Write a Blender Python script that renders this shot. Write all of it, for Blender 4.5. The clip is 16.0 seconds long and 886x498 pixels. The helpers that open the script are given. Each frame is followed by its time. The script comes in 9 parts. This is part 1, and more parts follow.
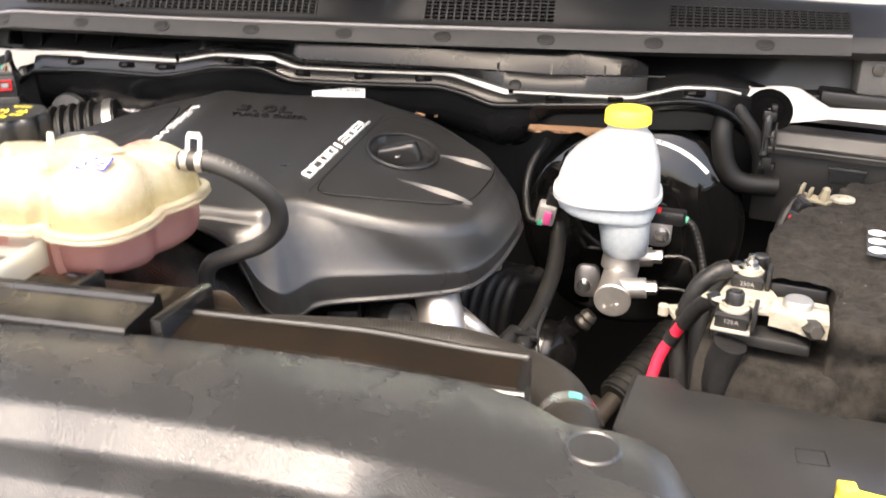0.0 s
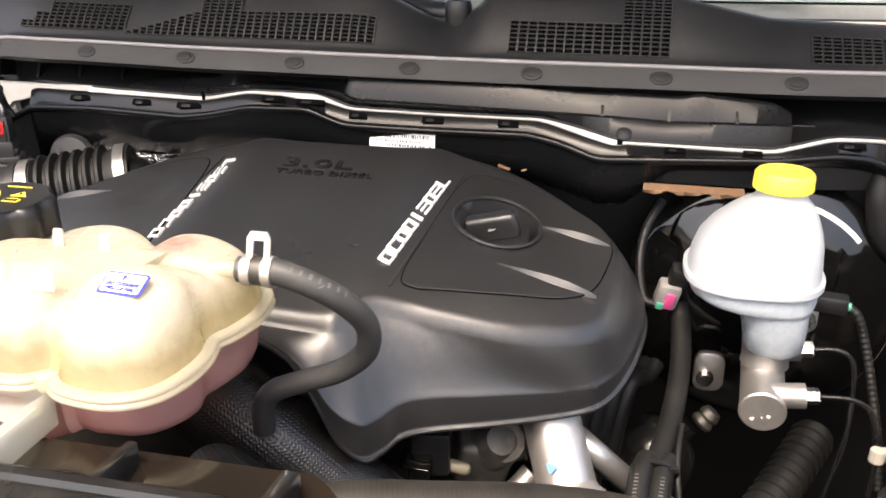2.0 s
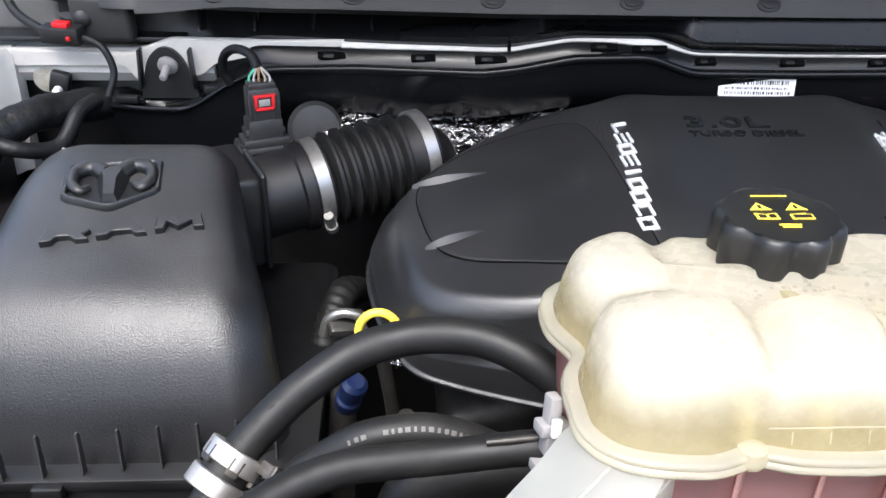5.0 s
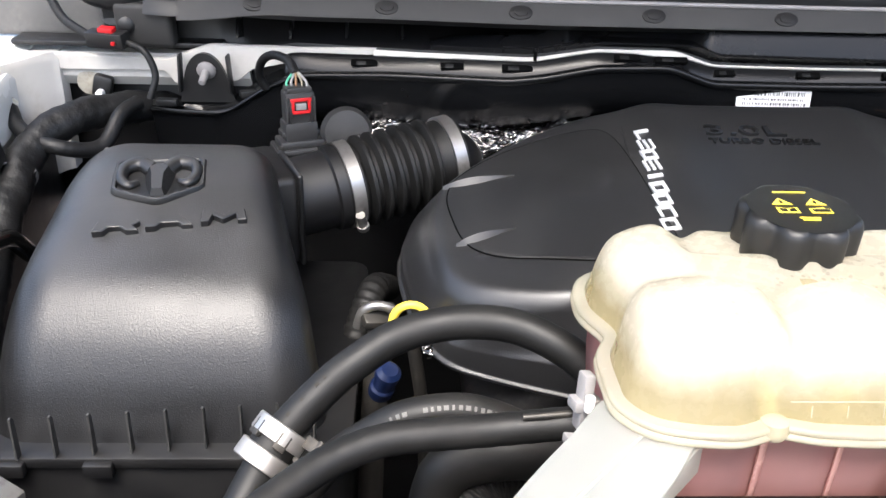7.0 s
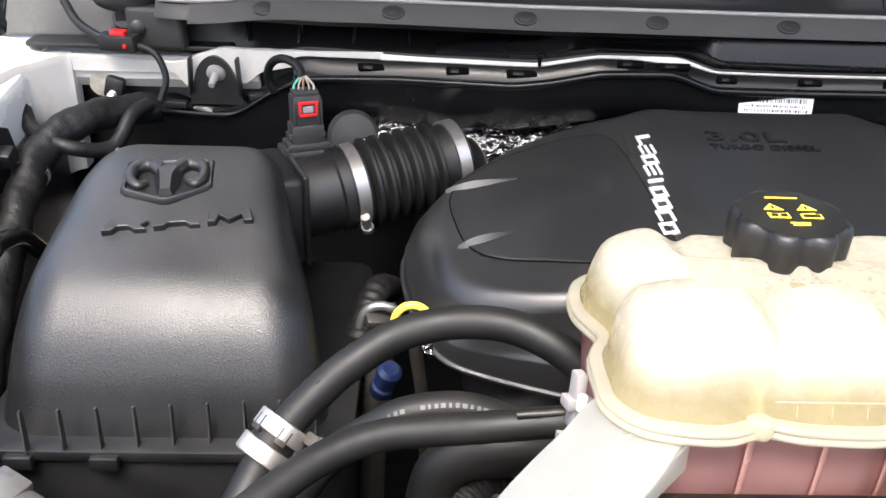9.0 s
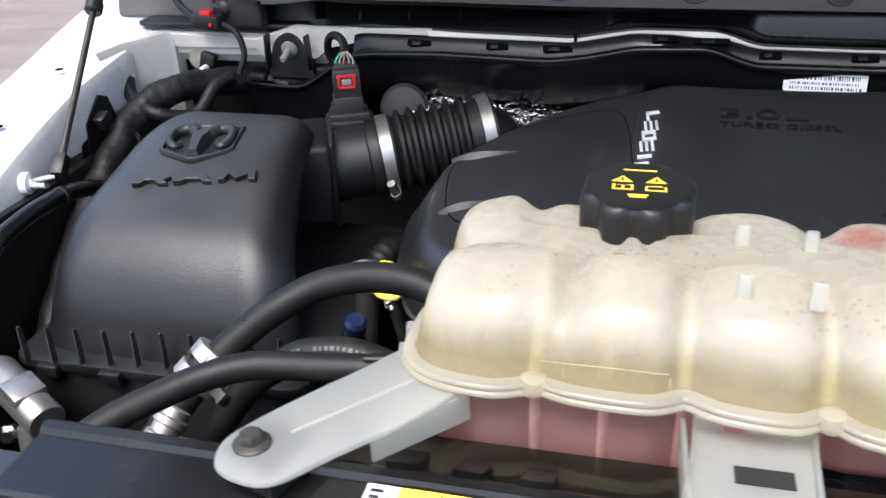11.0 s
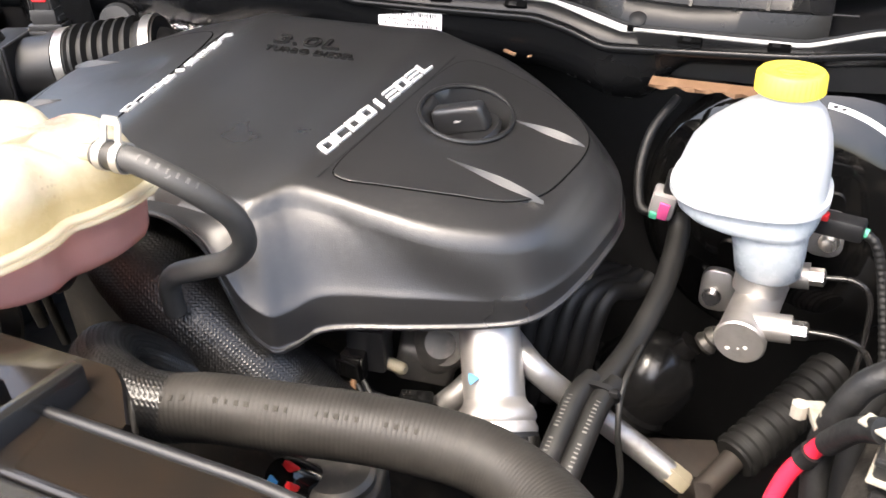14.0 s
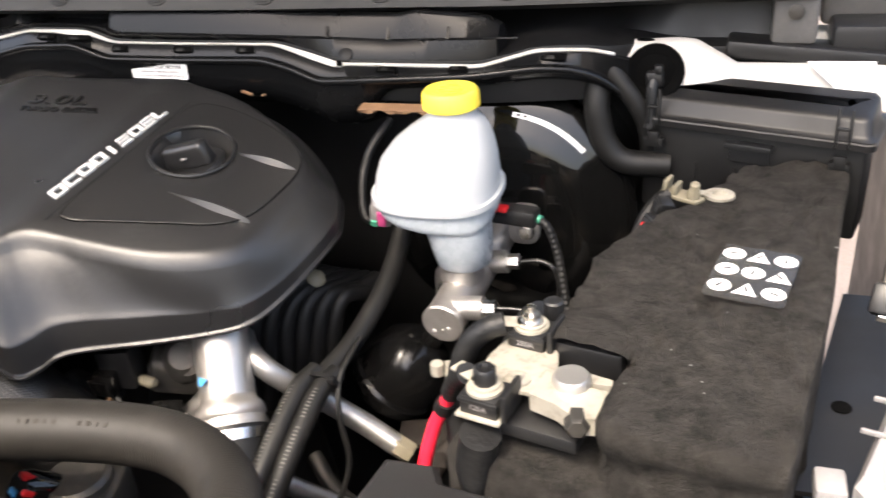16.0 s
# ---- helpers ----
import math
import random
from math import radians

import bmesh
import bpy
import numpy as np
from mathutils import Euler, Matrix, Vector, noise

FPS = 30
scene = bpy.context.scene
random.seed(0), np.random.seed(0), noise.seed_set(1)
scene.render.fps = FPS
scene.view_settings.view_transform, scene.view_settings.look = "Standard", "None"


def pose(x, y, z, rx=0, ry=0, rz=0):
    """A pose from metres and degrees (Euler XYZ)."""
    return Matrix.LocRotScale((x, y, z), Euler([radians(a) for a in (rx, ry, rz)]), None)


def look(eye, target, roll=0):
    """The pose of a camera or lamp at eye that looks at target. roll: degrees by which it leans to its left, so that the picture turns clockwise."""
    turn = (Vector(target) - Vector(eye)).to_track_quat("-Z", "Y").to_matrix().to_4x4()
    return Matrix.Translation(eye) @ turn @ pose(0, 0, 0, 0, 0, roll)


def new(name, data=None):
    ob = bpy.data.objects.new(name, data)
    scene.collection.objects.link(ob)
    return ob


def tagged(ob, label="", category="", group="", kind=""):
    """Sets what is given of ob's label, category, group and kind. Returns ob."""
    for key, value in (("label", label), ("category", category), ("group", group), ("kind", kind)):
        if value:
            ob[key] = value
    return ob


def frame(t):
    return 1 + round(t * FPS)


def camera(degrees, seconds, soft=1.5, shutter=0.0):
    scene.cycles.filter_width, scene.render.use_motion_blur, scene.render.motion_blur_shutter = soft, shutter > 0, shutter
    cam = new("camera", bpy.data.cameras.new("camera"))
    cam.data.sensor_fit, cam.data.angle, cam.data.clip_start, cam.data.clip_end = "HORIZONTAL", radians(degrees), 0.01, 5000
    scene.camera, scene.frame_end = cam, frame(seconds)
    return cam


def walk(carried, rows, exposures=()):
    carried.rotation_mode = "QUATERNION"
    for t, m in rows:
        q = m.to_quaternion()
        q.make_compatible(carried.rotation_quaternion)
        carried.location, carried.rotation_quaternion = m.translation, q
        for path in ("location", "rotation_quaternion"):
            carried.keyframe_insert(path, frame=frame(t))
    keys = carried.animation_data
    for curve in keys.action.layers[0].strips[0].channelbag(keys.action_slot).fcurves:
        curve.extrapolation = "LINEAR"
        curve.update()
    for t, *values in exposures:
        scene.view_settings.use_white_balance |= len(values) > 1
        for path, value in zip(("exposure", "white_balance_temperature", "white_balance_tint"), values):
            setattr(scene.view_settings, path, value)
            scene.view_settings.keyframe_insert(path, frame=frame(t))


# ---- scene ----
cam = camera(53.7, 16.0, shutter=0.35)
METRES, EYE, TILT, LEAN, TURN = 2.2, 1.5, -22.5, 0.0, 12.5
ROWS = [
    (0.0, 0.0, 0.0, 0.0, -0.0, 0.0, 0.0),
    (0.5, -0.0199, 0.0181, 0.0172, -2.42, 2.86, 2.61),
    (1.0, -0.0108, 0.0492, 0.0385, 2.32, 5.1, 2.21),
    (1.5, -0.0118, 0.0806, 0.0401, 3.15, 3.51, -0.75),
    (2.0, -0.0506, 0.1007, 0.0428, -0.54, 0.07, 0.03),
    (2.5, -0.1123, 0.1155, 0.055, -7.2, -1.2, 2.17),
    (3.0, -0.1728, 0.1154, 0.0592, -10.45, -1.18, 2.15),
    (3.5, -0.195, 0.121, 0.0636, -10.27, -0.84, 0.38),
    (4.0, -0.2223, 0.1482, 0.0693, -9.27, -1.51, 0.45),
    (4.5, -0.2876, 0.1809, 0.0786, -13.08, -3.86, 3.43),
    (5.0, -0.3237, 0.1968, 0.0802, -14.59, -5.89, 4.78),
    (7.5, -0.3377, 0.1803, 0.0735, -13.83, -4.43, 3.76),
    (8.0, -0.3383, 0.1788, 0.0739, -14.12, -4.27, 3.37),
    (10.5, -0.2794, 0.1639, 0.0715, -4.27, -5.18, 3.38),
    (11.0, -0.2344, 0.1455, 0.0655, 2.08, -5.17, 1.51),
    (11.5, -0.1995, 0.1436, 0.061, 4.7, -5.03, 0.07),
    (12.0, -0.1637, 0.1353, 0.0594, 6.32, -5.09, -1.47),
    (12.5, -0.1148, 0.1168, 0.058, 7.33, -5.24, -2.08),
    (13.0, -0.0639, 0.106, 0.0531, 7.62, -5.86, -1.7),
    (13.5, 0.0021, 0.1234, 0.0525, 9.05, -7.06, -2.1),
    (14.0, 0.0434, 0.1302, 0.0521, 11.75, -8.38, -2.96),
    (14.5, 0.0675, 0.1294, 0.0486, 13.44, -8.78, -3.35),
    (15.0, 0.0872, 0.1134, 0.0471, 13.75, -8.5, -2.16),
    (15.5, 0.1183, 0.0811, 0.0549, 10.82, -6.81, 1.15),
    (16.0, 0.1361, 0.0925, 0.0494, 5.67, -6.29, 2.54),
]
EXPOSURES = [(0, 2.55, 7300, 11), (0.6, 2.15, 7200, 11), (1, 2.05, 7200, 11), (1.5, 1.98, 7600, 16), (2, 2.33, 7200, 12), (2.5, 2.2, 6800, 11), (3, 1.95, 6300, 11), (3.5, 1.80, 6200, 10), (4, 1.74, 6050, 9), (5, 1.88, 5900, 8), (8, 2.15, 6300, 9), (10.5, 1.85, 6200, 10), (11, 1.45, 5900, 9), (12, 1.32, 5850, 8), (12.5, 1.42, 5850, 8), (13, 1.66, 5950, 8), (13.5, 2.48, 6150, 8), (14, 2.78, 6800, 10), (14.5, 2.87, 7200, 11), (15.5, 2.5, 7200, 11), (16, 2.3, 7000, 10)]
walk(cam, [(t, pose(0.45, 0, EYE, TILT, LEAN, TURN) @ pose(METRES * x, METRES * y, METRES * z, 90 + pitch, roll, yaw)) for t, x, y, z, yaw, pitch, roll in ROWS], EXPOSURES)

# ---- world, sun and sky ----
world = bpy.data.worlds.new("world")
scene.world = world
world.use_nodes = True
wn = world.node_tree
sky = wn.nodes.new("ShaderNodeTexSky")
sky.sky_type, sky.sun_disc = "NISHITA", False
sky.sun_elevation, sky.sun_rotation = radians(63), radians(197)
sky.air_density, sky.dust_density, sky.ozone_density = 1.0, 6.0, 1.0
wn.links.new(sky.outputs[0], wn.nodes["Background"].inputs[0])
wn.nodes["Background"].inputs[1].default_value = 0.15
sun = new("sun", bpy.data.lights.new("sun", "SUN"))
sun.data.energy, sun.data.angle, sun.data.color = 1.0, radians(22.0), (1.0, 0.96, 0.90)
sun.matrix_world = look((-0.9, -2.35, 6.6), (0, 0.6, 0.8))

# ---- materials ----


def nodes_of(name):
    m = bpy.data.materials.new(name)
    m.use_nodes = True
    nt = m.node_tree
    return m, nt, nt.nodes["Principled BSDF"]


def noise_node(nt, scale, detail=3.0, rough=0.55, stretch=None):
    tc = nt.nodes.new("ShaderNodeTexCoord")
    n = nt.nodes.new("ShaderNodeTexNoise")
    n.inputs["Scale"].default_value, n.inputs["Detail"].default_value, n.inputs["Roughness"].default_value = scale, detail, rough
    if stretch:
        mp = nt.nodes.new("ShaderNodeMapping")
        mp.inputs["Scale"].default_value = stretch
        nt.links.new(tc.outputs["Object"], mp.inputs[0])
        nt.links.new(mp.outputs[0], n.inputs[0])
    else:
        nt.links.new(tc.outputs["Object"], n.inputs[0])
    return n


def ramp(nt, source, lo, hi, a, b):
    r = nt.nodes.new("ShaderNodeMapRange")
    r.inputs[1].default_value, r.inputs[2].default_value, r.inputs[3].default_value, r.inputs[4].default_value = lo, hi, a, b
    nt.links.new(source, r.inputs[0])
    return r.outputs[0]


def mixed(nt, fac, a, b):
    x = nt.nodes.new("ShaderNodeMix")
    x.data_type = "RGBA"
    nt.links.new(fac, x.inputs[0])
    for socket, c in ((x.inputs[6], a), (x.inputs[7], b)):
        if isinstance(c, tuple):
            socket.default_value = (*c, 1)
        else:
            nt.links.new(c, socket)
    return x.outputs[2]


def bumped(nt, bsdf, height, strength, distance):
    b = nt.nodes.new("ShaderNodeBump")
    b.inputs["Strength"].default_value, b.inputs["Distance"].default_value = strength, distance
    nt.links.new(height, b.inputs["Height"])
    nt.links.new(b.outputs[0], bsdf.inputs["Normal"])
    return b


def surface(name, base, dusty, rough=(0.4, 0.55), metal=0.0, grain=900.0, grain_depth=0.0002, strength=0.25, blotch=14.0, fine=160.0, dust=(0.5, 0.75), coat=0.0, spec=0.5, top_tone=None):
    """A solid surface: base colour, a second colour in blotches and specks, roughness that varies, and fine relief."""
    m, nt, p = nodes_of(name)
    big, small = noise_node(nt, blotch, 4.0), noise_node(nt, fine, 3.0)
    f1 = ramp(nt, big.outputs[0], dust[0], dust[1], 0.0, 1.0)
    f2 = ramp(nt, small.outputs[0], 0.35, 0.75, 0.25, 1.0)
    mul = nt.nodes.new("ShaderNodeMath")
    mul.operation = "MULTIPLY"
    nt.links.new(f1, mul.inputs[0])
    nt.links.new(f2, mul.inputs[1])
    col = mixed(nt, mul.outputs[0], base, dusty)
    if top_tone:
        # a further tone on faces that look up, uneven with the blotches
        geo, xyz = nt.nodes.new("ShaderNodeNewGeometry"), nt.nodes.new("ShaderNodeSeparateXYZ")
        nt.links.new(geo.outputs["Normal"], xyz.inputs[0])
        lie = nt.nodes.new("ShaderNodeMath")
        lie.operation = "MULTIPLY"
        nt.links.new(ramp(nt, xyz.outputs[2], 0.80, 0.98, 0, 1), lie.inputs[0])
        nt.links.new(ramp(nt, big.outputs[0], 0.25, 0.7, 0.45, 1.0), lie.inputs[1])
        col = mixed(nt, lie.outputs[0], col, top_tone)
    nt.links.new(col, p.inputs["Base Color"])
    nt.links.new(ramp(nt, big.outputs[0], 0.3, 0.7, *rough), p.inputs["Roughness"])
    p.inputs["Metallic"].default_value = metal
    p.inputs["Specular IOR Level"].default_value = spec
    p.inputs["Coat Weight"].default_value = coat
    p.inputs["Coat Roughness"].default_value = 0.08
    g = noise_node(nt, grain, 2.0)
    bumped(nt, p, g.outputs[0], strength, grain_depth)
    return m


COVER = surface("moulded_black_plastic", (0.0145, 0.0145, 0.0152), (0.030, 0.0295, 0.029), (0.27, 0.38), spec=0.6, grain=1000, strength=0.5, grain_depth=0.0004, blotch=9)
PLATE = surface("satin_black_plastic", (0.0125, 0.0125, 0.0130), (0.025, 0.0245, 0.024), (0.30, 0.42), spec=0.6, grain=1200, strength=0.35, grain_depth=0.0003, blotch=12)
AIRBOX = surface("grained_black_plastic", (0.0075, 0.0075, 0.008), (0.020, 0.0195, 0.0195), (0.30, 0.42), top_tone=(0.046, 0.0455, 0.046), grain=850, strength=0.6, grain_depth=0.0005, blotch=16, dust=(0.5, 0.8))
BLACK = surface("black_plastic", (0.006, 0.006, 0.0065), (0.014, 0.0135, 0.013), (0.38, 0.55), grain=800, strength=0.15, blotch=20)
COWL = surface("weathered_cowl_plastic", (0.0115, 0.012, 0.013), (0.030, 0.029, 0.028), (0.36, 0.5), spec=0.35, grain=1000, strength=0.3, blotch=7, dust=(0.4, 0.8))
VENTBLACK = surface("dull_black_plastic", (0.0042, 0.0042, 0.0044), (0.010, 0.0098, 0.0095), (0.48, 0.62), spec=0.35, grain=800, strength=0.2, blotch=24)
TRAY = surface("water_tray_plastic", (0.0060, 0.0062, 0.0068), (0.012, 0.0118, 0.0117), (0.20, 0.32), spec=0.25, grain=1000, strength=0.3, blotch=9, dust=(0.45, 0.8))
FLANGE = surface("foam_flange_strip", (0.021, 0.0205, 0.020), (0.037, 0.0355, 0.034), (0.6, 0.75), grain=900, strength=0.3, blotch=10)
SHIELD = surface("leather_grain_plastic", (0.021, 0.0215, 0.0225), (0.044, 0.044, 0.044), (0.22, 0.32), spec=0.7, grain=640, strength=0.5, grain_depth=0.0007, blotch=18)
BEAM = surface("glossy_black_plastic", (0.008, 0.0078, 0.0078), (0.020, 0.0185, 0.017), (0.16, 0.30), grain=400, strength=0.08, blotch=14)
# brown of the reflections on glossy black plastic, put into the base colour
BROWNSHEEN = surface("brown_reflection_plastic", (0.0080, 0.0066, 0.0054), (0.0180, 0.0116, 0.0070), (0.06, 0.20), grain=300, strength=0.06, blotch=18, dust=(0.4, 0.65))
RUBBER = surface("black_rubber", (0.0075, 0.0074, 0.0072), (0.019, 0.0175, 0.016), (0.46, 0.60), spec=0.32, grain=600, strength=0.2, blotch=30)
WORNGREY = surface("worn_grey_trim", (0.080, 0.078, 0.076), (0.135, 0.130, 0.126), (0.5, 0.65), grain=700, strength=0.3, blotch=12, dust=(0.4, 0.7))
GREYHOSE = surface("weathered_grey_rubber", (0.026, 0.0255, 0.025), (0.048, 0.047, 0.045), (0.5, 0.62), grain=700, strength=0.25, blotch=26, dust=(0.35, 0.75))
LIPMAT = surface("satin_sealing_lip", (0.0055, 0.0057, 0.0062), (0.012, 0.0118, 0.0116), (0.18, 0.30), grain=900, strength=0.12, blotch=9, spec=0.3)
HOSE = surface("dusty_rubber", (0.0115, 0.0103, 0.0088), (0.026, 0.0233, 0.0198), (0.52, 0.66), spec=0.35, grain=700, strength=0.25, blotch=24, dust=(0.35, 0.75))
TAPE = surface("crinkled_cloth_tape", (0.006, 0.006, 0.0063), (0.016, 0.0155, 0.015), (0.44, 0.62), spec=0.35, grain=170, strength=0.40, grain_depth=0.002, blotch=40)
ALU = surface("cast_aluminium", (0.50, 0.48, 0.455), (0.36, 0.33, 0.295), (0.36, 0.55), metal=0.9, grain=900, strength=0.3, blotch=35)
STEEL = surface("bright_steel", (0.66, 0.64, 0.61), (0.45, 0.41, 0.37), (0.16, 0.34), metal=1.0, grain=500, strength=0.06, blotch=25)
DARKMETAL = surface("oily_dark_metal", (0.05, 0.047, 0.043), (0.13, 0.115, 0.095), (0.35, 0.6), metal=0.6, grain=300, strength=0.4, blotch=30)
ENGINE = surface("dirty_engine_casting", (0.09, 0.085, 0.078), (0.20, 0.18, 0.155), (0.45, 0.65), metal=0.7, grain=400, strength=0.4, blotch=40)
RUST = surface("rusty_steel", (0.022, 0.017, 0.014), (0.06, 0.042, 0.03), (0.6, 0.8), metal=0.3, grain=500, strength=0.5, blotch=50)
BRASS = surface("plated_copper_strap", (0.38, 0.355, 0.30), (0.20, 0.18, 0.14), (0.34, 0.52), metal=0.35, grain=300, strength=0.3, blotch=70, fine=300, dust=(0.46, 0.66))
WHITE = surface("white_car_paint", (0.66, 0.655, 0.64), (0.52, 0.505, 0.475), (0.22, 0.32), grain=300, strength=0.03, blotch=12, dust=(0.55, 0.8), coat=0.5)
PRIMER = surface("dusty_white_paint", (0.50, 0.485, 0.455), (0.34, 0.315, 0.275), (0.4, 0.6), grain=300, strength=0.1, blotch=18)
YELLOW = surface("yellow_plastic", (0.86, 0.66, 0.07), (0.76, 0.57, 0.06), (0.3, 0.45), grain=800, strength=0.1, blotch=60)
RED = surface("red_plastic", (0.55, 0.012, 0.016), (0.42, 0.012, 0.014), (0.35, 0.5), grain=800, strength=0.1, blotch=60)
REDWIRE = surface("red_cable_sheath", (0.72, 0.02, 0.05), (0.55, 0.02, 0.04), (0.32, 0.45), grain=600, strength=0.08, blotch=50)
GREYPLASTIC = surface("grey_plastic", (0.22, 0.21, 0.21), (0.30, 0.29, 0.28), (0.4, 0.55), grain=700, strength=0.12, blotch=50)
PLUGGREY = surface("dark_grey_plug_plastic", (0.026, 0.0255, 0.026), (0.045, 0.044, 0.043), (0.38, 0.5), grain=700, strength=0.1, blotch=50)
PINK = surface("pink_plastic", (0.55, 0.07, 0.22), (0.45, 0.06, 0.18), (0.4, 0.5), blotch=60)
GREEN = surface("green_wire", (0.06, 0.32, 0.20), (0.05, 0.25, 0.16), (0.4, 0.5), blotch=60)
BLUE = surface("blue_plastic", (0.003, 0.009, 0.040), (0.004, 0.008, 0.025), (0.35, 0.5), blotch=40)
SILVER = surface("silver_paint", (0.66, 0.66, 0.66), (0.55, 0.55, 0.55), (0.28, 0.4), metal=0.25, grain=600, strength=0.05, blotch=80)
INK = surface("black_ink", (0.015, 0.015, 0.016), (0.03, 0.03, 0.03), (0.4, 0.5), blotch=80)
BLUEINK = surface("blue_ink", (0.02, 0.035, 0.42), (0.03, 0.05, 0.5), (0.4, 0.5), blotch=80)
REDINK = surface("red_ink", (0.62, 0.03, 0.04), (0.5, 0.03, 0.04), (0.4, 0.5), blotch=80)
FADED = surface("faded_print", (0.024, 0.0215, 0.0185), (0.017, 0.0155, 0.0135), (0.7, 0.8), blotch=120, spec=0.15)
GREYINK = surface("grey_print", (0.085, 0.083, 0.078), (0.05, 0.048, 0.046), (0.5, 0.6), blotch=120)
WHITEINK = surface("white_print", (0.62, 0.61, 0.58), (0.5, 0.49, 0.47), (0.45, 0.6), blotch=80)
STICKER = surface("white_label_film", (0.80, 0.79, 0.78), (0.7, 0.69, 0.67), (0.3, 0.4), blotch=30, strength=0.05)
TEAL = surface("teal_paint_mark", (0.06, 0.42, 0.40), (0.1, 0.5, 0.48), (0.4, 0.5), blotch=80)
BLUEPAINT = surface("blue_paint_mark", (0.05, 0.3, 0.7), (0.06, 0.35, 0.75), (0.4, 0.5), blotch=80)
FOIL = surface("crumpled_foil", (0.5, 0.48, 0.46), (0.12, 0.11, 0.11), (0.12, 0.3), metal=1.0, grain=110, strength=1.0, grain_depth=0.012, blotch=60, dust=(0.4, 0.6))
COPPERSEAL = surface("tan_foam_seal", (0.19, 0.105, 0.055), (0.30, 0.185, 0.105), (0.7, 0.85), grain=300, strength=0.5, blotch=60)
PIPEMETAL = surface("dull_silver_pipe", (0.36, 0.35, 0.335), (0.20, 0.185, 0.17), (0.3, 0.45), metal=0.85, grain=500, strength=0.15, blotch=40)
TAN = surface("cream_plastic_fitting", (0.17, 0.150, 0.105), (0.11, 0.096, 0.068), (0.45, 0.6), blotch=50)
INSULATION = surface("hood_insulation_felt", (0.010, 0.010, 0.010), (0.02, 0.0195, 0.019), (0.8, 0.95), grain=300, strength=0.5, blotch=20)
# greens of the reflection painted on the windscreen foot
LIMEGREEN = surface("lime_green_reflection", (0.05, 0.55, 0.01), (0.09, 0.6, 0.02), (0.3, 0.4), blotch=30)
PALEGREEN = surface("pale_green_reflection", (0.10, 0.26, 0.07), (0.14, 0.3, 0.10), (0.15, 0.25), blotch=10)
SHADE = surface("white_sunshade", (0.8, 0.81, 0.8), (0.72, 0.75, 0.73), (0.5, 0.6), grain=200, strength=0.05, blotch=4)


def felt_material():
    m, nt, p = nodes_of("battery_felt")
    big, mid, fib = noise_node(nt, 9, 4), noise_node(nt, 55, 5, 0.7), noise_node(nt, 900, 3, 0.7, (1, 0.35, 1))
    c = mixed(nt, ramp(nt, mid.outputs[0], 0.3, 0.7, 0, 1), (0.013, 0.0120, 0.0108), (0.054, 0.049, 0.044))
    c = mixed(nt, ramp(nt, fib.outputs[0], 0.55, 0.75, 0, 0.5), c, (0.085, 0.078, 0.07))
    c = mixed(nt, ramp(nt, big.outputs[0], 0.5, 0.8, 0, 0.5), c, (0.055, 0.05, 0.045))
    nt.links.new(c, p.inputs["Base Color"])
    p.inputs["Roughness"].default_value = 0.92
    p.inputs["Specular IOR Level"].default_value = 0.15
    add = nt.nodes.new("ShaderNodeMath")
    nt.links.new(mid.outputs[0], add.inputs[0])
    nt.links.new(fib.outputs[0], add.inputs[1])
    bumped(nt, p, add.outputs[0], 1.0, 0.006)
    return m


FELT = felt_material()


def braid_material():
    m, nt, p = nodes_of("woven_sleeve")
    nz = noise_node(nt, 60, 3)
    nt.links.new(mixed(nt, ramp(nt, nz.outputs[0], 0.4, 0.7, 0, 1), (0.006, 0.006, 0.006), (0.014, 0.0135, 0.013)), p.inputs["Base Color"])
    p.inputs["Roughness"].default_value = 0.34
    p.inputs["Specular IOR Level"].default_value = 0.45
    return m


BRAID = braid_material()


def film_material():
    m, nt, p = nodes_of("clear_label_film")
    nz = noise_node(nt, 90, 3)
    nt.links.new(mixed(nt, nz.outputs[0], (0.03, 0.028, 0.026), (0.06, 0.056, 0.052)), p.inputs["Base Color"])
    p.inputs["Roughness"].default_value = 0.15
    clear = nt.nodes.new("ShaderNodeBsdfTransparent")
    mx = nt.nodes.new("ShaderNodeMixShader")
    mx.inputs[0].default_value = 0.5
    nt.links.new(p.outputs[0], mx.inputs[1])
    nt.links.new(clear.outputs[0], mx.inputs[2])
    nt.links.new(mx.outputs[0], nt.nodes["Material Output"].inputs[0])
    return m


FILM = film_material()


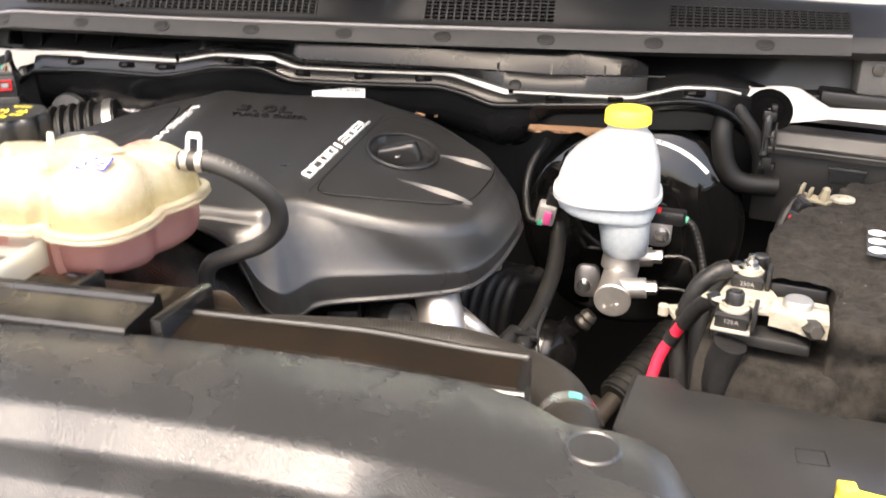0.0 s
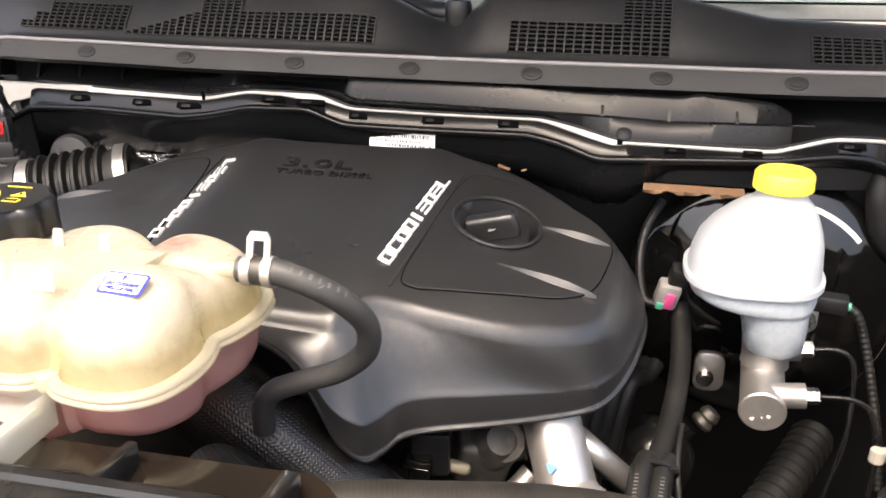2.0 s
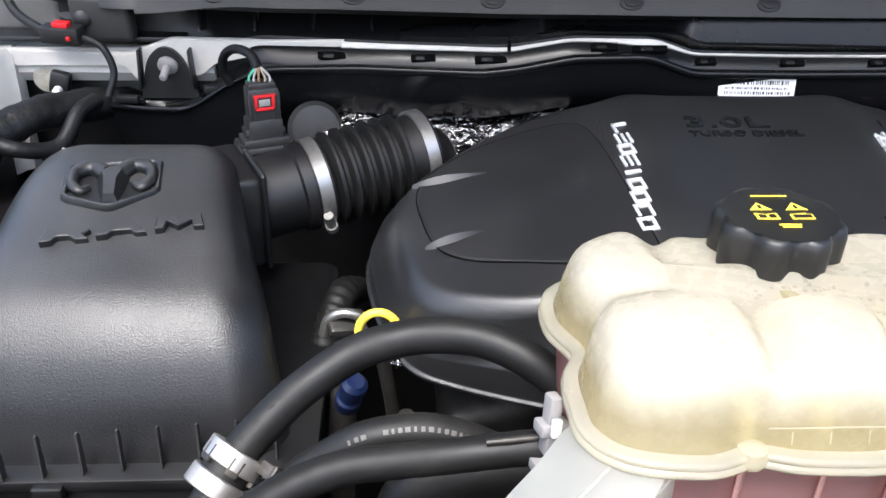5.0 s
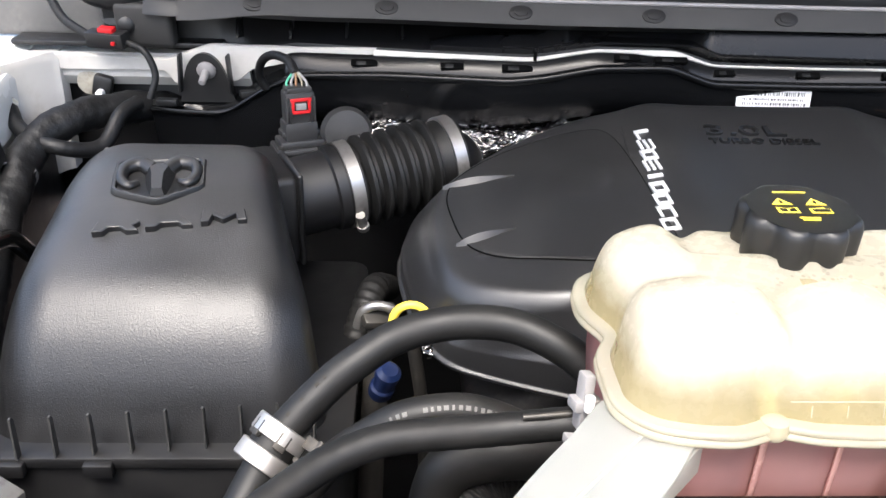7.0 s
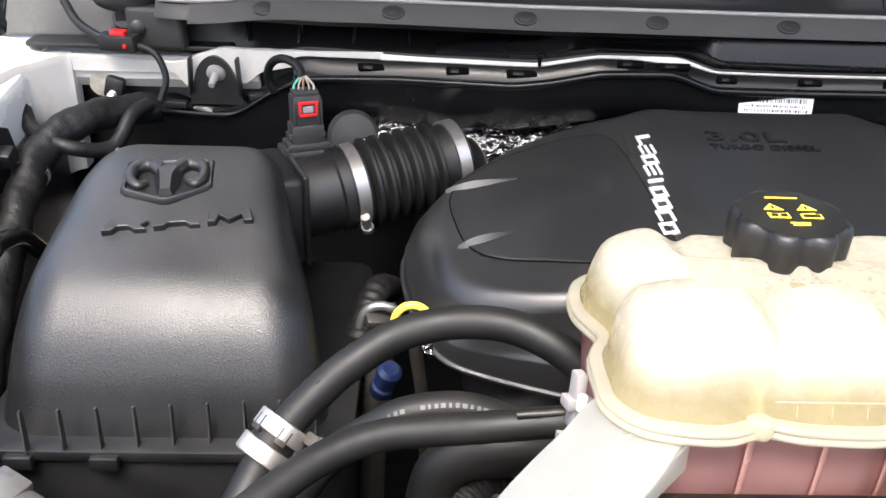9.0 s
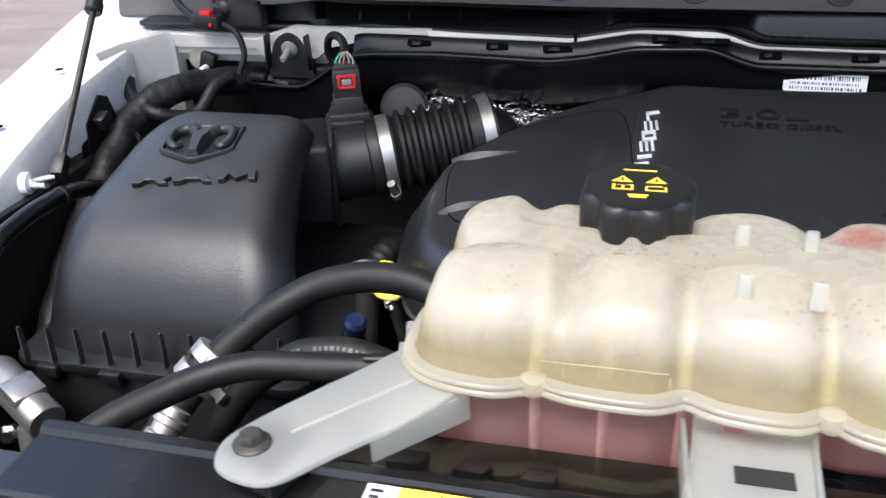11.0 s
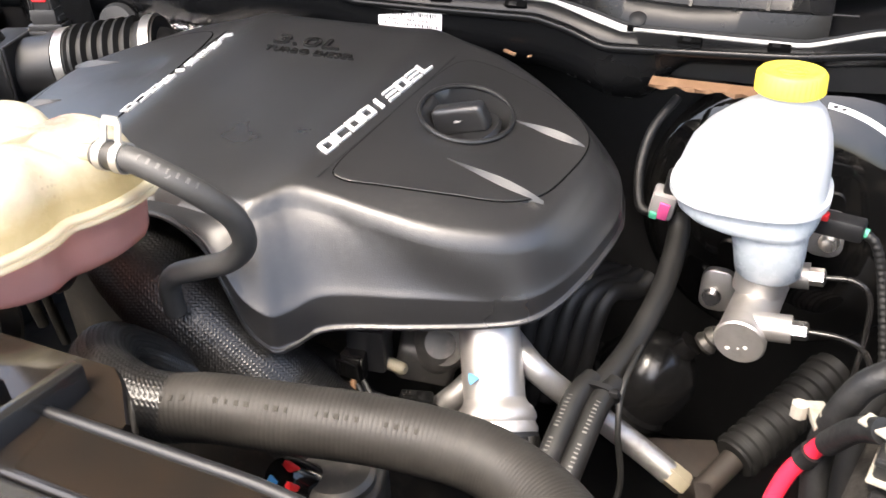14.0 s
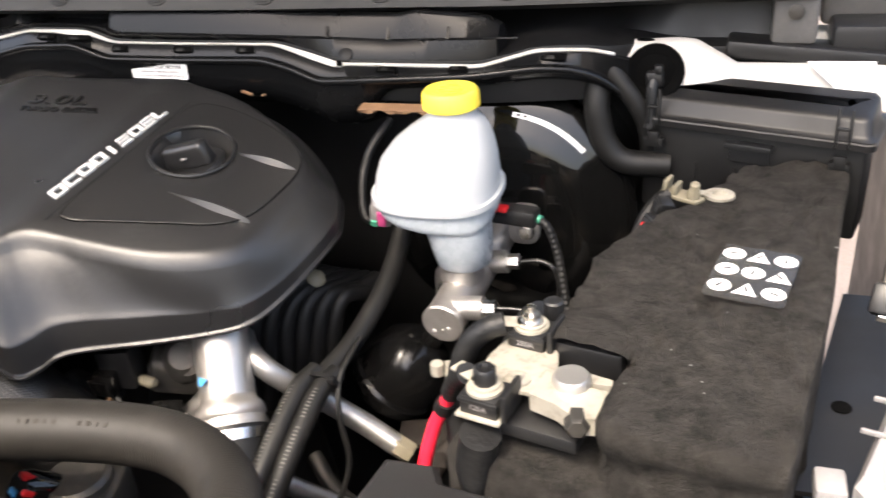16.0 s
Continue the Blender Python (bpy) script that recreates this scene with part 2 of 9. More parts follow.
def milky(name, tint, deep, through_part, rough=0.3, gloss=0.4, coat=0.0, see=0.0, glass=(0.96, 0.94, 0.86), coat_rough=0.08):
    """A thin translucent moulded shell: some light passes, some scatters back, with a soft gloss."""
    m, nt, p = nodes_of(name)
    big, mid = noise_node(nt, 11, 3), noise_node(nt, 120, 3)
    col = mixed(nt, ramp(nt, big.outputs[0], 0.35, 0.7, 0, 1), tint, deep)
    nt.links.new(col, p.inputs["Base Color"])
    nt.links.new(ramp(nt, mid.outputs[0], 0.3, 0.7, rough, rough + 0.12), p.inputs["Roughness"])
    p.inputs["Specular IOR Level"].default_value = gloss
    p.inputs["Coat Weight"].default_value, p.inputs["Coat Roughness"].default_value = coat, coat_rough
    bumped(nt, p, mid.outputs[0], 0.12, 0.002)
    tr = nt.nodes.new("ShaderNodeBsdfTranslucent")
    nt.links.new(col, tr.inputs[0])
    mx = nt.nodes.new("ShaderNodeMixShader")
    mx.inputs[0].default_value = through_part
    nt.links.new(p.outputs[0], mx.inputs[1])
    nt.links.new(tr.outputs[0], mx.inputs[2])
    last = mx
    if see:
        clear_part = nt.nodes.new("ShaderNodeBsdfTransparent")
        clear_part.inputs[0].default_value = (*glass, 1)
        last = nt.nodes.new("ShaderNodeMixShader")
        last.inputs[0].default_value = see
        nt.links.new(mx.outputs[0], last.inputs[1])
        nt.links.new(clear_part.outputs[0], last.inputs[2])
    nt.links.new(last.outputs[0], nt.nodes["Material Output"].inputs[0])
    return m



def tank_plastic():
    """Tank wall: frosted white with condensation above the splash line, clear and yellow-stained below it."""
    m, nt, p = nodes_of("yellowed_tank_plastic")
    tc = nt.nodes.new("ShaderNodeTexCoord")
    xyz = nt.nodes.new("ShaderNodeSeparateXYZ")
    nt.links.new(tc.outputs["Object"], xyz.inputs[0])
    wob = noise_node(nt, 34, 4)
    high = nt.nodes.new("ShaderNodeMath")
    high.operation = "MULTIPLY_ADD"
    high.inputs[1].default_value, high.inputs[2].default_value = 0.018, -0.009
    nt.links.new(wob.outputs[0], high.inputs[0])
    level = nt.nodes.new("ShaderNodeMath")
    nt.links.new(high.outputs[0], level.inputs[0])
    nt.links.new(xyz.outputs[2], level.inputs[1])
    frost = ramp(nt, level.outputs[0], 1.2420, 1.2600, 0, 1)
    big, mid = noise_node(nt, 11, 3), noise_node(nt, 120, 3)
    clear = mixed(nt, ramp(nt, big.outputs[0], 0.35, 0.7, 0, 1), (0.67, 0.61, 0.405), (0.70, 0.65, 0.475))
    white = mixed(nt, ramp(nt, big.outputs[0], 0.35, 0.7, 0, 1), (0.74, 0.70, 0.575), (0.77, 0.74, 0.65))
    col = mixed(nt, frost, clear, white)
    cells = nt.nodes.new("ShaderNodeTexVoronoi")
    cells.inputs["Scale"].default_value = 210
    nt.links.new(tc.outputs["Object"], cells.inputs[0])
    patch = noise_node(nt, 17, 2)
    dots = nt.nodes.new("ShaderNodeMath")
    dots.operation = "MULTIPLY"
    nt.links.new(ramp(nt, cells.outputs[0], 0.30, 0.22, 0, 1), dots.inputs[0])
    nt.links.new(ramp(nt, patch.outputs[0], 0.58, 0.63, 0, 0.42), dots.inputs[1])
    col = mixed(nt, dots.outputs[0], col, (0.40, 0.36, 0.29))
    # a soft red coolant stain on the crown beside the spout
    spot = nt.nodes.new("ShaderNodeVectorMath")
    spot.operation = "DISTANCE"
    spot.inputs[1].default_value = (-0.010, 0.719, 1.274)
    nt.links.new(tc.outputs["Object"], spot.inputs[0])
    col = mixed(nt, ramp(nt, spot.outputs["Value"], 0.026, 0.008, 0, 0.72), col, (0.60, 0.16, 0.15))
    nt.links.new(col, p.inputs["Base Color"])
    nt.links.new(ramp(nt, mid.outputs[0], 0.3, 0.7, 0.20, 0.34), p.inputs["Roughness"])
    p.inputs["Specular IOR Level"].default_value = 0.8
    p.inputs["Coat Weight"].default_value, p.inputs["Coat Roughness"].default_value = 0.5, 0.24
    beads = nt.nodes.new("ShaderNodeMath")
    beads.operation = "MULTIPLY_ADD"
    beads.inputs[1].default_value = 3.0
    nt.links.new(dots.outputs[0], beads.inputs[0])
    nt.links.new(mid.outputs[0], beads.inputs[2])
    bumped(nt, p, beads.outputs[0], 0.16, 0.0010)
    tr = nt.nodes.new("ShaderNodeBsdfTranslucent")
    nt.links.new(col, tr.inputs[0])
    mx = nt.nodes.new("ShaderNodeMixShader")
    mx.inputs[0].default_value = 0.54
    nt.links.new(p.outputs[0], mx.inputs[1])
    nt.links.new(tr.outputs[0], mx.inputs[2])
    glass = nt.nodes.new("ShaderNodeBsdfTransparent")
    glass.inputs[0].default_value = (0.98, 0.95, 0.80, 1)
    last = nt.nodes.new("ShaderNodeMixShader")
    nt.links.new(ramp(nt, frost, 0, 1, 0.60, 0.24), last.inputs[0])
    nt.links.new(mx.outputs[0], last.inputs[1])
    nt.links.new(glass.outputs[0], last.inputs[2])
    nt.links.new(last.outputs[0], nt.nodes["Material Output"].inputs[0])
    return m


BOTTLE = tank_plastic()
SEAM = milky("thick_clear_plastic", (0.70, 0.67, 0.55), (0.72, 0.70, 0.61), 0.5, 0.16, 0.9, 0.6, 0.55)
BOTTLE_RIB = milky("thick_yellow_plastic", (0.70, 0.63, 0.42), (0.72, 0.66, 0.48), 0.55, 0.3, 0.8, 0.5, 0.45)
COOLANT = milky("coolant_behind_plastic", (0.68, 0.395, 0.38), (0.61, 0.335, 0.325), 0.50, 0.14, 0.9, 0.4, 0.34, (0.80, 0.45, 0.42))
COOLANT_RIB = milky("coolant_rib_plastic", (0.66, 0.41, 0.36), (0.60, 0.35, 0.32), 0.45, 0.18, 0.8)
BRACKET = milky("clear_milky_plastic", (0.78, 0.79, 0.78), (0.66, 0.68, 0.68), 0.5, 0.14, 0.9, 0.6, 0.56)
RES_LOW = milky("bluish_reservoir_plastic", (0.44, 0.485, 0.52), (0.39, 0.44, 0.48), 0.35, 0.22, 0.7)
RESERVOIR = milky("white_reservoir_plastic", (0.54, 0.56, 0.575), (0.48, 0.51, 0.54), 0.3, 0.28)


def gloss_black():
    m, nt, p = nodes_of("gloss_black_paint")
    nz = noise_node(nt, 30, 4)
    nt.links.new(mixed(nt, ramp(nt, nz.outputs[0], 0.55, 0.8, 0, 1), (0.004, 0.004, 0.004), (0.016, 0.014, 0.012)), p.inputs["Base Color"])
    nt.links.new(ramp(nt, nz.outputs[0], 0.3, 0.7, 0.03, 0.09), p.inputs["Roughness"])
    return m


GLOSS = gloss_black()
LIQUID = surface("red_brown_coolant", (0.15, 0.12, 0.06), (0.11, 0.08, 0.045), (0.08, 0.14), grain=60, strength=0.02, blotch=12)


# Near-black: shade in slots and holes put into the colour; also coats clips, grommet.
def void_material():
    m, nt, p = nodes_of("shade_and_clip_black")
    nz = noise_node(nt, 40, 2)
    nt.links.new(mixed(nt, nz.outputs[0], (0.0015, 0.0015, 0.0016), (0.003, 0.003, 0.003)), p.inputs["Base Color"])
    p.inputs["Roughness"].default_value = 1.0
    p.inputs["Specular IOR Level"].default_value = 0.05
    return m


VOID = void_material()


def glass_material():
    m, nt, p = nodes_of("windscreen_glass")
    p.inputs["Base Color"].default_value = (0.86, 0.93, 0.89, 1)
    p.inputs["Roughness"].default_value = 0.02
    p.inputs["Transmission Weight"].default_value = 1.0
    p.inputs["IOR"].default_value = 1.45
    return m


GLASS = glass_material()


def concrete():
    m, nt, p = nodes_of("sunlit_concrete")
    a, b = noise_node(nt, 1.6, 6, 0.65, (0.7, 1.4, 1)), noise_node(nt, 60, 3)
    c = mixed(nt, ramp(nt, a.outputs[0], 0.38, 0.66, 0, 1), (0.20, 0.165, 0.142), (0.140, 0.113, 0.097))
    nt.links.new(mixed(nt, ramp(nt, b.outputs[0], 0.5, 0.8, 0, 0.3), c, (0.12, 0.10, 0.088)), p.inputs["Base Color"])
    p.inputs["Roughness"].default_value = 0.85
    bumped(nt, p, b.outputs[0], 0.4, 0.01)
    return m


CONCRETE = concrete()

# ---- mesh helpers ----


def finish(me, mat, angle=38):
    me.materials.append(mat)
    for f in me.polygons:
        f.use_smooth = True
    me.set_sharp_from_angle(angle=radians(angle))
    return me


def bm_of(verts, faces):
    bm = bmesh.new()
    vs = [bm.verts.new(v) for v in verts]
    for f in faces:
        try:
            bm.faces.new([vs[i] for i in f])
        except ValueError:
            pass
    return bm


def part(name, bm, mat, parent=None, label="", angle=38):
    """One mesh object from a bmesh, under a thing or a part."""
    bmesh.ops.recalc_face_normals(bm, faces=bm.faces)
    me = bpy.data.meshes.new(name)
    bm.to_mesh(me)
    bm.free()
    ob = new(name, finish(me, mat, angle))
    if parent is not None:
        ob.parent = parent
        ob.matrix_parent_inverse = world_of(parent).inverted()
    if label:
        ob["label"] = label
    return ob


def world_of(ob):
    """Parts lie in world coordinates; only a thing's own Empty is moved."""
    return ob.matrix_basis.copy() if ob.parent is None else Matrix()


def thing(name, base, label, category, group="", kind=""):
    ob = new(name)
    ob.location = base
    ob.empty_display_size = 0.02
    return tagged(ob, label, category, group, kind)


def join(*bms):
    out = bmesh.new()
    for b in bms:
        me = bpy.data.meshes.new("tmp")
        b.to_mesh(me)
        b.free()
        out.from_mesh(me)
        bpy.data.meshes.remove(me)
    return out


def moved(bm, m):
    bmesh.ops.transform(bm, matrix=m, verts=bm.verts)
    return bm


def smooth_path(pts, n=12, closed=False):
    """Catmull-Rom through the points."""
    P = [Vector(p) for p in pts]
    out, k = [], len(P)
    for i in range(k if closed else k - 1):
        a = P[(i - 1) % k] if closed or i > 0 else P[0] * 2 - P[1]
        b, c = P[i], P[(i + 1) % k]
        d = P[(i + 2) % k] if closed or i + 2 < k else P[-1] * 2 - P[-2]
        for j in range(n):
            t = j / n
            out.append(0.5 * ((2 * b) + (c - a) * t + (2 * a - 5 * b + 4 * c - d) * t * t + (3 * b - a - 3 * c + d) * t**3))
    if not closed:
        out.append(P[-1].copy())
    return out


def even(path, step):
    """The path resampled at even steps."""
    out, left = [path[0].copy()], step
    for a, b in zip(path, path[1:]):
        d, l = b - a, (b - a).length
        at = 0.0
        while l - at >= left:
            at += left
            out.append(a + d * (at / l))
            left = step
        left -= l - at
    return out


def tube(pts, r, segs=16, n=10, step=None, cap=True, smooth=True, wave=None, oval=1.0):
    """A round sweep; r is a radius or a function of the way along (0 to 1); wave(s, a): added radius at metres s and angle a."""
    path = smooth_path(pts, n) if smooth else [Vector(p) for p in pts]
    if step:
        path = even(path, step)
    k = len(path)
    up, verts, s = None, [], 0.0
    for i, p in enumerate(path):
        d = (path[min(i + 1, k - 1)] - path[max(i - 1, 0)]).normalized()
        if i:
            s += (p - path[i - 1]).length
        if up is None:
            up = d.orthogonal().normalized()
        up = (up - d * up.dot(d)).normalized()
        side = d.cross(up)
        for j in range(segs):
            a = 2 * math.pi * j / segs
            rr = (r(i / (k - 1)) if callable(r) else r) + (wave(s, a) if wave else 0.0)
            verts.append(p + up * (math.cos(a) * rr) + side * (math.sin(a) * rr * oval))
    faces = [(i * segs + j, i * segs + (j + 1) % segs, (i + 1) * segs + (j + 1) % segs, (i + 1) * segs + j) for i in range(k - 1) for j in range(segs)]
    if cap:
        faces += [tuple(range(segs))[::-1], tuple((k - 1) * segs + j for j in range(segs))]
    return bm_of(verts, faces)


def lathe(profile, segs=32, wave=None):
    """A turned form round z from (radius, height) pairs."""
    verts, k = [], len(profile)
    for r, z in profile:
        for j in range(segs):
            a = 2 * math.pi * j / segs
            rr = r + (wave(a, z, r) if wave else 0.0)
            verts.append((rr * math.cos(a), rr * math.sin(a), z))
    faces = [(i * segs + j, i * segs + (j + 1) % segs, (i + 1) * segs + (j + 1) % segs, (i + 1) * segs + j) for i in range(k - 1) for j in range(segs)]
    faces += [tuple(range(segs))[::-1], tuple((k - 1) * segs + j for j in range(segs))]
    return bm_of(verts, faces)


def aim(p, d):
    """A pose at p whose z axis looks along d."""
    return Matrix.Translation(p) @ Vector(d).to_track_quat("Z", "Y").to_matrix().to_4x4()


def slab(outline, z0, z1, bevel=0.002, segs=2):
    """A flat plate from a plan outline, edges rounded."""
    n = len(outline)
    bm = bm_of([(x, y, z0) for x, y in outline] + [(x, y, z1) for x, y in outline],
               [tuple(range(n))[::-1], tuple(range(n, 2 * n))] + [(i, (i + 1) % n, n + (i + 1) % n, n + i) for i in range(n)])
    if bevel:
        bmesh.ops.recalc_face_normals(bm, faces=bm.faces)
        sharp = [e for e in bm.edges if len(e.link_faces) == 2 and e.calc_face_angle(0) > 0.6]
        bmesh.ops.bevel(bm, geom=sharp, offset=bevel, segments=segs, affect="EDGES", profile=0.5, clamp_overlap=True)
    return bm


def block(sx, sy, sz, bevel=0.002, segs=2, taper=1.0):
    """A box with rounded edges standing on z = 0."""
    bm = bmesh.new()
    bmesh.ops.create_cube(bm, size=1.0)
    for v in bm.verts:
        k = taper if v.co.z > 0 else 1.0
        v.co = Vector((v.co.x * sx * k, v.co.y * sy * k, (v.co.z + 0.5) * sz))
    if bevel:
        bmesh.ops.bevel(bm, geom=bm.edges[:], offset=bevel, segments=segs, affect="EDGES", profile=0.5, clamp_overlap=True)
    return bm


def rings(loops, closed=True, cap0=True, cap1=True):
    """A skin over loops of equal count."""
    n = len(loops[0])
    verts = [p for loop in loops for p in loop]
    span = n if closed else n - 1
    faces = [(i * n + j, i * n + (j + 1) % n, (i + 1) * n + (j + 1) % n, (i + 1) * n + j) for i in range(len(loops) - 1) for j in range(span)]
    if cap0:
        faces.append(tuple(range(n))[::-1])
    if cap1:
        faces.append(tuple((len(loops) - 1) * n + j for j in range(n)))
    return bm_of(verts, faces)


def rounded(w, d, r, n=6, cx=0.0, cy=0.0):
    """The outline of a rounded rectangle."""
    out = []
    for sx, sy, a0 in ((1, 1, 0), (-1, 1, 90), (-1, -1, 180), (1, -1, 270)):
        for i in range(n + 1):
            a = radians(a0 + 90 * i / n)
            out.append((cx + sx * (w / 2 - r) + r * math.cos(a), cy + sy * (d / 2 - r) + r * math.sin(a)))
    return out


def lettering(words, size, depth=0.0008):
    """Raised letters in the plane z = 0, centred, as a bmesh."""
    cu = bpy.data.curves.new("words", "FONT")
    cu.body, cu.size, cu.extrude, cu.align_x, cu.align_y = words, size, depth, "CENTER", "CENTER"
    cu.resolution_u = 2
    ob = bpy.data.objects.new("words", cu)
    scene.collection.objects.link(ob)
    bpy.context.view_layer.update()
    me = bpy.data.meshes.new_from_object(ob.evaluated_get(bpy.context.evaluated_depsgraph_get()))
    bm = bmesh.new()
    bm.from_mesh(me)
    bpy.data.meshes.remove(me)
    bpy.data.objects.remove(ob)
    bpy.data.curves.remove(cu)
    return bm


def print_row(t, pts, r, k0, k1, n, facing, mat, size=(0.0028, 0.0036), gap=()):
    """A faint row of printed marks lying on a hose, between two shares of its length."""
    path = [Vector(p) for p in smooth_path([Vector(p) for p in pts], 16)]
    run = [0.0]
    for a, b in zip(path, path[1:]):
        run.append(run[-1] + (b - a).length)
    for i in range(n):
        if i in gap:
            continue
        want = run[-1] * (k0 + (k1 - k0) * i / max(1, n - 1))
        j = max(1, next((q for q in range(1, len(run)) if run[q] >= want), len(run) - 1))
        f = (want - run[j - 1]) / max(1e-9, run[j] - run[j - 1])
        p, d = path[j - 1].lerp(path[j], f), (path[j] - path[j - 1]).normalized()
        up = Vector(facing)
        up = (up - d * up.dot(d)).normalized()
        side = up.cross(d)
        m = Matrix(((d.x, side.x, up.x), (d.y, side.y, up.y), (d.z, side.z, up.z))).to_4x4()
        m.translation = p + up * (r + 0.0001)
        w, h = size[0] * (0.7 + 0.3 * ((i * 7) % 3)), size[1]
        part("print_mark", moved(slab([(-w / 2, -h / 2), (w / 2, -h / 2), (w / 2, h / 2), (-w / 2, h / 2)], -0.0006, 0.00012, 0), m), mat, t)


def step01(a, b, x):
    t = min(max((x - a) / (b - a), 0.0), 1.0)
    return t * t * (3 - 2 * t)


def curve_at(pts, x):
    """Piecewise smooth value through (x, value) pairs."""
    if x <= pts[0][0]:
        return pts[0][1]
    for (a, va), (b, vb) in zip(pts, pts[1:]):
        if x <= b:
            return va + (vb - va) * step01(a, b, x)
    return pts[-1][1]


def straight_at(pts, x):
    if x <= pts[0][0]:
        return pts[0][1]
    for (a, va), (b, vb) in zip(pts, pts[1:]):
        if x <= b:
            return va + (vb - va) * (x - a) / (b - a)
    return pts[-1][1]


def strip_along(xs, profile):
    """A solid swept across the car: profile(x) gives a closed loop of (y, z)."""
    return rings([[(x, y, z) for y, z in profile(x)] for x in xs])


def spread(a, b, n):
    return [a + (b - a) * i / (n - 1) for i in range(n)]


# ---- the setting: ground, body sides, bay shell, hood ----
tagged(part("ground", slab([(-60, -60), (60, -60), (60, 60), (-60, 60)], -0.2, 0.0, 0), CONCRETE), "sunlit pale concrete yard around the truck", "ground", kind="structure")


def bay_shell():
    t = thing("bay_shell", (0, 0.9, 0.55), "dark painted steel walls and floor of an engine bay", "engine bay", kind="structure")
    part("bay_floor", moved(block(1.72, 1.2, 0.03, 0.004), pose(0.04, 0.85, 0.55)), BLACK, t)
    part("side_wall", moved(block(0.03, 1.2, 0.55, 0.004), pose(-0.812, 0.85, 0.58)), BLACK, t)
    part("side_wall", moved(block(0.03, 1.2, 0.52, 0.004), pose(0.90, 0.85, 0.58)), BLACK, t)
    part("firewall", moved(block(1.5, 0.02, 0.63, 0.004), pose(0, 1.36, 0.58)), BLACK, t)
    part("front_wall", moved(block(1.5, 0.02, 0.50, 0.004), pose(0, 0.44, 0.58)), BLACK, t)
    return t


bay_shell()


def fender(side, name):
    """A white front wing: inner flange, ledge that falls towards the front, and the outer skin that rolls down."""
    t = thing(name, (side * 0.95, 0.9, 0.4), "white painted front wing of a pickup truck", "fender", "front wings")
    ys = spread(-0.1, 1.75, 26)
    base = 0.79 if side < 0 else 0.93
    loops = []
    for y in ys:
        inner = base + 0.03 * step01(1.1, 1.6, y)
        out = base + 0.108 + 0.10 * step01(1.0, 1.7, y) - 0.03 * step01(0.6, 0.0, y)
        z = straight_at([(-0.1, 0.90), (0.5, 1.04), (0.86, 1.145), (0.98, 1.19), (1.10, 1.224), (1.3, 1.244), (1.75, 1.26)], y)
        zo = straight_at([(-0.1, 0.93), (0.5, 1.08), (0.86, 1.165), (1.05, 1.212), (1.2, 1.238), (1.33, 1.254), (1.75, 1.28)], y)
        prof = [(inner, z - 0.06), (inner, z - 0.012), (inner + 0.004, z - 0.003), (inner + 0.015, z), (inner + 0.05, z * 0.7 + zo * 0.3), (out - 0.02, zo - 0.002), (out - 0.006, zo), (out, zo - 0.004), (out + 0.004, zo - 0.02),
                (out + 0.03, zo - 0.10), (out + 0.05, zo - 0.25), (out + 0.05, zo - 0.5), (out + 0.03, zo - 0.5), (out - 0.02, zo - 0.06), (inner + 0.02, z - 0.02), (inner + 0.012, z - 0.06)]
        loops.append([(side * a, y, b) for a, b in prof])
    part("wing_panel", rings(loops), WHITE, t)
    for y in (0.90, 1.00, 1.12):
        zz = straight_at([(0.86, 1.151), (0.98, 1.196), (1.10, 1.229), (1.3, 1.248)], y)
        part("fixing_hole", moved(lathe([(0.005, 0), (0.005, 0.0008), (0, 0.0008)], 14), pose(side * (base + 0.045), y, zz)), VOID, t)
    part("inner_liner", moved(block(0.012, 0.9, 0.30 if side > 0 else 0.34, 0.004), pose(side * (base - 0.006), 0.80, 0.80)), BLACK, t, "black plastic wing liner")
    return t


fender(-1, "fender")
fender(1, "fender")


def hood():
    t = thing("hood", (0, 1.43, 1.50), "open white pickup hood with black insulation inside", "hood")
    back, tip = Vector((0, 1.43, 1.50)), Vector((0, 0.46, 2.40))
    d = (tip - back).normalized()
    m = Matrix.Translation(back) @ Matrix(((1, 0, 0), (0, d.y, -d.z), (0, d.z, d.y))).to_4x4()
    length = (tip - back).length
    part("hood_panel", moved(slab(rounded(1.7, length, 0.08, 6, 0, length / 2), 0, -0.03, 0.006), m), WHITE, t)
    part("insulation_pad", moved(slab(rounded(1.62, length * 0.985, 0.06, 6, 0, length * 0.50), 0.004, 0.016, 0.004), m), INSULATION, t, "black felt insulation pad")
    for side in (-1, 1):
        arm = [(side * 0.645, 1.38, 1.33), (side * 0.632, 1.385, 1.37), (side * 0.60, 1.395, 1.425), (side * 0.56, 1.40, 1.48)]
        hinge = part("hinge", tube(arm, lambda s: 0.022 + 0.006 * s, 12, 8, oval=0.55), WHITE, t, "white painted steel hinge arm")
        part("gooseneck", tube([(side * 0.76, 1.39, 1.43), (side * 0.68, 1.395, 1.466), (side * 0.556, 1.40, 1.488), (side * 0.44, 1.40, 1.512), (side * 0.36, 1.40, 1.535)], lambda s: 0.018 + 0.014 * s, 12, 8, oval=0.6), WHITE, hinge)
    return t


hood()

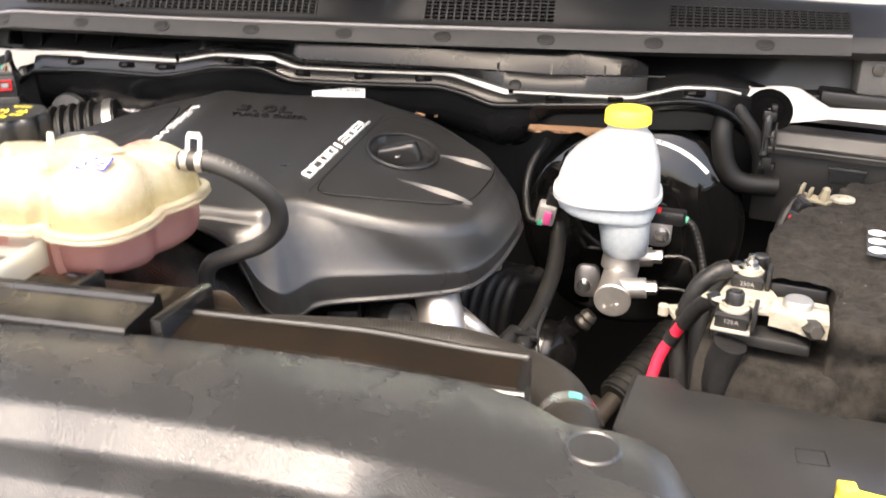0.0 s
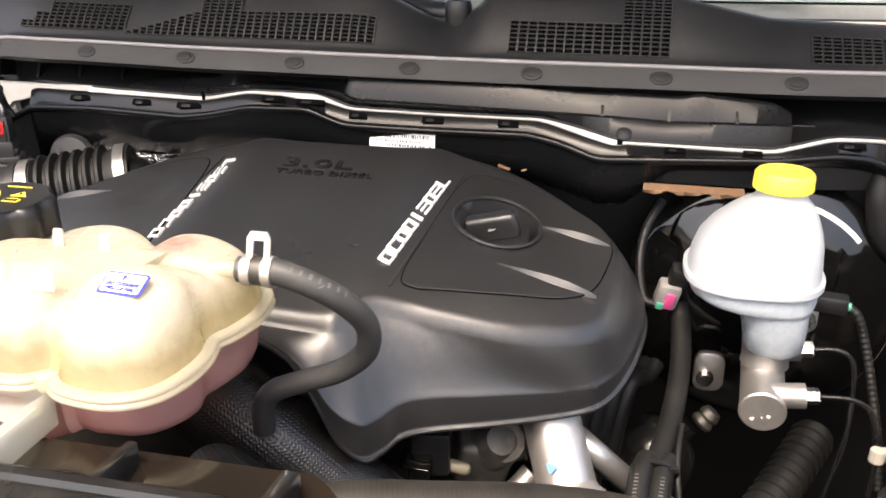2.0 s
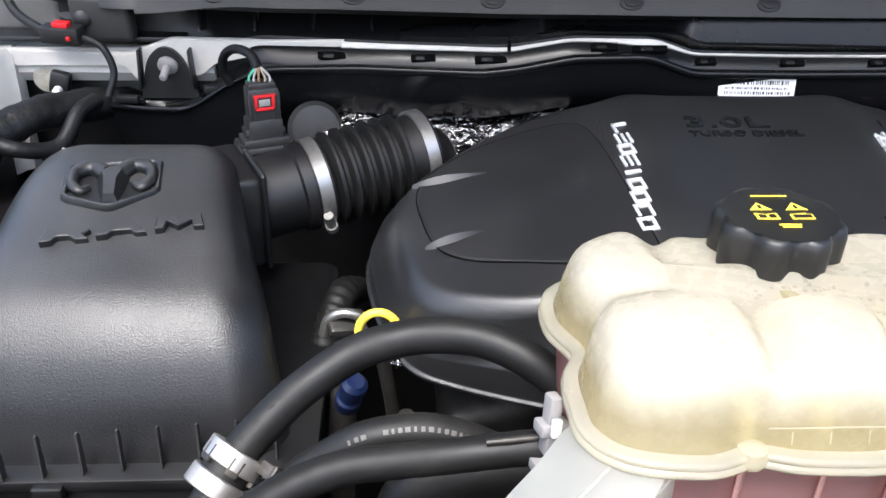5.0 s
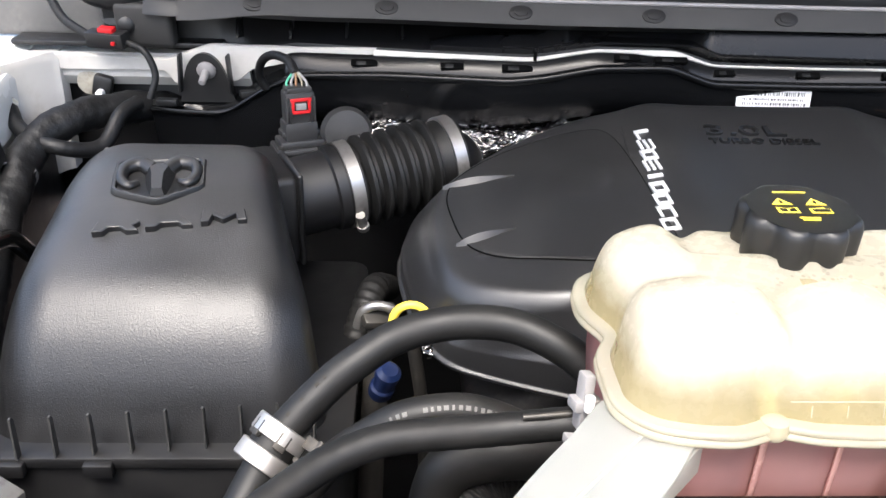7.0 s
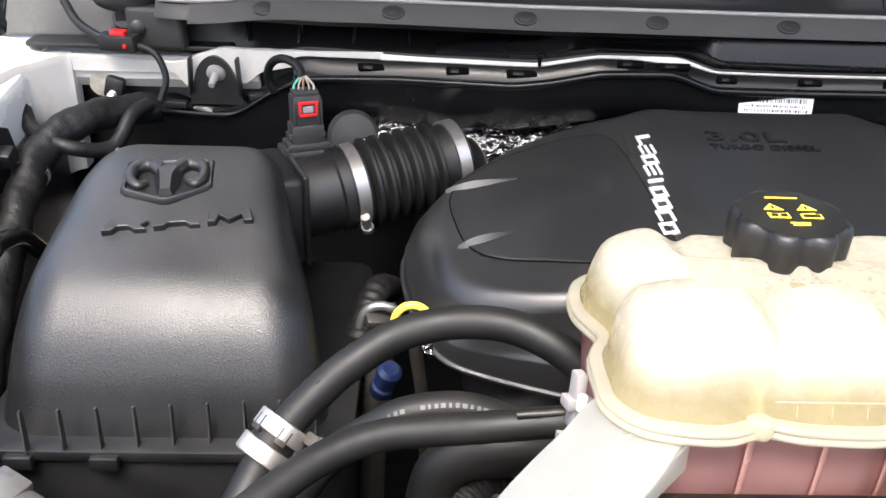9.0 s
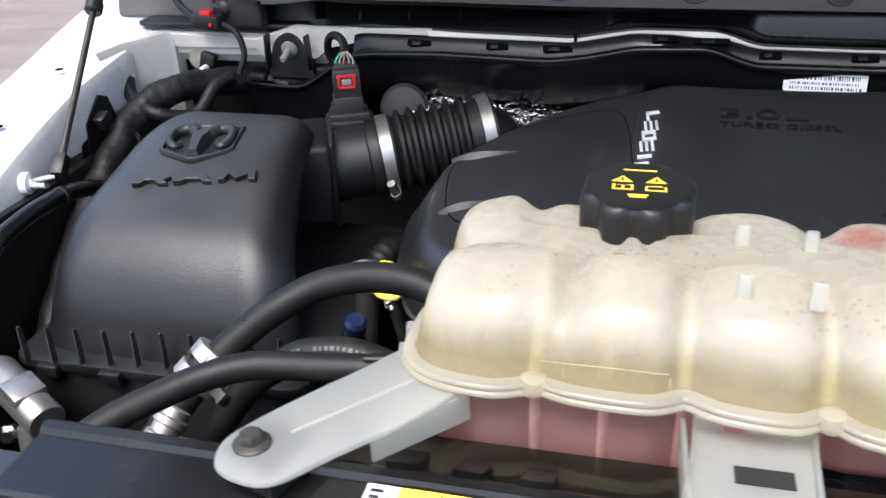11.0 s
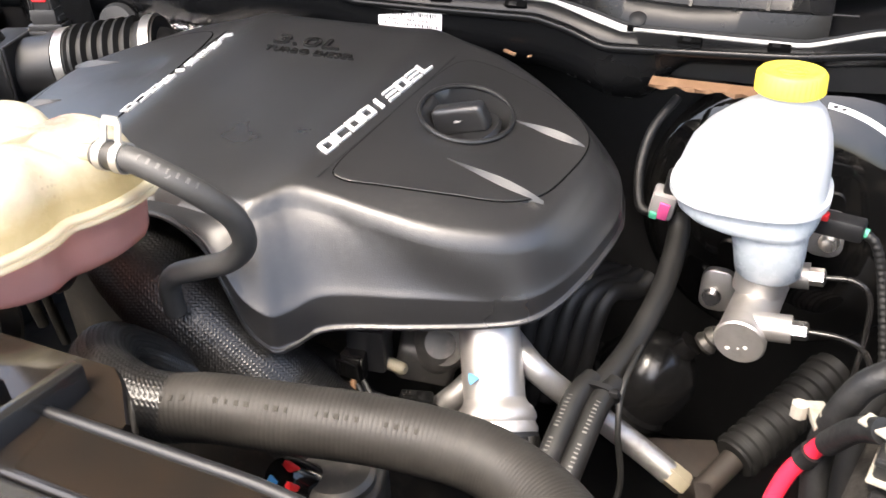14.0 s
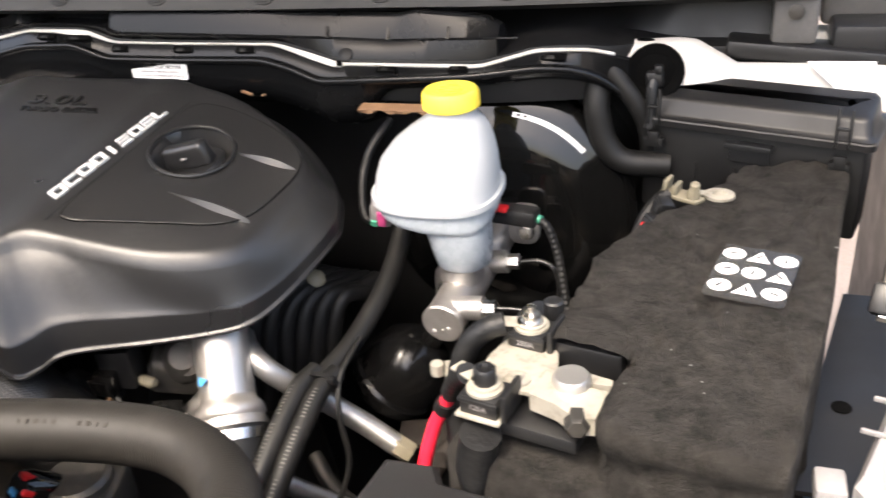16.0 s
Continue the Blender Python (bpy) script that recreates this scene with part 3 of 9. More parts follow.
# ---- cowl, tray and windscreen ----
# lines that run across the firewall, as (x, y, z): the rolled lip, the painted flange, the fold and the top of the tray cover
ROLL = [(-0.520, 1.240, 1.224), (-0.476, 1.2296, 1.2316), (-0.387, 1.2148, 1.2372), (-0.255, 1.1961, 1.2380), (-0.217, 1.1921, 1.2438), (-0.162, 1.1867, 1.2566), (-0.084, 1.1833, 1.2595), (-0.038, 1.1813, 1.2432), (0.068, 1.1793, 1.2431), (0.185, 1.1682, 1.2474), (0.224, 1.1591, 1.2412), (0.262, 1.1496, 1.2296), (0.334, 1.1405, 1.2359), (0.443, 1.1419, 1.2411), (0.510, 1.1544, 1.2469), (0.545, 1.164, 1.243), (0.572, 1.176, 1.231), (0.600, 1.192, 1.205)]
BACK = [(-0.800, 1.300, 1.226), (-0.560, 1.284, 1.240), (-0.495, 1.2529, 1.2581), (-0.354, 1.2288, 1.2579), (-0.230, 1.2124, 1.2585), (-0.164, 1.2057, 1.2711), (-0.075, 1.2019, 1.2718), (-0.034, 1.2002, 1.2577), (0.066, 1.1983, 1.2571), (0.200, 1.1839, 1.2611), (0.246, 1.1724, 1.2537), (0.284, 1.1636, 1.2454), (0.447, 1.1617, 1.2454), (0.507, 1.1727, 1.2602), (0.560, 1.184, 1.258), (0.640, 1.210, 1.235)]
FOLD = [(-0.340, 1.2360, 1.2665), (-0.228, 1.2215, 1.2673), (-0.173, 1.2151, 1.2774), (-0.047, 1.2017, 1.2780), (-0.030, 1.1999, 1.2691), (0.076, 1.1942, 1.2690), (0.262, 1.1841, 1.2684), (0.335, 1.1840, 1.2655), (0.476, 1.1761, 1.2710)]
CROWN = [(-0.342, 1.2500, 1.2653), (-0.320, 1.2474, 1.2721), (-0.222, 1.2362, 1.2791), (-0.195, 1.2331, 1.2935), (-0.126, 1.2251, 1.2966), (-0.036, 1.2145, 1.2975), (0.065, 1.2095, 1.2975), (0.222, 1.2020, 1.2908), (0.352, 1.1973, 1.2899), (0.363, 1.1970, 1.2947), (0.445, 1.1944, 1.2887), (0.456, 1.1940, 1.2850), (0.464, 1.1940, 1.2770)]
FLANGE_FACE = [(-0.50, 0.008), (-0.40, 0.0050), (-0.34, 0.0038), (-0.23, 0.0028), (-0.17, 0.0016), (-0.125, 0.0022), (-0.09, 0.0058), (-0.06, 0.0030), (-0.03, 0.0008), (0.19, 0.0010), (0.25, 0.0055), (0.283, 0.0050), (0.288, 0.0012), (0.43, 0.0020), (0.50, 0.0022), (0.60, 0.0014)]


def along(line, x):
    """The (y, z) of one of those lines at x, with softly rounded corners."""
    def at(k, q):
        return straight_at([(p[0], p[k]) for p in line], q)
    return tuple(sum(w * at(k, x + d) for d, w in ((-0.008, 0.25), (0.0, 0.5), (0.008, 0.25))) for k in (1, 2))


def lip_panel():
    t = thing("firewall_panel", (0, 1.2, 1.0), "black plastic firewall panel with a raised sealing lip", "panel", kind="structure")

    def prof(x):
        y, z = along(ROLL, x)
        yb, zb = along(BACK, x)
        h, k = straight_at(FLANGE_FACE, x), step01(0.29, 0.35, x)
        low = z + 0.012
        return [(yb + 0.004, zb - h - 0.014), (yb - 0.0005, zb - h - 0.0004), (yb - 0.0045, zb - h - 0.0025), (y + 0.0085, z + 0.0005), (y + 0.0045, z + 0.0002), (y + 0.0015, z + 0.0010), (y - 0.0008, z + 0.0004), (y - 0.0022, z - 0.0022), (y - 0.001, z - 0.006), (y + 0.004, z - 0.0085), (y + 0.0072, low - 0.045 + 0.020 * k), (y + 0.022, low - 0.07 + 0.038 * k), (y + 0.057, low - 0.085 + 0.050 * k), (y + 0.12, low - 0.10 + 0.062 * k), (y + 0.12, low - 0.035)]

    part("lip", strip_along(spread(-0.505, 0.60, 120), prof), LIPMAT, t, angle=50)
    for x, w in ((-0.415, 0.030), (-0.318, 0.026), (-0.247, 0.034), (-0.130, 0.028), (-0.082, 0.036), (-0.022, 0.022), (0.070, 0.026), (0.160, 0.024), (0.345, 0.022), (0.425, 0.020), (0.525, 0.028)):
        (y, z), (yb, zb) = along(ROLL, x), along(BACK, x)
        up = math.degrees(math.atan2(zb - z, yb - y))
        m = pose(x, (y + yb) / 2 + 0.003, (z + zb) / 2 - 0.5 * straight_at(FLANGE_FACE, x) - 0.0005, up)
        clip = part("clip", moved(block(w, 0.008, 0.0036, 0.0010), m), VOID, t)
        part("clip_tongue", moved(block(w * 0.36, 0.005, 0.0022, 0.0006), m @ pose(-w * 0.12, -0.001, 0.0018)), VENTBLACK, clip)
    return t


lip_panel()


def white_flange():
    """The painted body flange that shows as a thin pale line behind the lip and widens over the towers."""
    t = thing("body_flange", (0, 1.22, 1.23), "white painted steel flange along the firewall", "body flange", kind="structure")

    def prof(x):
        (y, z), h = along(BACK, x), straight_at(FLANGE_FACE, x)
        return [(y - 0.0030, z - h), (y - 0.0006, z - 0.0010), (y + 0.0004, z - 0.0001), (y + 0.0014, z), (y + 0.0040, z - 0.0020), (y + 0.0050, z - 0.014), (y + 0.001, z - h - 0.006)]

    part("flange", strip_along(spread(-0.405, 0.585, 110), prof), PRIMER, t)
    y, z = along(BACK, -0.228)
    part("flange_slit", moved(block(0.0035, 0.004, 0.011, 0.0008), pose(-0.228, y - 0.0025, z - 0.003, 12)), VOID, t)
    y, z = along(BACK, 0.286)
    part("flange_slit", moved(block(0.006, 0.004, 0.0055, 0.0008), pose(0.286, y - 0.0022, z - 0.003, 12)), VOID, t)
    return t


white_flange()


def tray():
    """The water tray between the lip and the cowl screen, with its raised covers and stiffening ribs."""
    t = thing("cowl_tray", (0, 1.25, 1.2), "black plastic water tray with moulded ribs", "cowl tray", kind="structure")

    def trough(x):
        (y, z), k = along(BACK, x), step01(0.56, 0.63, x)
        y += 0.050 * k
        return [(y + 0.0042, z - 0.002), (y + 0.0050, z + 0.0016), (y + 0.0075, z + 0.0016), (max(y + 0.012, 1.262 + 0.03 * k), z + 0.004), (1.305, 1.283), (1.33, 1.300), (1.33, 1.20), (y + 0.008, 1.20)]

    part("trough", strip_along(spread(-0.72, 0.78, 60), trough), BLACK, t)

    def cover(x):
        (yb, zb), (yd, zd), (yc, zc) = along(BACK, x), along(FOLD, x), along(CROWN, x)
        back = 0.030 * step01(-0.195, -0.168, x) * step01(-0.036, -0.060, x)
        yc = max(yc, yd + 0.006) + back
        zc = max(zc, zd + 0.0006)
        rise = zc - zd
        return [(yb + 0.0065, zb - 0.010), (yb + 0.0070, zb + 0.0015), (yd - 0.0034, zd - 0.0012), (yd - 0.0018, zd - 0.0002), (yd, zd), (yd + 0.0014, zd - 0.0006), (yd + 0.0030 + back * 0.8, zd + 0.0002), (yc - 0.0030, zd + rise * 0.90), (yc - 0.0016, zd + rise * 0.965), (yc - 0.0002, zd + rise * 0.992), (yc + 0.0016, zc), (yc + 0.014, zc - 0.001), (yc + 0.024, zc - 0.012), (yc + 0.024, zb - 0.010)]

    part("raised_cover", strip_along(spread(-0.342, 0.464, 190), cover), TRAY, t, angle=34)
    part("fold_end", tube([(x, along(FOLD, x)[0] + 0.0006, along(FOLD, x)[1] - 0.0008) for x in spread(0.458, 0.486, 5)], 0.0012, 8, 1, smooth=False), TRAY, t)
    for x in (0.264, 0.337, 0.408):
        (yb, zb), (yd, zd), (yc, zc) = along(BACK, x), along(FOLD, x), along(CROWN, x)
        part("rib", rings([[(x + dx, a, b) for a, b in ((yb + 0.012, zb + 0.0015), (yd - 0.0015, zd - 0.0010), (yd - 0.0004, zd + 0.0006), (yc - 0.001, zc - 0.004), (yc + 0.010, zc - 0.004), (yc + 0.010, zb))] for dx in (-0.0016, 0.0016)]), TRAY, t)
    y, z = along(BACK, 0.288)
    part("push_clip", moved(lathe([(0.0085, -0.003), (0.0085, 0.0016), (0.006, 0.003), (0, 0.0032)], 18), aim((0.290, y + 0.010, z + 0.006), (0, -0.75, 0.66))), VENTBLACK, t)
    for x in (-0.560, -0.500, -0.437, -0.373):
        part("rib", rings([[(x + dx, a, b) for a, b in ((1.264, 1.262), (1.284, 1.298), (1.30, 1.300), (1.30, 1.255))] for dx in (-0.0016, 0.0016)]), TRAY, t)
    return t


tray()

CREST = [(-0.66, 1.345), (-0.60, 1.372), (-0.50, 1.376), (-0.33, 1.374), (-0.26, 1.384), (-0.05, 1.388), (-0.02, 1.386), (0.06, 1.352), (0.085, 1.350), (0.12, 1.386), (0.15, 1.388), (0.34, 1.386), (0.44, 1.366), (0.75, 1.352)]
EDGE_Y = [(-0.75, 1.30), (-0.62, 1.265), (-0.45, 1.24), (-0.2, 1.224), (0.1, 1.219), (0.4, 1.226), (0.8, 1.26)]
GRILLES = [(-0.505, -0.348, 0.14, 0.66), (-0.345, -0.012, 0.10, 0.52), (0.150, 0.333, 0.06, 0.50), (0.486, 0.72, 0.06, 0.62)]


def cowl_point(x, s, lift=0.0):
    """A place on the sloping screen: s runs from the front edge to the crest."""
    y0, z1 = curve_at(EDGE_Y, x) + 0.004, straight_at(CREST, x)
    y = y0 + 0.05 * s
    z = 1.322 + (z1 - 1.322) * (s * (1.25 - 0.25 * s))
    return Vector((x, y - lift * 0.78, z + lift * 0.62))


def cowl_screen():
    t = thing("cowl_screen", (0, 1.26, 1.30), "grey-black plastic cowl screen with slotted air grilles", "cowl screen")

    def dip(x):
        return 0.012 * step01(-0.50, -0.62, x)

    def prof(x):
        e, dz = curve_at(EDGE_Y, x), dip(x)
        z1 = straight_at(CREST, x)
        front = [(e - 0.018, 1.300 - dz), (e - 0.0165, 1.3035 - dz), (e - 0.006, 1.3165 - dz), (e - 0.003, 1.3195 - dz), (e + 0.001, 1.3205 - dz)]
        rise = [tuple(cowl_point(x, s)[1:]) for s in (0.06, 0.2, 0.4, 0.6, 0.8, 0.94)]
        return front + rise + [(e + 0.058, z1 + 0.001), (e + 0.07, z1 - 0.001), (e + 0.12, z1 - 0.012), (1.44, min(z1 - 0.02, 1.372)), (1.44, 1.30), (e + 0.03, 1.285), (e - 0.005, 1.288)]

    part("screen", strip_along(spread(-0.66, 0.78, 220), prof), COWL, t, angle=40)
    part("flange_strip", strip_along(spread(-0.62, 0.72, 70), lambda x: [(curve_at(EDGE_Y, x) - 0.0225, 1.2965 - dip(x)), (curve_at(EDGE_Y, x) - 0.0215, 1.3000 - dip(x)), (curve_at(EDGE_Y, x) - 0.0085, 1.3165 - dip(x)), (curve_at(EDGE_Y, x) - 0.0065, 1.3150 - dip(x)), (curve_at(EDGE_Y, x) - 0.018, 1.296 - dip(x))]), FLANGE, t, "rubber-coated flange strip")
    # pale bead puts the bent edge's highlight into the colour
    part("edge_highlight", tube([(x, curve_at(EDGE_Y, x) - 0.0075, 1.3188 - dip(x)) for x in spread(-0.655, 0.72, 60)], 0.0026, 10, 1, smooth=False), GREYPLASTIC, t, "pale bead painted as the edge highlight")
    part("end_seal", moved(block(0.085, 0.085, 0.060, 0.022, 4, 0.8), pose(-0.698, 1.312, 1.290, 12, 8, -14)), COWL, t, "soft grey end seal")
    end = part("end_plate", moved(block(0.066, 0.022, 0.048, 0.006, 3), pose(-0.662, 1.274, 1.250, 4, 0, -8)), FLANGE, t)
    part("plate_bolt", moved(lathe([(0.009, 0), (0.009, 0.003), (0.006, 0.005), (0, 0.005)], 16), aim((-0.682, 1.264, 1.274), (0.1, -0.95, 0.1))), BLACK, end)
    for i in range(9):
        x = -0.104 + 0.143 * (i - 3)
        if -0.58 < x < 0.70:
            y = curve_at(EDGE_Y, x) - 0.0165
            part("push_clip", moved(lathe([(0.0100, -0.002), (0.0100, 0.0003), (0.0092, 0.0006), (0.0040, 0.0004), (0.0, 0.0004)], 20), pose(x, y - 0.0002, 1.3080 - dip(x), 52) @ Matrix.Diagonal((1.25, 0.8, 1, 1))), VENTBLACK, t)
            part("clip_head", moved(lathe([(0.0062, 0.0002), (0.0058, 0.0012), (0.003, 0.0016), (0.0, 0.0016)], 16), pose(x, y - 0.0002, 1.3080 - dip(x), 52) @ Matrix.Diagonal((1.25, 0.8, 1, 1))), VENTBLACK, t)
    for g, (xa, xb, s0, s1) in enumerate(GRILLES):
        tall = {1: (-0.238, -0.190, 0.97), 2: (0.286, 0.333, 0.95)}.get(g)

        def high(x):
            if tall and tall[0] - 0.002 < x < tall[1] + 0.002:
                return tall[2]
            if g == 1 and x < tall[0]:
                return s0 + (s1 - s0) * max(0.12, 1.0 - (tall[0] - x) / 0.115)
            if g == 0:
                return s1 if x > -0.462 else s0 + (s1 - s0) * (0.55 if x > -0.482 else 0.22)
            return s1

        n = max(6, int(round((xb - xa) / 0.0105)))
        cols = [xa + (xb - xa) * i / n for i in range(n + 1)]
        rows = 12
        back, bars = [], []
        for a, b in zip(cols, cols[1:]):
            mid = (a + b) / 2
            top = high(mid)
            # near-black sheet just over the screen, painted shade of the slots
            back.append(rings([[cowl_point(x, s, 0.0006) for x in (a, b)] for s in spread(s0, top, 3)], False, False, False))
            k = max(1, int(round((top - s0) / ((s1 - s0) / 7))))
            for j in range(k + 1):
                s = s0 + (top - s0) * j / k
                bars.append(tube([cowl_point(a, s, 0.0012), cowl_point(b, s, 0.0012)], 0.0009, 4, 1, smooth=False))
        for i, x in enumerate(cols):
            top = max(high(x - 0.004) if i else s0, high(x + 0.004) if i < n else s0)
            bars.append(tube([cowl_point(x, s, 0.0014) for s in spread(s0, top, 4)], 0.0015, 4, 1, smooth=False))
        part("grille_shade", join(*back), VOID, t, "near-black sheets painted as shade in the slots" if g == 0 else "")
        part("grille_lattice", join(*bars), COWL, t)
    return t


cowl_screen()


def windscreen():
    t = thing("windscreen", (0, 1.45, 1.37), "raked windscreen with a pale sunshade behind it", "windscreen")
    a, b = Vector((0, 1.435, 1.365)), Vector((0, 2.05, 1.86))
    d = (b - a).normalized()
    nrm = Vector((0, -d.z, d.y))

    def sheet(x0, x1, s0, s1, off, thick, bow=0.12):
        loops = []
        for s in spread(s0, s1, 6):
            row = []
            for x in spread(x0, x1, 24):
                p = a + d * s + nrm * off
                row.append((x, p.y + bow * x * x, p.z))
            loops.append(row + [(q[0], q[1] - nrm.y * thick, q[2] - nrm.z * thick) for q in row[::-1]])
        return rings(loops)

    pane = part("pane", sheet(-0.80, 0.80, 0.0, 0.78, 0.0, 0.004), GLASS, t, "clear laminated glass")
    pane.visible_shadow = False
    part("sunshade", sheet(-0.78, 0.78, 0.075, 0.76, -0.02, 0.004), SHADE, t, "white folding sunshade")
    part("dash_top", sheet(-0.78, 0.78, 0.0, 0.07, -0.03, 0.004), GREYPLASTIC, t, "grey dashboard top edge")
    # the two green strips draw a reflection in the glass as colour
    part("green_reflection", sheet(-0.58, 0.40, 0.034, 0.052, 0.004, 0.002), PALEGREEN, t, "pale green reflection painted along the glass foot")
    part("lime_reflection", sheet(0.40, 0.52, 0.030, 0.050, 0.004, 0.002), LIMEGREEN, t, "bright lime end of the painted reflection")
    part("shade_tab", sheet(-0.425, -0.36, 0.012, 0.030, 0.004, 0.003), BLACK, t)
    part("shade_tab", sheet(0.165, 0.255, 0.005, 0.030, 0.004, 0.003), BLACK, t)
    return t


windscreen()


def wiper(name, pivot, elbows, arm_end, blade, width):
    t = thing(name, pivot, "black windscreen wiper arm with rubber blade", "wiper", "windscreen wipers")
    p = Vector(pivot)
    part("pivot_cap", moved(lathe([(0.015, -0.03), (0.0165, 0.0), (0.0165, 0.012), (0.0145, 0.019), (0.008, 0.022), (0, 0.0225)], 28), Matrix.Translation(p)), BLACK, t)
    part("arm", tube([p + Vector((0, 0, 0.008)), *elbows, arm_end], lambda s: width * (1 - 0.5 * s), 12, 10, oval=0.55), BLACK, t)
    part("blade", tube(blade, 0.0065, 10, 8, oval=1.3), RUBBER, t)
    part("blade_lip", tube([Vector(q) + Vector((0, 0.001, -0.010)) for q in blade], 0.0026, 6, 8), RUBBER, t)
    mid = blade[len(blade) // 2]
    part("joint", moved(block(0.085, 0.022, 0.024, 0.006, 3), Matrix.Translation(mid) @ pose(0, 0, -0.010)), BLACK, t)
    return t


wiper("wiper", (0.081, 1.285, 1.358), [(0.04, 1.30, 1.366), (-0.01, 1.345, 1.382), (-0.055, 1.365, 1.404), (-0.09, 1.375, 1.412)], (-0.33, 1.43, 1.406), [(-0.585, 1.445, 1.407), (-0.42, 1.445, 1.417), (-0.17, 1.445, 1.414)], 0.013)
wiper("wiper", (0.86, 1.32, 1.36), [(0.72, 1.40, 1.372), (0.62, 1.42, 1.382), (0.45, 1.43, 1.402), (0.36, 1.432, 1.418)], (0.20, 1.430, 1.416), [(-0.09, 1.440, 1.402), (0.21, 1.436, 1.412), (0.50, 1.445, 1.402)], 0.011)

# ---- engine cover ----
XC = -0.0145
LIP = [(0, 0.800, 1.165), (0.05, 0.790, 1.155), (0.075, 0.782, 1.125), (0.095, 0.778, 1.090), (0.116, 0.780, 1.072), (0.128, 0.793, 1.071), (0.142, 0.811, 1.0775), (0.165, 0.824, 1.0785), (0.2025, 0.836, 1.080), (0.235, 0.848, 1.081),
       (0.2685, 0.862, 1.082), (0.297, 0.876, 1.085), (0.314, 0.897, 1.090), (0.3275, 0.930, 1.0985), (0.3360, 0.970, 1.106), (0.3385, 1.002, 1.109), (0.3355, 1.030, 1.111), (0.318, 1.072, 1.128), (0.262, 1.120, 1.160), (0.19, 1.149, 1.185), (0.10, 1.158, 1.197), (0, 1.160, 1.200)]
BROW = [(0, 0.815), (0.05, 0.812), (0.075, 0.811), (0.084, 0.812), (0.090, 0.817), (0.097, 0.826), (0.105, 0.836), (0.118, 0.844), (0.142, 0.8490), (0.17, 0.8505),
        (0.222, 0.856), (0.262, 0.869), (0.289, 0.884), (0.305, 0.905), (0.312, 0.940), (0.3145, 0.980), (0.314, 1.016), (0.304, 1.053), (0.247, 1.104), (0.182, 1.136), (0.10, 1.144), (0, 1.146)]
PROFILE = [(0, -0.003), (0.06, -0.0025), (0.098, 0.0), (0.108, -0.0005), (0.138, -0.0095), (0.15, -0.0115), (0.25, -0.0305), (0.36, -0.0515)]


def cover_top(x, y):
    """The cover's upper face: a shallow middle, a bevel under each badge strip, and side panels that fall away."""
    dx = abs(x - XC)
    across = sum(straight_at(PROFILE, abs(dx + o)) for o in (-0.008, -0.004, 0.0, 0.004, 0.008)) / 5
    return 1.2235 + 0.165 * (y - 1.075) + across


BADGE_FORMS = ("LTBR", "LTB", "LTBR", "LTBR", "L", "TMB", "LTBR", "TMB", "LB")


def slanted_bar(l, w, side):
    """One stroke of a slanted open form l long and w high: its left, right, top, middle or bottom."""
    s = 0.0027
    lean = 0.22
    x0, x1, y0, y1 = {"L": (-l / 2, -l / 2 + s * 1.5, -w / 2, w / 2), "R": (l / 2 - s * 1.5, l / 2, -w / 2, w / 2), "T": (-l / 2 + 0.001, l / 2, w / 2 - s, w / 2), "B": (-l / 2, l / 2 - 0.001, -w / 2, -w / 2 + s), "M": (-l / 2 + 0.001, l / 2 - 0.001, -s / 2, s / 2)}[side]
    return slab([(x0 + lean * y0, y0), (x1 + lean * y0, y0), (x1 + lean * y1, y1), (x0 + lean * y1, y1)], -0.001, 0.0019, 0.0003, 1)


def mirror_loop(half):
    """A closed loop from a right half given as offsets from the centre line."""
    return [(XC + p[0], *p[1:]) for p in half] + [(XC - (1.0 + 0.055 * step01(0.10, 0.25, p[0])) * p[0], *p[1:]) for p in half[-2:0:-1]]


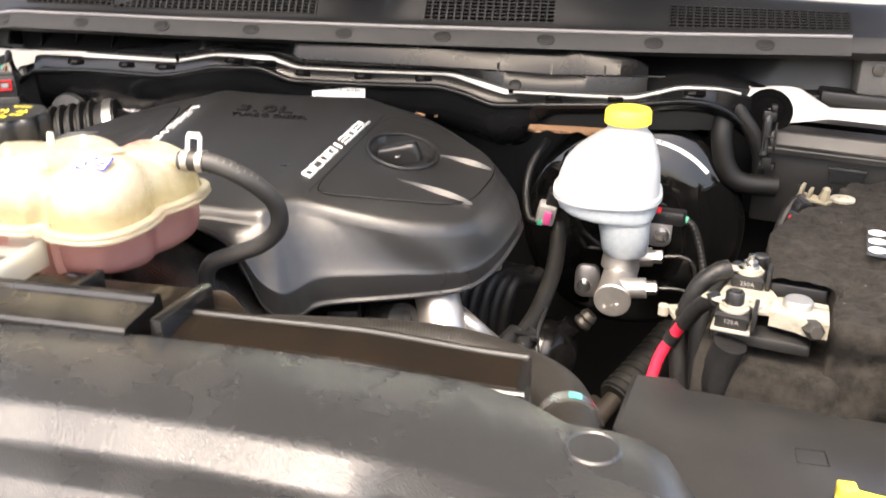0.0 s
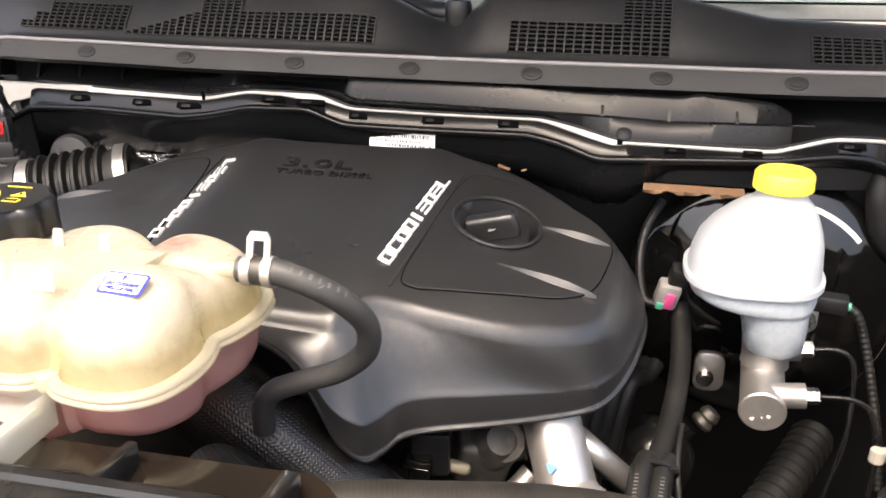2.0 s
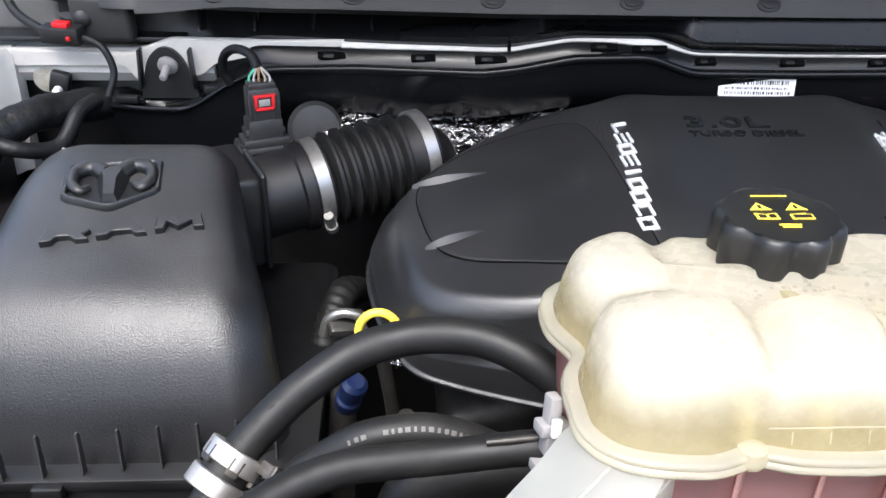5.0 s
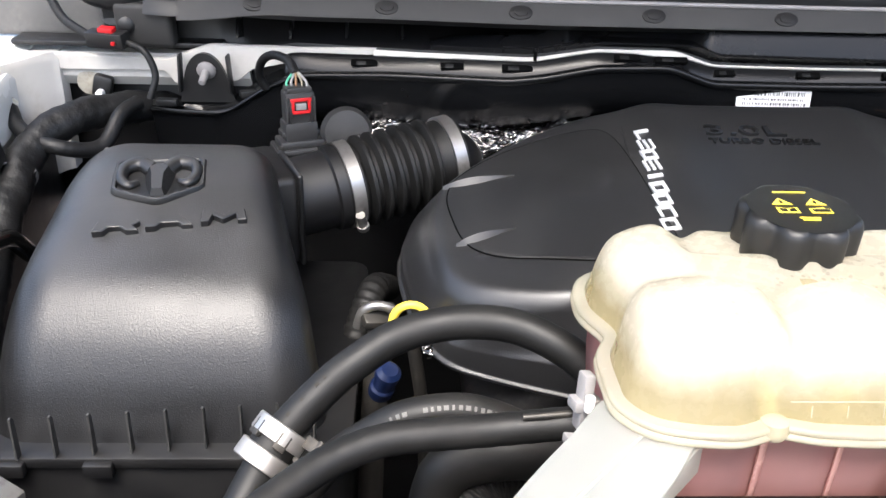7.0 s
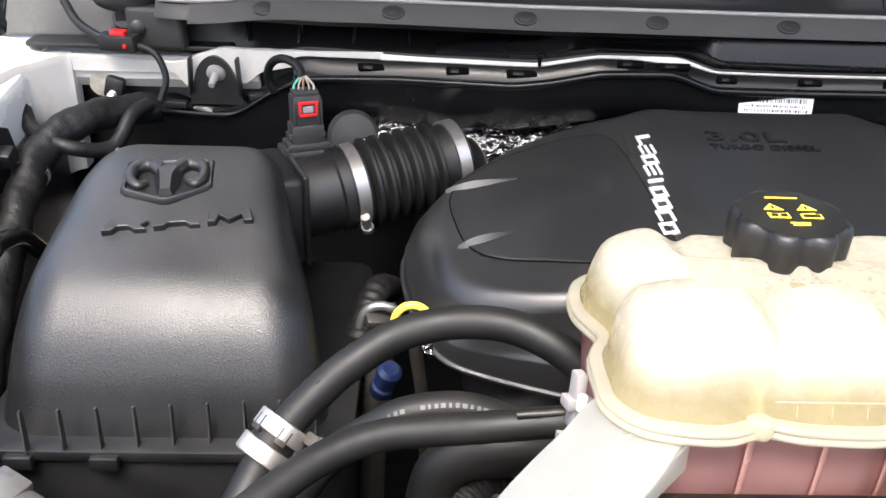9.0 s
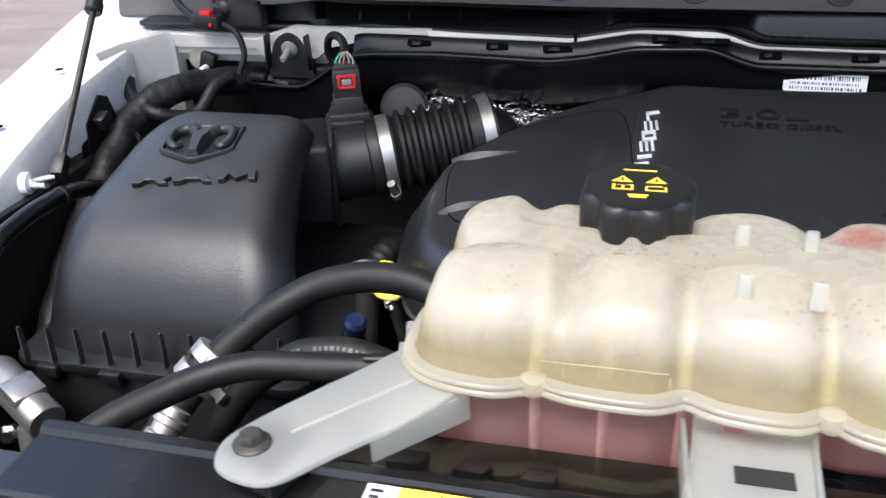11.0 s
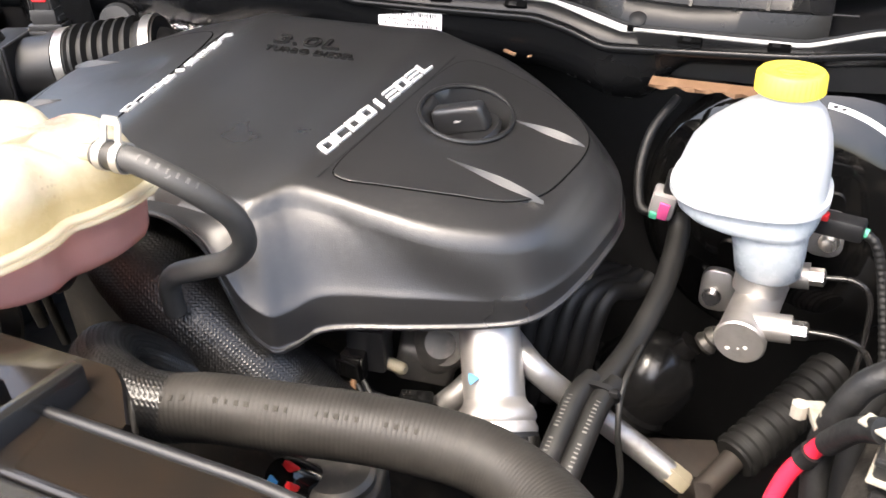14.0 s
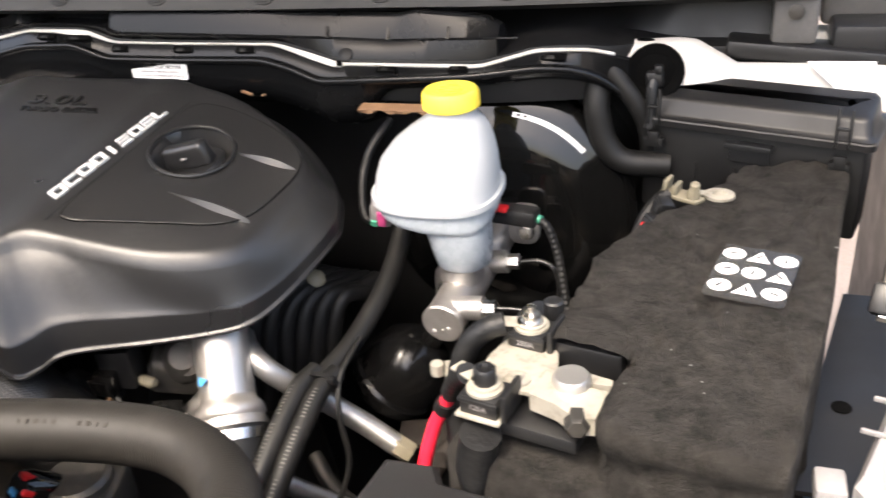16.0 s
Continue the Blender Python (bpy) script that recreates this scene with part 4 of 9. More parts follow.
def engine_cover():
    t = thing("engine_cover", (XC, 0.95, 1.06), "large black moulded plastic engine cover", "engine cover")
    lip = smooth_path(mirror_loop(LIP), 10, True)
    brow = smooth_path([(x, y, 0) for x, y in mirror_loop(BROW)], 10, True)
    core = [Vector((XC + 0.55 * (b.x - XC), 1.0 + 0.35 * (b.y - 1.0), 0)) for b in brow]
    def out(p, d, dz):
        return p + d * (p - Vector((XC, 1.0, p.z))).normalized() + Vector((0, 0, dz))

    loops = [[out(p, d, dz) for p in lip] for d, dz in ((-0.004, -0.004), (0.002, -0.004), (0.0032, -0.0032), (0.0036, -0.0018), (0.0032, -0.0004), (0.0018, 0.0), (0.0004, 0.0006))]
    for f, g in ((0.03, 0.0), (0.06, 0.0), (0.30, 0.012), (0.315, 0.022), (0.335, 0.05), (0.36, 0.10), (0.41, 0.18), (0.52, 0.32), (0.64, 0.46), (0.745, 0.59), (0.84, 0.72), (0.925, 0.86), (0.97, 0.95)):
        row = []
        for p, b in zip(lip, brow):
            q = p.lerp(Vector((b.x, b.y, 0)), g)
            top = cover_top(b.x, b.y) - 0.012
            row.append(Vector((q.x, q.y, p.z + (top - p.z) * f)))
        loops.append(row)
    for s in (0.0, 0.02, 0.045, 0.075, 0.11, 0.2, 0.3, 0.42, 0.56, 0.7, 0.85, 1.0):
        row = []
        for b, c in zip(brow, core):
            q = b.lerp(c, s)
            edge = 0.012 * max(0.0, 1 - s / 0.10) ** 2
            z = cover_top(q.x, q.y) - edge
            dx = abs(q.x - XC)
            inside = step01(0.150, 0.165, dx) * step01(0.285, 0.270, dx) * step01(0.93, 0.945, q.y - 0.02 * 0) * step01(1.075, 1.06, q.y)
            row.append(Vector((q.x, q.y, z - 0.03 * inside)))
        loops.append(row)
    for k in (0.66, 0.33, 0.0):
        loops.append([Vector((c.x, q := 1.0 + k * (c.y - 1.0), cover_top(c.x, q) - 0.03 * step01(0.150, 0.165, abs(c.x - XC)) * step01(0.285, 0.270, abs(c.x - XC)))) for c in core])
    part("shell", rings(loops, True, False, False), COVER, t, angle=60)

    for side in (1, -1):
        outer = [(0.134, 0.877), (0.17, 0.888), (0.222, 0.905), (0.264, 0.920), (0.288, 0.944), (0.299, 0.987), (0.302, 1.025), (0.290, 1.055), (0.255, 1.082), (0.205, 1.100), (0.170, 1.104), (0.152, 1.098), (0.142, 1.075), (0.134, 1.02), (0.128, 0.95), (0.124, 0.890)]
        ring0 = smooth_path([(XC + side * x * (1.04 if side < 0 else 1.0), y, 0) for x, y in outer], 6, True)
        n = len(ring0)
        has_well = side == 1
        c = Vector((XC + side * 0.1885, 1.016, 0))
        if has_well:
            hole = []
            a0 = [math.atan2(p.y - c.y, p.x - c.x) for p in ring0]
            for a in a0:
                hole.append(c + Vector((0.043 * math.cos(a), 0.044 * math.sin(a), 0)))
        else:
            hole = [c + 0.02 * (p - c).normalized() for p in ring0]
        rows = []
        for s, dz in ((0.0, -0.006), (0.0, 0.0004), (0.010, 0.0013), (0.05, 0.0013), (0.25, 0.0013), (0.5, 0.0013), (0.75, 0.0013), (0.93, 0.0010), (1.0, -0.0004)):
            rows.append([Vector(((q := p.lerp(h, s)).x, q.y, cover_top(q.x, q.y) + dz)) for p, h in zip(ring0, hole)])
        if has_well:
            for k, dz in ((0.985, -0.004), (0.96, -0.014), (0.93, -0.026)):
                rows.append([Vector((c.x + (h.x - c.x) * k, c.y + (h.y - c.y) * k, cover_top(h.x, h.y) * 0.3 + cover_top(c.x, c.y) * 0.7 + dz)) for h in hole])
        if has_well:
            rim = [(h.x, h.y, cover_top(h.x, h.y) + 0.0020) for h in hole]
            part("well_rim", tube(rim + rim[:1], 0.0022, 8, 1, smooth=False), PLATE, t)
        part("side_plate", rings(rows, True, False, True), PLATE, t, "satin black inset panel", angle=40)
        part("panel_gap", tube([(p.x, p.y, cover_top(p.x, p.y) + 0.0006) for p in ring0] + [(ring0[0].x, ring0[0].y, cover_top(ring0[0].x, ring0[0].y) + 0.0006)], 0.00075, 6, 1, smooth=False), VOID, t)
        blades = [((0.230, 1.029), (0.299, 1.024), 0.0050), ((0.200, 0.946), (0.292, 0.934), 0.0050)] if side == 1 else [((0.250, 1.041), (0.318, 1.039), 0.0050), ((0.256, 0.9550), (0.309, 0.944), 0.0050)]
        for (xa, ya), (xb, yb), h in blades:
            a, b = Vector((XC + side * xa, ya, 0)), Vector((XC + side * xb, yb, 0))
            rows = []
            for k in spread(0.0, 1.0, 12):
                p = a.lerp(b, k)
                w, hh = 0.0095 * math.sin(math.pi * (0.02 + 0.95 * k ** 1.5)) ** 0.8, h * math.sin(math.pi * (0.02 + 0.92 * k ** 1.4))
                z = cover_top(p.x, p.y) + 0.002
                rows.append([Vector((p.x, p.y + w * 1.5, z - 0.004)), Vector((p.x, p.y + w * 0.25, z + hh)), Vector((p.x, p.y + w * 0.05, z + hh)), Vector((p.x, p.y - w * 0.55, z - 0.004))])
            part("styling_ridge", rings(rows), PLATE, t, angle=30)
        line = [(XC + side * x, y, cover_top(XC + side * x, y) + 0.0004) for x, y in (((0.118, 0.868), (0.128, 0.97), (0.140, 1.10)) if side == 1 else ((0.150, 0.875), (0.145, 0.97), (0.138, 1.10)))]
        part("groove_line", tube(line, 0.0009, 6, 8), INK, t)
        for i, sides in enumerate(BADGE_FORMS):
            k = (i + 0.5) / 9
            y = 0.898 + (1.074 - 0.898) * k if side == 1 else 0.916 + (1.084 - 0.916) * k
            x = XC + (0.1045 + 0.020 * k if side == 1 else -(0.131 - 0.010 * k))
            l = 0.0175 if len(sides) > 1 else 0.0052
            z = cover_top(x, y) + 0.0004
            m = Matrix.Translation((x, y, z)) @ pose(0, 0, 0, 9.4, 15 * side, 0) @ pose(0, 0, 0, 0, 0, 83.6 if side == 1 else -86.6)
            part("badge_form", moved(join(*[slanted_bar(l, 0.0132, q) for q in sides]), m), SILVER, t, "plain silver raised form" if i == 0 else "")
    for words, size, x, y, want in (("3.0L", 0.027, -0.0345, 1.081, 0.080), ("TURBO DIESEL", 0.0122, -0.0205, 1.0605, 0.108)):
        bm = lettering(words, size, 0.0022)
        wide = max(v.co.x for v in bm.verts) - min(v.co.x for v in bm.verts)
        for v in bm.verts:
            v.co.x *= want / wide
        part("raised_lettering", moved(bm, pose(x, y, cover_top(x, y) + 0.0006, 9.4)), BEAM, t)
    return t


engine_cover()


def oil_cap():
    c = Vector((XC + 0.1885, 1.014, cover_top(0.174, 1.013) - 0.020))
    t = thing("oil_filler_cap", c, "black plastic oil filler cap in a round well", "oil cap")
    tilt = pose(*c, 9, -14)
    part("disc", moved(lathe([(0.034, 0), (0.036, 0.003), (0.034, 0.007), (0.0, 0.007)], 36), tilt), BLACK, t)
    part("grip", moved(block(0.056, 0.019, 0.027, 0.0055, 4, 0.92), tilt @ pose(0, 0.002, 0.005)), COVER, t, "raised finger grip")
    part("oil_symbol", moved(slab([(-0.0042, -0.0011), (0.0022, -0.0011), (0.0045, 0.0008), (0.0011, 0.0005), (0, 0.0012), (-0.0026, 0.0012)], 0, 0.0005, 0), tilt @ pose(0.001, -0.0082, 0.020, 82)), GREYPLASTIC, t)
    return t


oil_cap()

# ---- coolant bottle ----
BX0, BX1, BY = -0.205, -0.003, 0.686
GROOVES = (-0.170, -0.107, -0.0385)


def bottle_outline():
    half = [(-0.248, 0.640), (-0.246, 0.618), (-0.232, 0.603), (-0.205, 0.598), (-0.183, 0.605), (-0.160, 0.600), (-0.125, 0.599), (-0.106, 0.607), (-0.085, 0.599), (-0.055, 0.597), (-0.037, 0.605), (-0.018, 0.593), (0.010, 0.590), (0.030, 0.600),
            (0.039, 0.622), (0.041, 0.650), (0.037, 0.672), (0.044, 0.690), (0.049, 0.715), (0.043, 0.746), (0.020, 0.760), (-0.010, 0.760), (-0.030, 0.750), (-0.055, 0.762), (-0.090, 0.766), (-0.112, 0.757), (-0.14, 0.766), (-0.18, 0.768), (-0.200, 0.758), (-0.222, 0.766), (-0.244, 0.752), (-0.249, 0.72), (-0.239, 0.690), (-0.247, 0.668)]
    half = [(x - 0.007 * step01(-0.19, -0.24, x), y + 0.0065 * step01(0.66, 0.61, y)) for x, y in half]
    return smooth_path([(x, y, 0) for x, y in half], 10, True)


def bottle():
    t = thing("coolant_bottle", (-0.1, 0.68, 1.15), "yellowed translucent coolant expansion tank with red coolant", "coolant tank")
    ring = bottle_outline()
    med = [Vector((min(max(p.x, BX0), BX1), BY + 0.02 * math.tanh((p.y - BY) * 30), 0)) for p in ring]
    seam = 1.228

    def crown(x, y):
        z = 0.046
        for g in GROOVES:
            z -= 0.0085 * math.exp(-(((x - g) / 0.008) ** 2)) * step01(0.715, 0.69, y)
        for g in (-0.20, -0.113, -0.032):
            z -= 0.006 * math.exp(-(((x - g) / 0.010) ** 2)) * step01(0.70, 0.72, y)
        z -= 0.0040 * math.exp(-(((y - 0.690 - 0.02 * math.sin(x * 40) * 0.2) / 0.008) ** 2))
        z += 0.002 * math.sin((x + 0.02) * 95)
        z += 0.006 * math.exp(-(((y - 0.656) / 0.020) ** 2))
        z += 0.004 * step01(-0.19, -0.22, x) * step01(0.69, 0.72, y)
        return z

    up = [[p + Vector((0, 0, seam)) for p in ring]]
    for s, h in ((0.02, 0.10), (0.045, 0.26), (0.08, 0.45), (0.12, 0.62), (0.16, 0.745), (0.21, 0.84), (0.27, 0.91), (0.35, 0.957), (0.45, 0.985), (0.60, 0.997), (0.80, 1.0), (1.0, 1.0)):
        up.append([Vector(((q := p.lerp(m, s)).x, q.y, seam + h * crown(q.x, q.y))) for p, m in zip(ring, med)])
    lower_ribs = []
    for g, w in ((-0.184, 0.0070), (-0.146, 0.0062), (-0.1065, 0.0062), (-0.037, 0.0075)):
        i = min((j for j in range(len(ring)) if ring[j].y < 0.64), key=lambda j: abs(ring[j].x - g))
        lower_ribs.append((i, w))
    upper = part("upper_shell", rings(up, True, False, True), BOTTLE, t, "cream translucent upper half", angle=70)
    fl = [(0.0, 0.0044), (0.0052, 0.0042), (0.0070, 0.0034), (0.0076, 0.0020), (0.0070, 0.0006), (0.0062, 0.0), (0.0074, -0.0006), (0.0084, -0.0020), (0.0078, -0.0036), (0.0060, -0.0045), (0.0, -0.0048)]
    ctr = Vector((-0.1, 0.682, 0))
    outs = []
    n = len(ring)
    normals = [Vector(((ring[(i + 1) % n] - ring[i - 1]).y, -(ring[(i + 1) % n] - ring[i - 1]).x, 0)).normalized() for i in range(n)]
    for off, dz in fl:
        outs.append([p + nn * off + Vector((0, 0, seam + dz)) for p, nn in zip(ring, normals)])
    part("welded_seam", rings(outs + [outs[0]], True, False, False), SEAM, t, "thick welded double seam", angle=60)
    low = []
    for s, z in ((0.0, seam - 0.004), (0.07, seam - 0.007), (0.085, seam - 0.03), (0.11, seam - 0.046), (0.16, seam - 0.055), (0.26, seam - 0.060), (0.5, seam - 0.062), (1.0, seam - 0.062)):
        row = []
        for p, m in zip(ring, med):
            q = p.lerp(m, min(1.0, s + (0.16 * step01(-0.09, -0.03, p.x) * step01(0.66, 0.60, p.y) if s > 0 else 0)))
            row.append(Vector((q.x, q.y, seam + (z - seam) * (1.10 - 0.36 * step01(-0.11, 0.01, q.x)))))
        low.append(row)
    part("lower_shell", rings(low, True, False, True), COOLANT, t, "lower half with red coolant showing through", angle=60)

    level = [[Vector((c.x + (p.x - c.x) * k, c.y + (p.y - c.y) * k, seam + 0.002)) for p, c in zip(ring, med)] for k in (0.97, 0.4, 0.0)]
    for g in (-0.184, -0.146, -0.1065, -0.037):
        wide = [(y, seam + 0.003 + 0.88 * crown(g, y) * (1.0 - (1.0 - min(1.0, (y - 0.6150) / 0.07, (0.757 - y) / 0.07)) ** 5)) for y in spread(0.6165, 0.752, 25)]
        loop = [(y, seam + 0.003) for y, _ in (wide[-1], wide[0])] + wide
        part("baffle", rings([[(g + dx, y, z) for y, z in loop] for dx in (-0.0034, -0.0024, 0.0024, 0.0034)]), BOTTLE_RIB, t, "yellowed inner baffle" if g == -0.184 else "")
    part("coolant_level", rings(level, True, False, False), LIQUID, t, "still red-brown coolant surface")
    for i, w in lower_ribs:
        part("moulded_rib", tube([low[k][i] + Vector((0, -0.0004, 0)) for k in range(1, 5)], w * 0.7, 10, 3, oval=0.3), COOLANT_RIB, t)
    part("locating_foot", moved(block(0.046, 0.03, 0.030, 0.003), pose(-0.196, 0.612, 1.142)), BRACKET, t, "milky plastic locating foot")

    def side_bracket(name, outline, z, thick, bm_list):
        return part(name, join(slab(outline, z, z + thick, 0.0015), *bm_list), BRACKET, t, "milky plastic mounting bracket")

    arm = [(p.x, p.y) for p in smooth_path([(-0.238, 0.650, 0), (-0.262, 0.640, 0), (-0.283, 0.612, 0), (-0.302, 0.588, 0), (-0.322, 0.560, 0), (-0.332, 0.540, 0), (-0.328, 0.522, 0), (-0.312, 0.5145, 0), (-0.294, 0.517, 0), (-0.272, 0.542, 0), (-0.245, 0.572, 0), (-0.222, 0.605, 0)], 4)]
    for x, y in ((-0.252, 0.585), (-0.240, 0.600), (-0.228, 0.610)):
        part("bracket_web", moved(block(0.0025, 0.03, 0.018, 0.001), pose(x, y, 1.2015, 0, 0, -48)), BRACKET, t)
    part("bracket_wall", moved(block(0.062, 0.0025, 0.018, 0.001), pose(-0.240, 0.5845, 1.2015, 0, 0, 47)), BRACKET, t)
    part("arm_crease", tube([(-0.300, 0.552, 1.2232), (-0.272, 0.583, 1.2234), (-0.246, 0.612, 1.2232)], 0.0011, 8, 4), BRACKET, t)
    side_bracket("mounting_arm", arm, 1.219, 0.004, [])
    tab = [(p.x, p.y) for p in smooth_path([(-0.100, 0.612, 0), (-0.102, 0.580, 0), (-0.106, 0.548, 0), (-0.105, 0.530, 0), (-0.092, 0.517, 0), (-0.066, 0.513, 0), (-0.049, 0.522, 0), (-0.045, 0.545, 0), (-0.043, 0.580, 0), (-0.040, 0.612, 0)], 4)]
    for x, turn in ((-0.1035, 3), (-0.0425, -2)):
        part("bracket_side", moved(block(0.003, 0.078, 0.022, 0.001), pose(x, 0.575, 1.1925, 0, 0, turn)), BRACKET, t)
    side_bracket("mounting_tab", tab, 1.207, 0.004, [])
    mid = Vector((-0.074, 0.562, 0))
    edge = [Vector((x, y, 0)) for x, y in tab]
    wall = [[mid + (p - mid) * k + Vector((0, 0, z)) for p in edge] for k, z in ((1.015, 1.196), (1.015, 1.2175), (0.995, 1.2185), (0.965, 1.2175), (0.965, 1.2105))]
    part("bracket_rim", rings(wall, True, False, False), BRACKET, t)
    part("slot", slab([(-0.081, 0.572), (-0.053, 0.572), (-0.053, 0.584), (-0.081, 0.584)], 1.2105, 1.2118, 0), INK, t)
    for x, y in ((-0.184, 0.6085), (-0.036, 0.6065)):
        part("seam_lug", moved(lathe([(0.0065, -0.004), (0.0080, 0), (0.0068, 0.005), (0.003, 0.0065), (0, 0.0065)], 20), pose(x, y, seam)), SEAM, t)
    for x, y in ((-0.079, 0.694), (-0.043, 0.692), (-0.081, 0.636), (-0.046, 0.634)):
        part("clip_lug", moved(block(0.009, 0.0045, 0.016, 0.0018, 3, 0.8), pose(x, y, seam + 0.0455, -8)), BRACKET, t, "small pale moulded lug")
    part("spout", tube([(0.026, 0.703, 1.266), (0.040, 0.703, 1.2675), (0.068, 0.703, 1.268)], 0.0058, 16, 4), SEAM, t)
    face = pose(0.0020, 0.6402, 1.2806, 25, 0, -4)
    label = part("label", moved(slab(rounded(0.0295, 0.0172, 0.002, 3), 0, 0.0006, 0), face), BLUEINK, t, "white label with a blue border")
    part("label_face", moved(slab(rounded(0.0262, 0.0140, 0.001, 3), 0, 0.0004, 0), face @ pose(0, 0, 0.0007)), STICKER, label)
    for words, size, dy, want in (("F", 0.0060, 0.0036, 0.0038), ("OAT COOLANT", 0.0038, -0.0012, 0.0235), ("MS-12106", 0.0038, -0.0048, 0.0190)):
        bm = lettering(words, size, 0.0004)
        wide = max(v.co.x for v in bm.verts) - min(v.co.x for v in bm.verts)
        for v in bm.verts:
            v.co.x *= want / wide
        bold = join(*[moved(bm.copy(), pose(dx, 0, 0)) for dx in (-0.00022, 0.0, 0.00022)])
        part("label_words", moved(bold, face @ pose(0, dy, 0.0014)), BLUEINK, label)
    for z in (0.018,):
        part("level_mark", moved(slab([(-0.045, -0.0003), (0.02, -0.0003), (0.02, 0.0003), (-0.045, 0.0003)], 0, 0.0003, 0), pose(-0.135, 0.6058, seam + z, 75)), SEAM, t)
    for x in (-0.168, -0.150, -0.132, -0.114):
        part("level_mark", moved(slab([(-0.0003, -0.003), (0.0003, -0.003), (0.0003, 0.003), (-0.0003, 0.003)], 0, 0.0003, 0), pose(x, 0.6058, seam + 0.012, 75)), SEAM, t)
    return t


tank = bottle()


def coolant_cap(t):
    m = pose(-0.1385, 0.724, 1.2650, 3)

    def lobes(a, z, r):
        return -0.0052 * (0.5 + 0.5 * math.cos(8 * a + 0.4)) ** 1.5 if r > 0.0305 else 0.0

    part("filler_neck", moved(lathe([(0.031, -0.022), (0.030, -0.006), (0.029, 0.008), (0, 0.008)], 40), m), BOTTLE, t)
    cap = part("pressure_cap", moved(lathe([(0.0300, 0.0045), (0.0340, 0.0050), (0.0352, 0.0065), (0.0355, 0.0265), (0.0345, 0.0305), (0.0325, 0.0325), (0.0305, 0.0328), (0.0290, 0.0328), (0, 0.0328)], 128, lobes), m), BLACK, t, "black ribbed pressure cap with yellow symbols")
    z = 0.0332
    for x in (-0.013, 0.013):
        part("warning_triangle", moved(slab([(x - 0.008, 0.004), (x + 0.008, 0.004), (x, 0.015)], z, z + 0.0004, 0), m @ Matrix.Diagonal((0.77, 0.74, 1, 1))), YELLOW, cap, "yellow triangle symbol" if x < 0 else "")
        part("triangle_mark", moved(slab([(x - 0.001, 0.0055), (x + 0.001, 0.0055), (x + 0.001, 0.0105), (x - 0.001, 0.0105)], z + 0.0004, z + 0.0008, 0), m @ Matrix.Diagonal((0.77, 0.74, 1, 1))), BLACK, cap)
    part("book_symbol", moved(slab([(-0.020, -0.010), (-0.004, -0.010), (-0.004, -0.001), (-0.012, -0.003), (-0.020, -0.001)], z, z + 0.0004, 0), m @ Matrix.Diagonal((0.77, 0.74, 1, 1))), YELLOW, cap)
    part("book_page", moved(join(slab([(-0.018, -0.0085), (-0.013, -0.0085), (-0.013, -0.0045), (-0.018, -0.0035)], z + 0.0004, z + 0.0008, 0), slab([(-0.011, -0.0085), (-0.006, -0.0085), (-0.006, -0.0035), (-0.011, -0.0045)], z + 0.0004, z + 0.0008, 0)), m @ Matrix.Diagonal((0.77, 0.74, 1, 1))), BLACK, cap)
    part("tank_symbol", moved(slab([(0.005, -0.010), (0.021, -0.010), (0.021, -0.003), (0.017, -0.003), (0.017, -0.001), (0.005, -0.003)], z, z + 0.0004, 0), m @ Matrix.Diagonal((0.77, 0.74, 1, 1))), YELLOW, cap)
    part("tank_window", moved(slab([(0.0065, -0.0088), (0.0195, -0.0088), (0.0195, -0.0045), (0.0065, -0.0045)], z + 0.0004, z + 0.0008, 0), m @ Matrix.Diagonal((0.77, 0.74, 1, 1))), BLACK, cap)
    for y, w in ((-0.014, 0.006), (-0.0165, 0.005), (0.019, 0.010)):
        part("print_bar", moved(slab([(-w, y), (w, y), (w, y + 0.0011), (-w, y + 0.0011)], z, z + 0.0004, 0), m), YELLOW, cap)


coolant_cap(tank)


def bolt(at, d=(0, 0, 1), r=0.0095, mat=None, name="bolt", label="dark flanged hex bolt"):
    t = thing(name, at, label, "bolt", "hex bolts")
    m = aim(at, d)
    part("washer", moved(lathe([(r * 1.25, 0), (r * 1.25, 0.0012), (r * 1.0, 0.0025), (0, 0.0025)], 24), m), mat or DARKMETAL, t)
    part("hex_head", moved(lathe([(r * 0.80, 0.0025), (r * 0.80, 0.0062), (r * 0.68, 0.0076), (0, 0.0076)], 6), m), mat or DARKMETAL, t)
    return t


bolt((-0.316, 0.540, 1.2228), r=0.0080)
bolt((-0.071, 0.536, 1.2112), r=0.0080)


def clamp_ring(t, p, d, r, w, mat, tang=True, label=""):
    """A band clamp with its tang, as parts of a hose."""
    m = aim(p, d)
    band = part("clamp_band", moved(lathe([(r + 0.0006, -w), (r + 0.0022, -w), (r + 0.0022, w), (r + 0.0006, w), (r + 0.0006, -w)], 32), m), mat, t, label)
    return band


